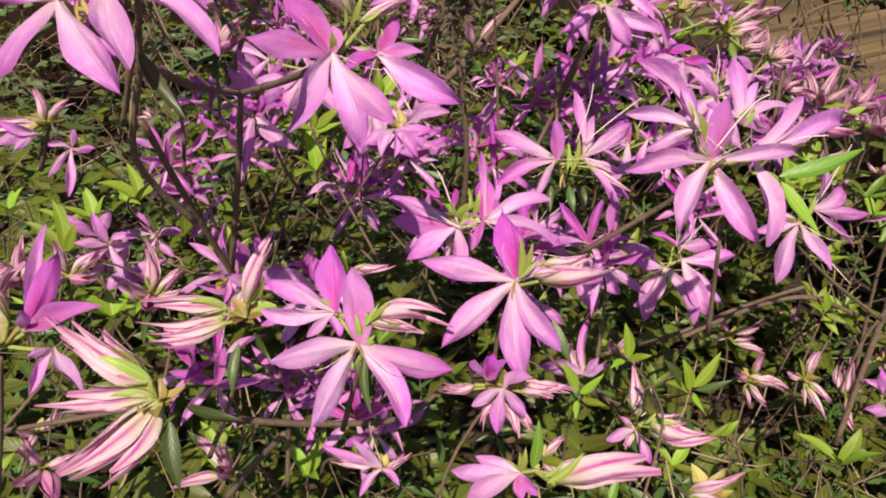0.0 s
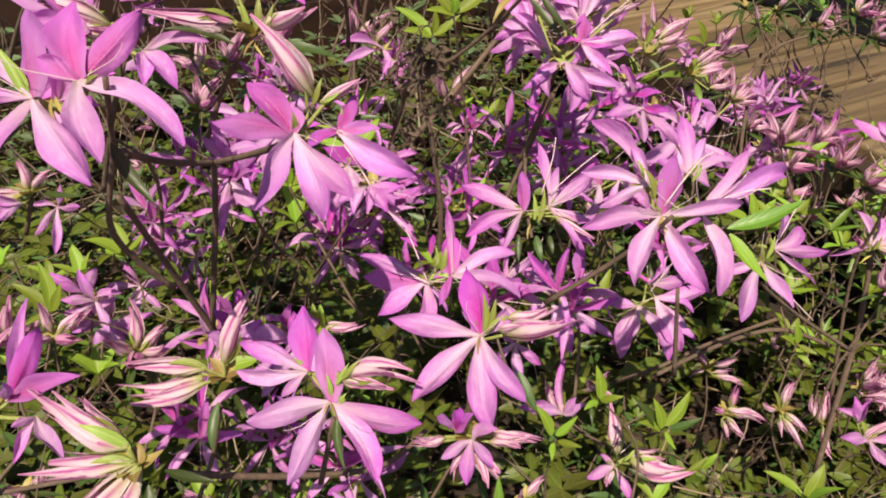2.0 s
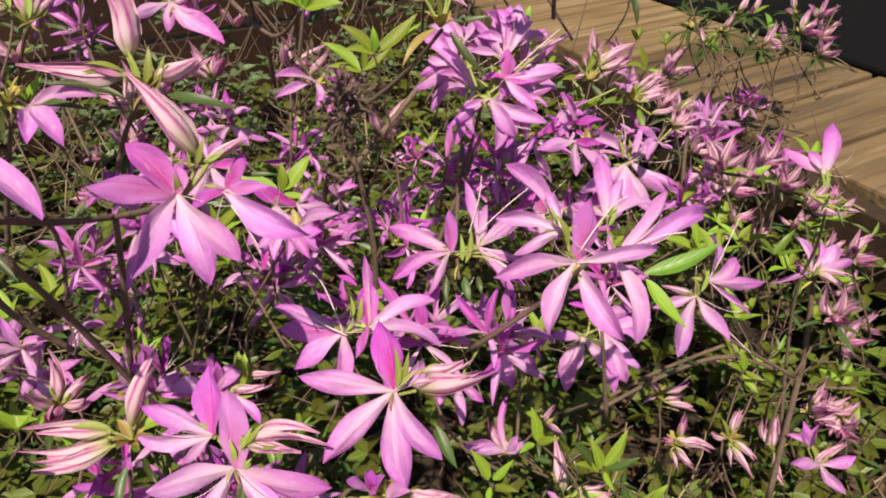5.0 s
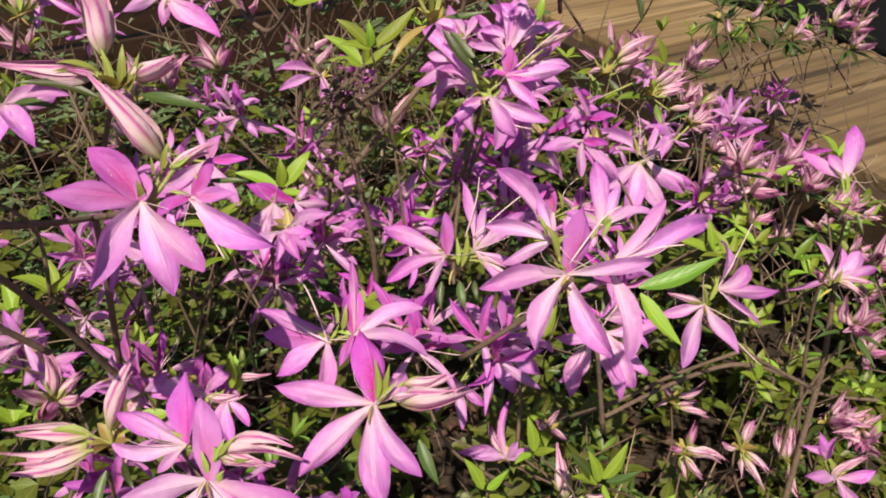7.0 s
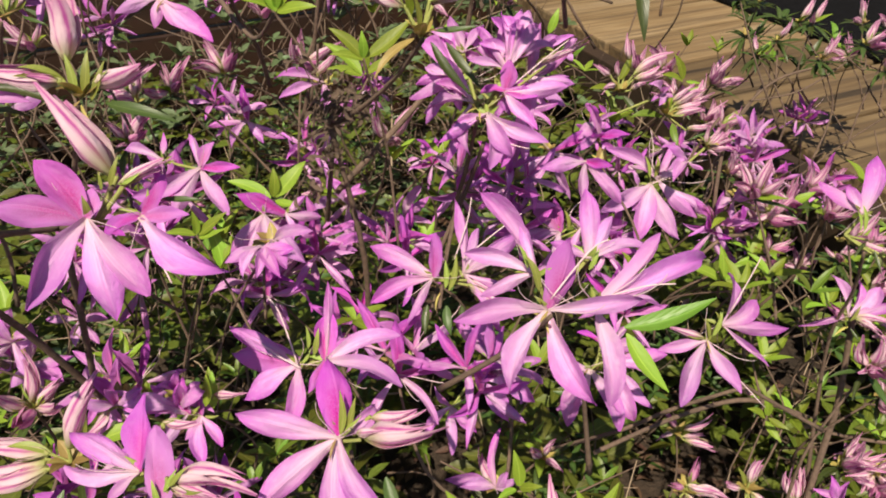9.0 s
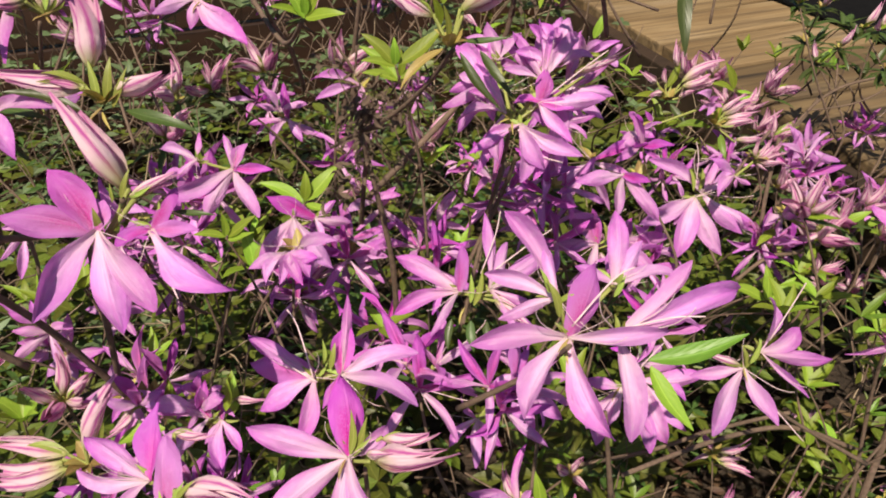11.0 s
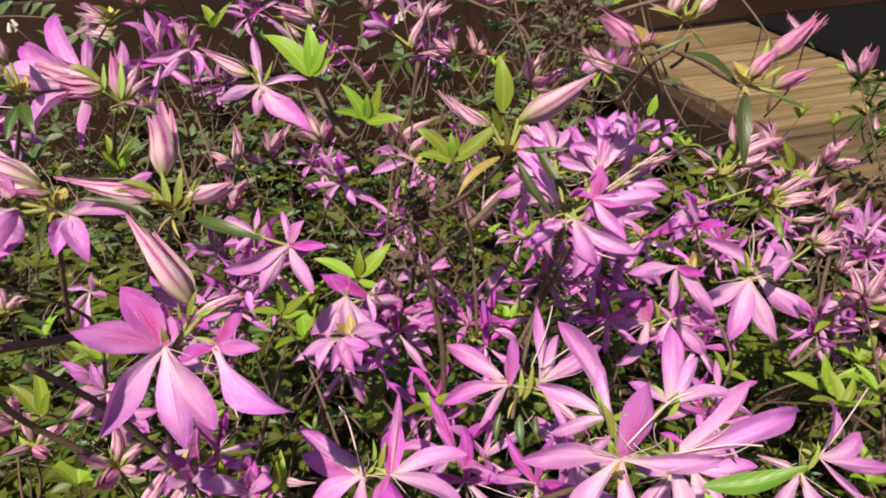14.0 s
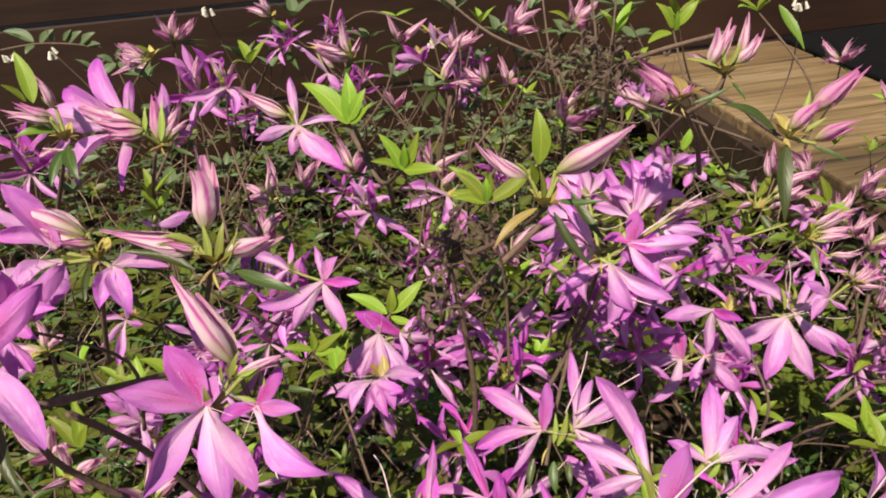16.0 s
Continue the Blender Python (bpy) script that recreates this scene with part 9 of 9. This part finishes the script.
def canopy(x, y):
    """Height of the leafy layer over the bed."""
    h = 0.30 + 0.10 * math.exp(-((x - 0.05) ** 2 / 0.08 + (y - 0.62) ** 2 / 0.12)) - 0.16 * math.exp(-((x - 0.32) ** 2 + (y - 0.46) ** 2) / 0.04)
    h -= 0.15 * math.exp(-((x - 0.47) ** 2 + (y - 0.52) ** 2) / 0.03)
    return max(0.04, h + 0.05 * noise.noise((x * 6, y * 6, 7)))


def bed_spot(rnd):
    while True:
        p = Vector((rnd.uniform(-1.0, 0.8), rnd.uniform(0.1, 1.75), 0))
        thin_out = 0.45 if p.y > 0.85 else 1.0
        if in_bed(p) and noise.noise((p.x * 9, p.y * 9, 1)) > -0.12 and rnd.random() < thin_out:
            p.z = max(0.03, canopy(p.x, p.y) * rnd.uniform(0.1, 1.0))
            return p


def litter_spot(rnd):
    while True:
        p = Vector((rnd.uniform(-1.1, 0.9), rnd.uniform(0.0, 1.8), 0))
        if in_bed(p):
            p.z = 0.012 + rnd.uniform(0, 0.01)
            return p


strewn("bush_foliage", SPRIG, 2100, bed_spot, "small bright green azalea leaves filling the bush", "foliage", leaf_half(0.27), 0.031, 5, whorl=4)
strewn("shaded_foliage", GREEN, 1500, bed_spot, "dark older azalea leaves among the twigs", "foliage", leaf_half(0.16), 0.022, 6, whorl=4)
strewn("leaf_litter", LITTER, 6000, litter_spot, "dry brown fallen leaves on the soil", "leaf litter", leaf_half(0.22), 0.022, 8, tilt=0.5, rise=0.25)


def twig_tangle(name, mat, count, seed, label):
    rnd = random.Random(seed)
    verts, faces = [], []
    for _ in range(count):
        p = bed_spot(rnd)
        p.z = rnd.uniform(0.01, canopy(p.x, p.y) + 0.04)
        way = Vector((rnd.gauss(0, 0.6), rnd.gauss(0, 0.6), rnd.uniform(0.1, 1.0))).normalized()
        long, r = rnd.uniform(0.03, 0.14), rnd.uniform(0.0005, 0.0013)
        bend = Vector((rnd.gauss(0, 1), rnd.gauss(0, 1), rnd.gauss(0, 0.5))) * long * 0.12
        x = way.orthogonal().normalized()
        y = way.cross(x)
        base = len(verts)
        for i in range(4):
            q = p + way * long * i / 3 + bend * math.sin(math.pi * i / 3)
            for k in range(4):
                a = math.pi / 2 * k
                verts.append(q + (x * math.cos(a) + y * math.sin(a)) * r * (1.2 - 0.2 * i))
        for i in range(3):
            for k in range(4):
                a, b = base + 4 * i + k, base + 4 * i + (k + 1) % 4
                faces.append((a, b, b + 4, a + 4))
    return tagged(new(name, mesh(name, verts, faces, mat)), label, "twigs", "", "stuff")


twig_tangle("twig_tangle", BARK, 1500, 12, "tangle of thin brown twigs inside the bush")
twig_tangle("dry_stalks", STRAW, 520, 13, "pale dry stalks and grass stems in the bush")


def dead_head(p, size, count, seed, face=(0, -0.5, 0.8)):
    """A withered flower head: thin dry stalks that each end in a few curled scraps."""
    rnd = random.Random(seed)
    c = thing("dead_flower_head", p, "withered brown flower head, curled dry scraps on thin stalks", "dead flower", "withered heads of the bush")
    nodes = [Vector((rnd.gauss(0, 0.5), rnd.gauss(0, 0.5), rnd.gauss(0, 0.45))) * size for _ in range(max(4, count // 5))]
    for at in nodes:
        part("stalk", HUSK_STALK, c, aim(at, (0.3, 0.2, 1), (0, 0, 0), None, 0.016 / at.length, 0.016 / at.length))
        for k in range(5):
            d = Vector((rnd.gauss(0, 1), rnd.gauss(0, 1), rnd.gauss(0, 0.8))).normalized() * size * rnd.uniform(0.12, 0.42)
            part("stalk", HUSK_STALK, c, aim(d, (0.3, 0.2, 1), at, None, 0.009 / d.length, 0.009 / d.length))
            for _ in range(rnd.randrange(1, 4)):
                e = (d.normalized() * 0.4 + Vector((rnd.uniform(-1, 1), rnd.uniform(-1, 1), rnd.uniform(-1, 0.6)))).normalized() * rnd.uniform(0.005, 0.011)
                part("husk", HUSKS[rnd.randrange(3)], c, aim(e, (rnd.uniform(-1, 1), rnd.uniform(-1, 1), 1), at + d))
    twig_down(p, rnd, 0.2, None, 0.002)
    return c


HUSKS = [blade("husk", DEAD, leaf_half(w), a, f, t, 0.05, s, 5, 3) for s, (w, a, f, t) in enumerate([(0.2, 0.3, 0.8, 1.2), (0.25, -0.2, 1.0, -1.6), (0.14, 0.4, -0.7, 2.0)])]
HUSK_STALK = tube("stalk", [(0, 0, 0), (0.05, 0.5, 0.02), (0, 1, 0)], 0.03, 0.02, DEAD, 4)


def inner_tips():
    """Leaf clumps and small bud clusters spread over the top of the leafy layer."""
    rnd = random.Random(77)
    for k in range(90):
        p = Vector((rnd.uniform(-0.45, 0.62), rnd.uniform(0.3, 1.0), 0))
        if not in_bed(p) or noise.noise((p.x * 9, p.y * 9, 4)) < -0.2 or (p.x > 0.3 and p.y < 0.62):
            continue
        p.z = canopy(p.x, p.y) * rnd.uniform(0.8, 1.1)
        if k % 4 == 0:
            bud_cluster(p, rnd.randrange(3, 6), rnd.uniform(0.022, 0.028), (rnd.uniform(-0.6, 0.6), -0.4, 0.6), leaves=3, lime=k % 3, stem=0.08)
        else:
            leaf_whorl(p, rnd.randrange(4, 7), rnd.uniform(0.02, 0.03), "mid", rnd.uniform(0.3, 0.9), "clump of grown green azalea leaves on a thin twig", 0.08)


inner_tips()


# ---- thicket in front of the wall ----
def wall_spot(rnd):
    u, v = rnd.uniform(-1.7, -0.05), abs(rnd.gauss(0, 0.28)) + 0.05
    p = CORNER + U * u - N * v
    p.z = rnd.uniform(0.03, 0.30 + 0.16 * noise.noise((u * 3, v * 3, 5)) + 0.1 * math.exp(-(v - 0.3) ** 2 / 0.05))
    return p


strewn("wall_foliage", DULL, 820, wall_spot, "dull green leaves of low shrubs before the wall", "foliage", leaf_half(0.24), 0.024, 15, whorl=5)


def wall_twigs():
    rnd = random.Random(31)
    verts, faces = [], []
    for _ in range(290):
        p = wall_spot(rnd)
        p.z *= rnd.uniform(0.2, 1.0)
        way = Vector((rnd.gauss(0, 0.45), rnd.gauss(0, 0.45), rnd.uniform(0.3, 1.0))).normalized()
        long, r = rnd.uniform(0.08, 0.3), rnd.uniform(0.0007, 0.002)
        bend = Vector((rnd.gauss(0, 1), rnd.gauss(0, 1), rnd.gauss(0, 0.5))) * long * 0.12
        x = way.orthogonal().normalized()
        y = way.cross(x)
        base = len(verts)
        for i in range(5):
            q = p + way * long * i / 4 + bend * math.sin(math.pi * i / 4)
            verts += [q + (x * math.cos(math.pi / 2 * k) + y * math.sin(math.pi / 2 * k)) * r * (1.2 - 0.2 * i) for k in range(4)]
        for i in range(4):
            for k in range(4):
                a, b = base + 4 * i + k, base + 4 * i + (k + 1) % 4
                faces.append((a, b, b + 4, a + 4))
    return tagged(new("wall_twigs", mesh("wall_twigs", verts, faces, BARK)), "bare thin brown stems standing before the wall", "twigs", "", "stuff")


wall_twigs()


def rim_spot(rnd):
    """Close along the deck's edge board."""
    p = CORNER + U * (-0.02 - abs(rnd.gauss(0, 0.09))) - N * rnd.uniform(0.3, 1.0)
    p.z = rnd.uniform(0.03, 0.27)
    return p


strewn("edge_foliage", SPRIG, 300, rim_spot, "small green azalea leaves along the deck's edge", "foliage", leaf_half(0.2), 0.022, 25, whorl=5)


def wall_stalks():
    rnd = random.Random(41)
    verts, faces = [], []
    for _ in range(260):
        p = wall_spot(rnd)
        p.z *= rnd.uniform(0.2, 1.0)
        way = Vector((rnd.gauss(0, 0.8), rnd.gauss(0, 0.8), rnd.uniform(-0.2, 0.8))).normalized()
        long, r = rnd.uniform(0.03, 0.13), rnd.uniform(0.0004, 0.0010)
        bend = Vector((rnd.gauss(0, 1), rnd.gauss(0, 1), rnd.gauss(0, 0.5))) * long * 0.2
        x = way.orthogonal().normalized()
        y = way.cross(x)
        base = len(verts)
        for i in range(4):
            q = p + way * long * i / 3 + bend * math.sin(math.pi * i / 3)
            verts += [q + (x * math.cos(2.094 * k) + y * math.sin(2.094 * k)) * r for k in range(3)]
        for i in range(3):
            for k in range(3):
                a, b = base + 3 * i + k, base + 3 * i + (k + 1) % 3
                faces.append((a, b, b + 3, a + 3))
    return tagged(new("dry_wall_stalks", mesh("dry_wall_stalks", verts, faces, STRAW)), "pale dry stalks and stems before the wall", "twigs", "", "stuff")


wall_stalks()
dead_head((0.006, 0.447, 0.602), 0.030, 60, 26)
dead_head((0.0, 0.50, 0.59), 0.020, 30, 27)
dead_head((0.092, 0.545, 0.690), 0.040, 70, 44)
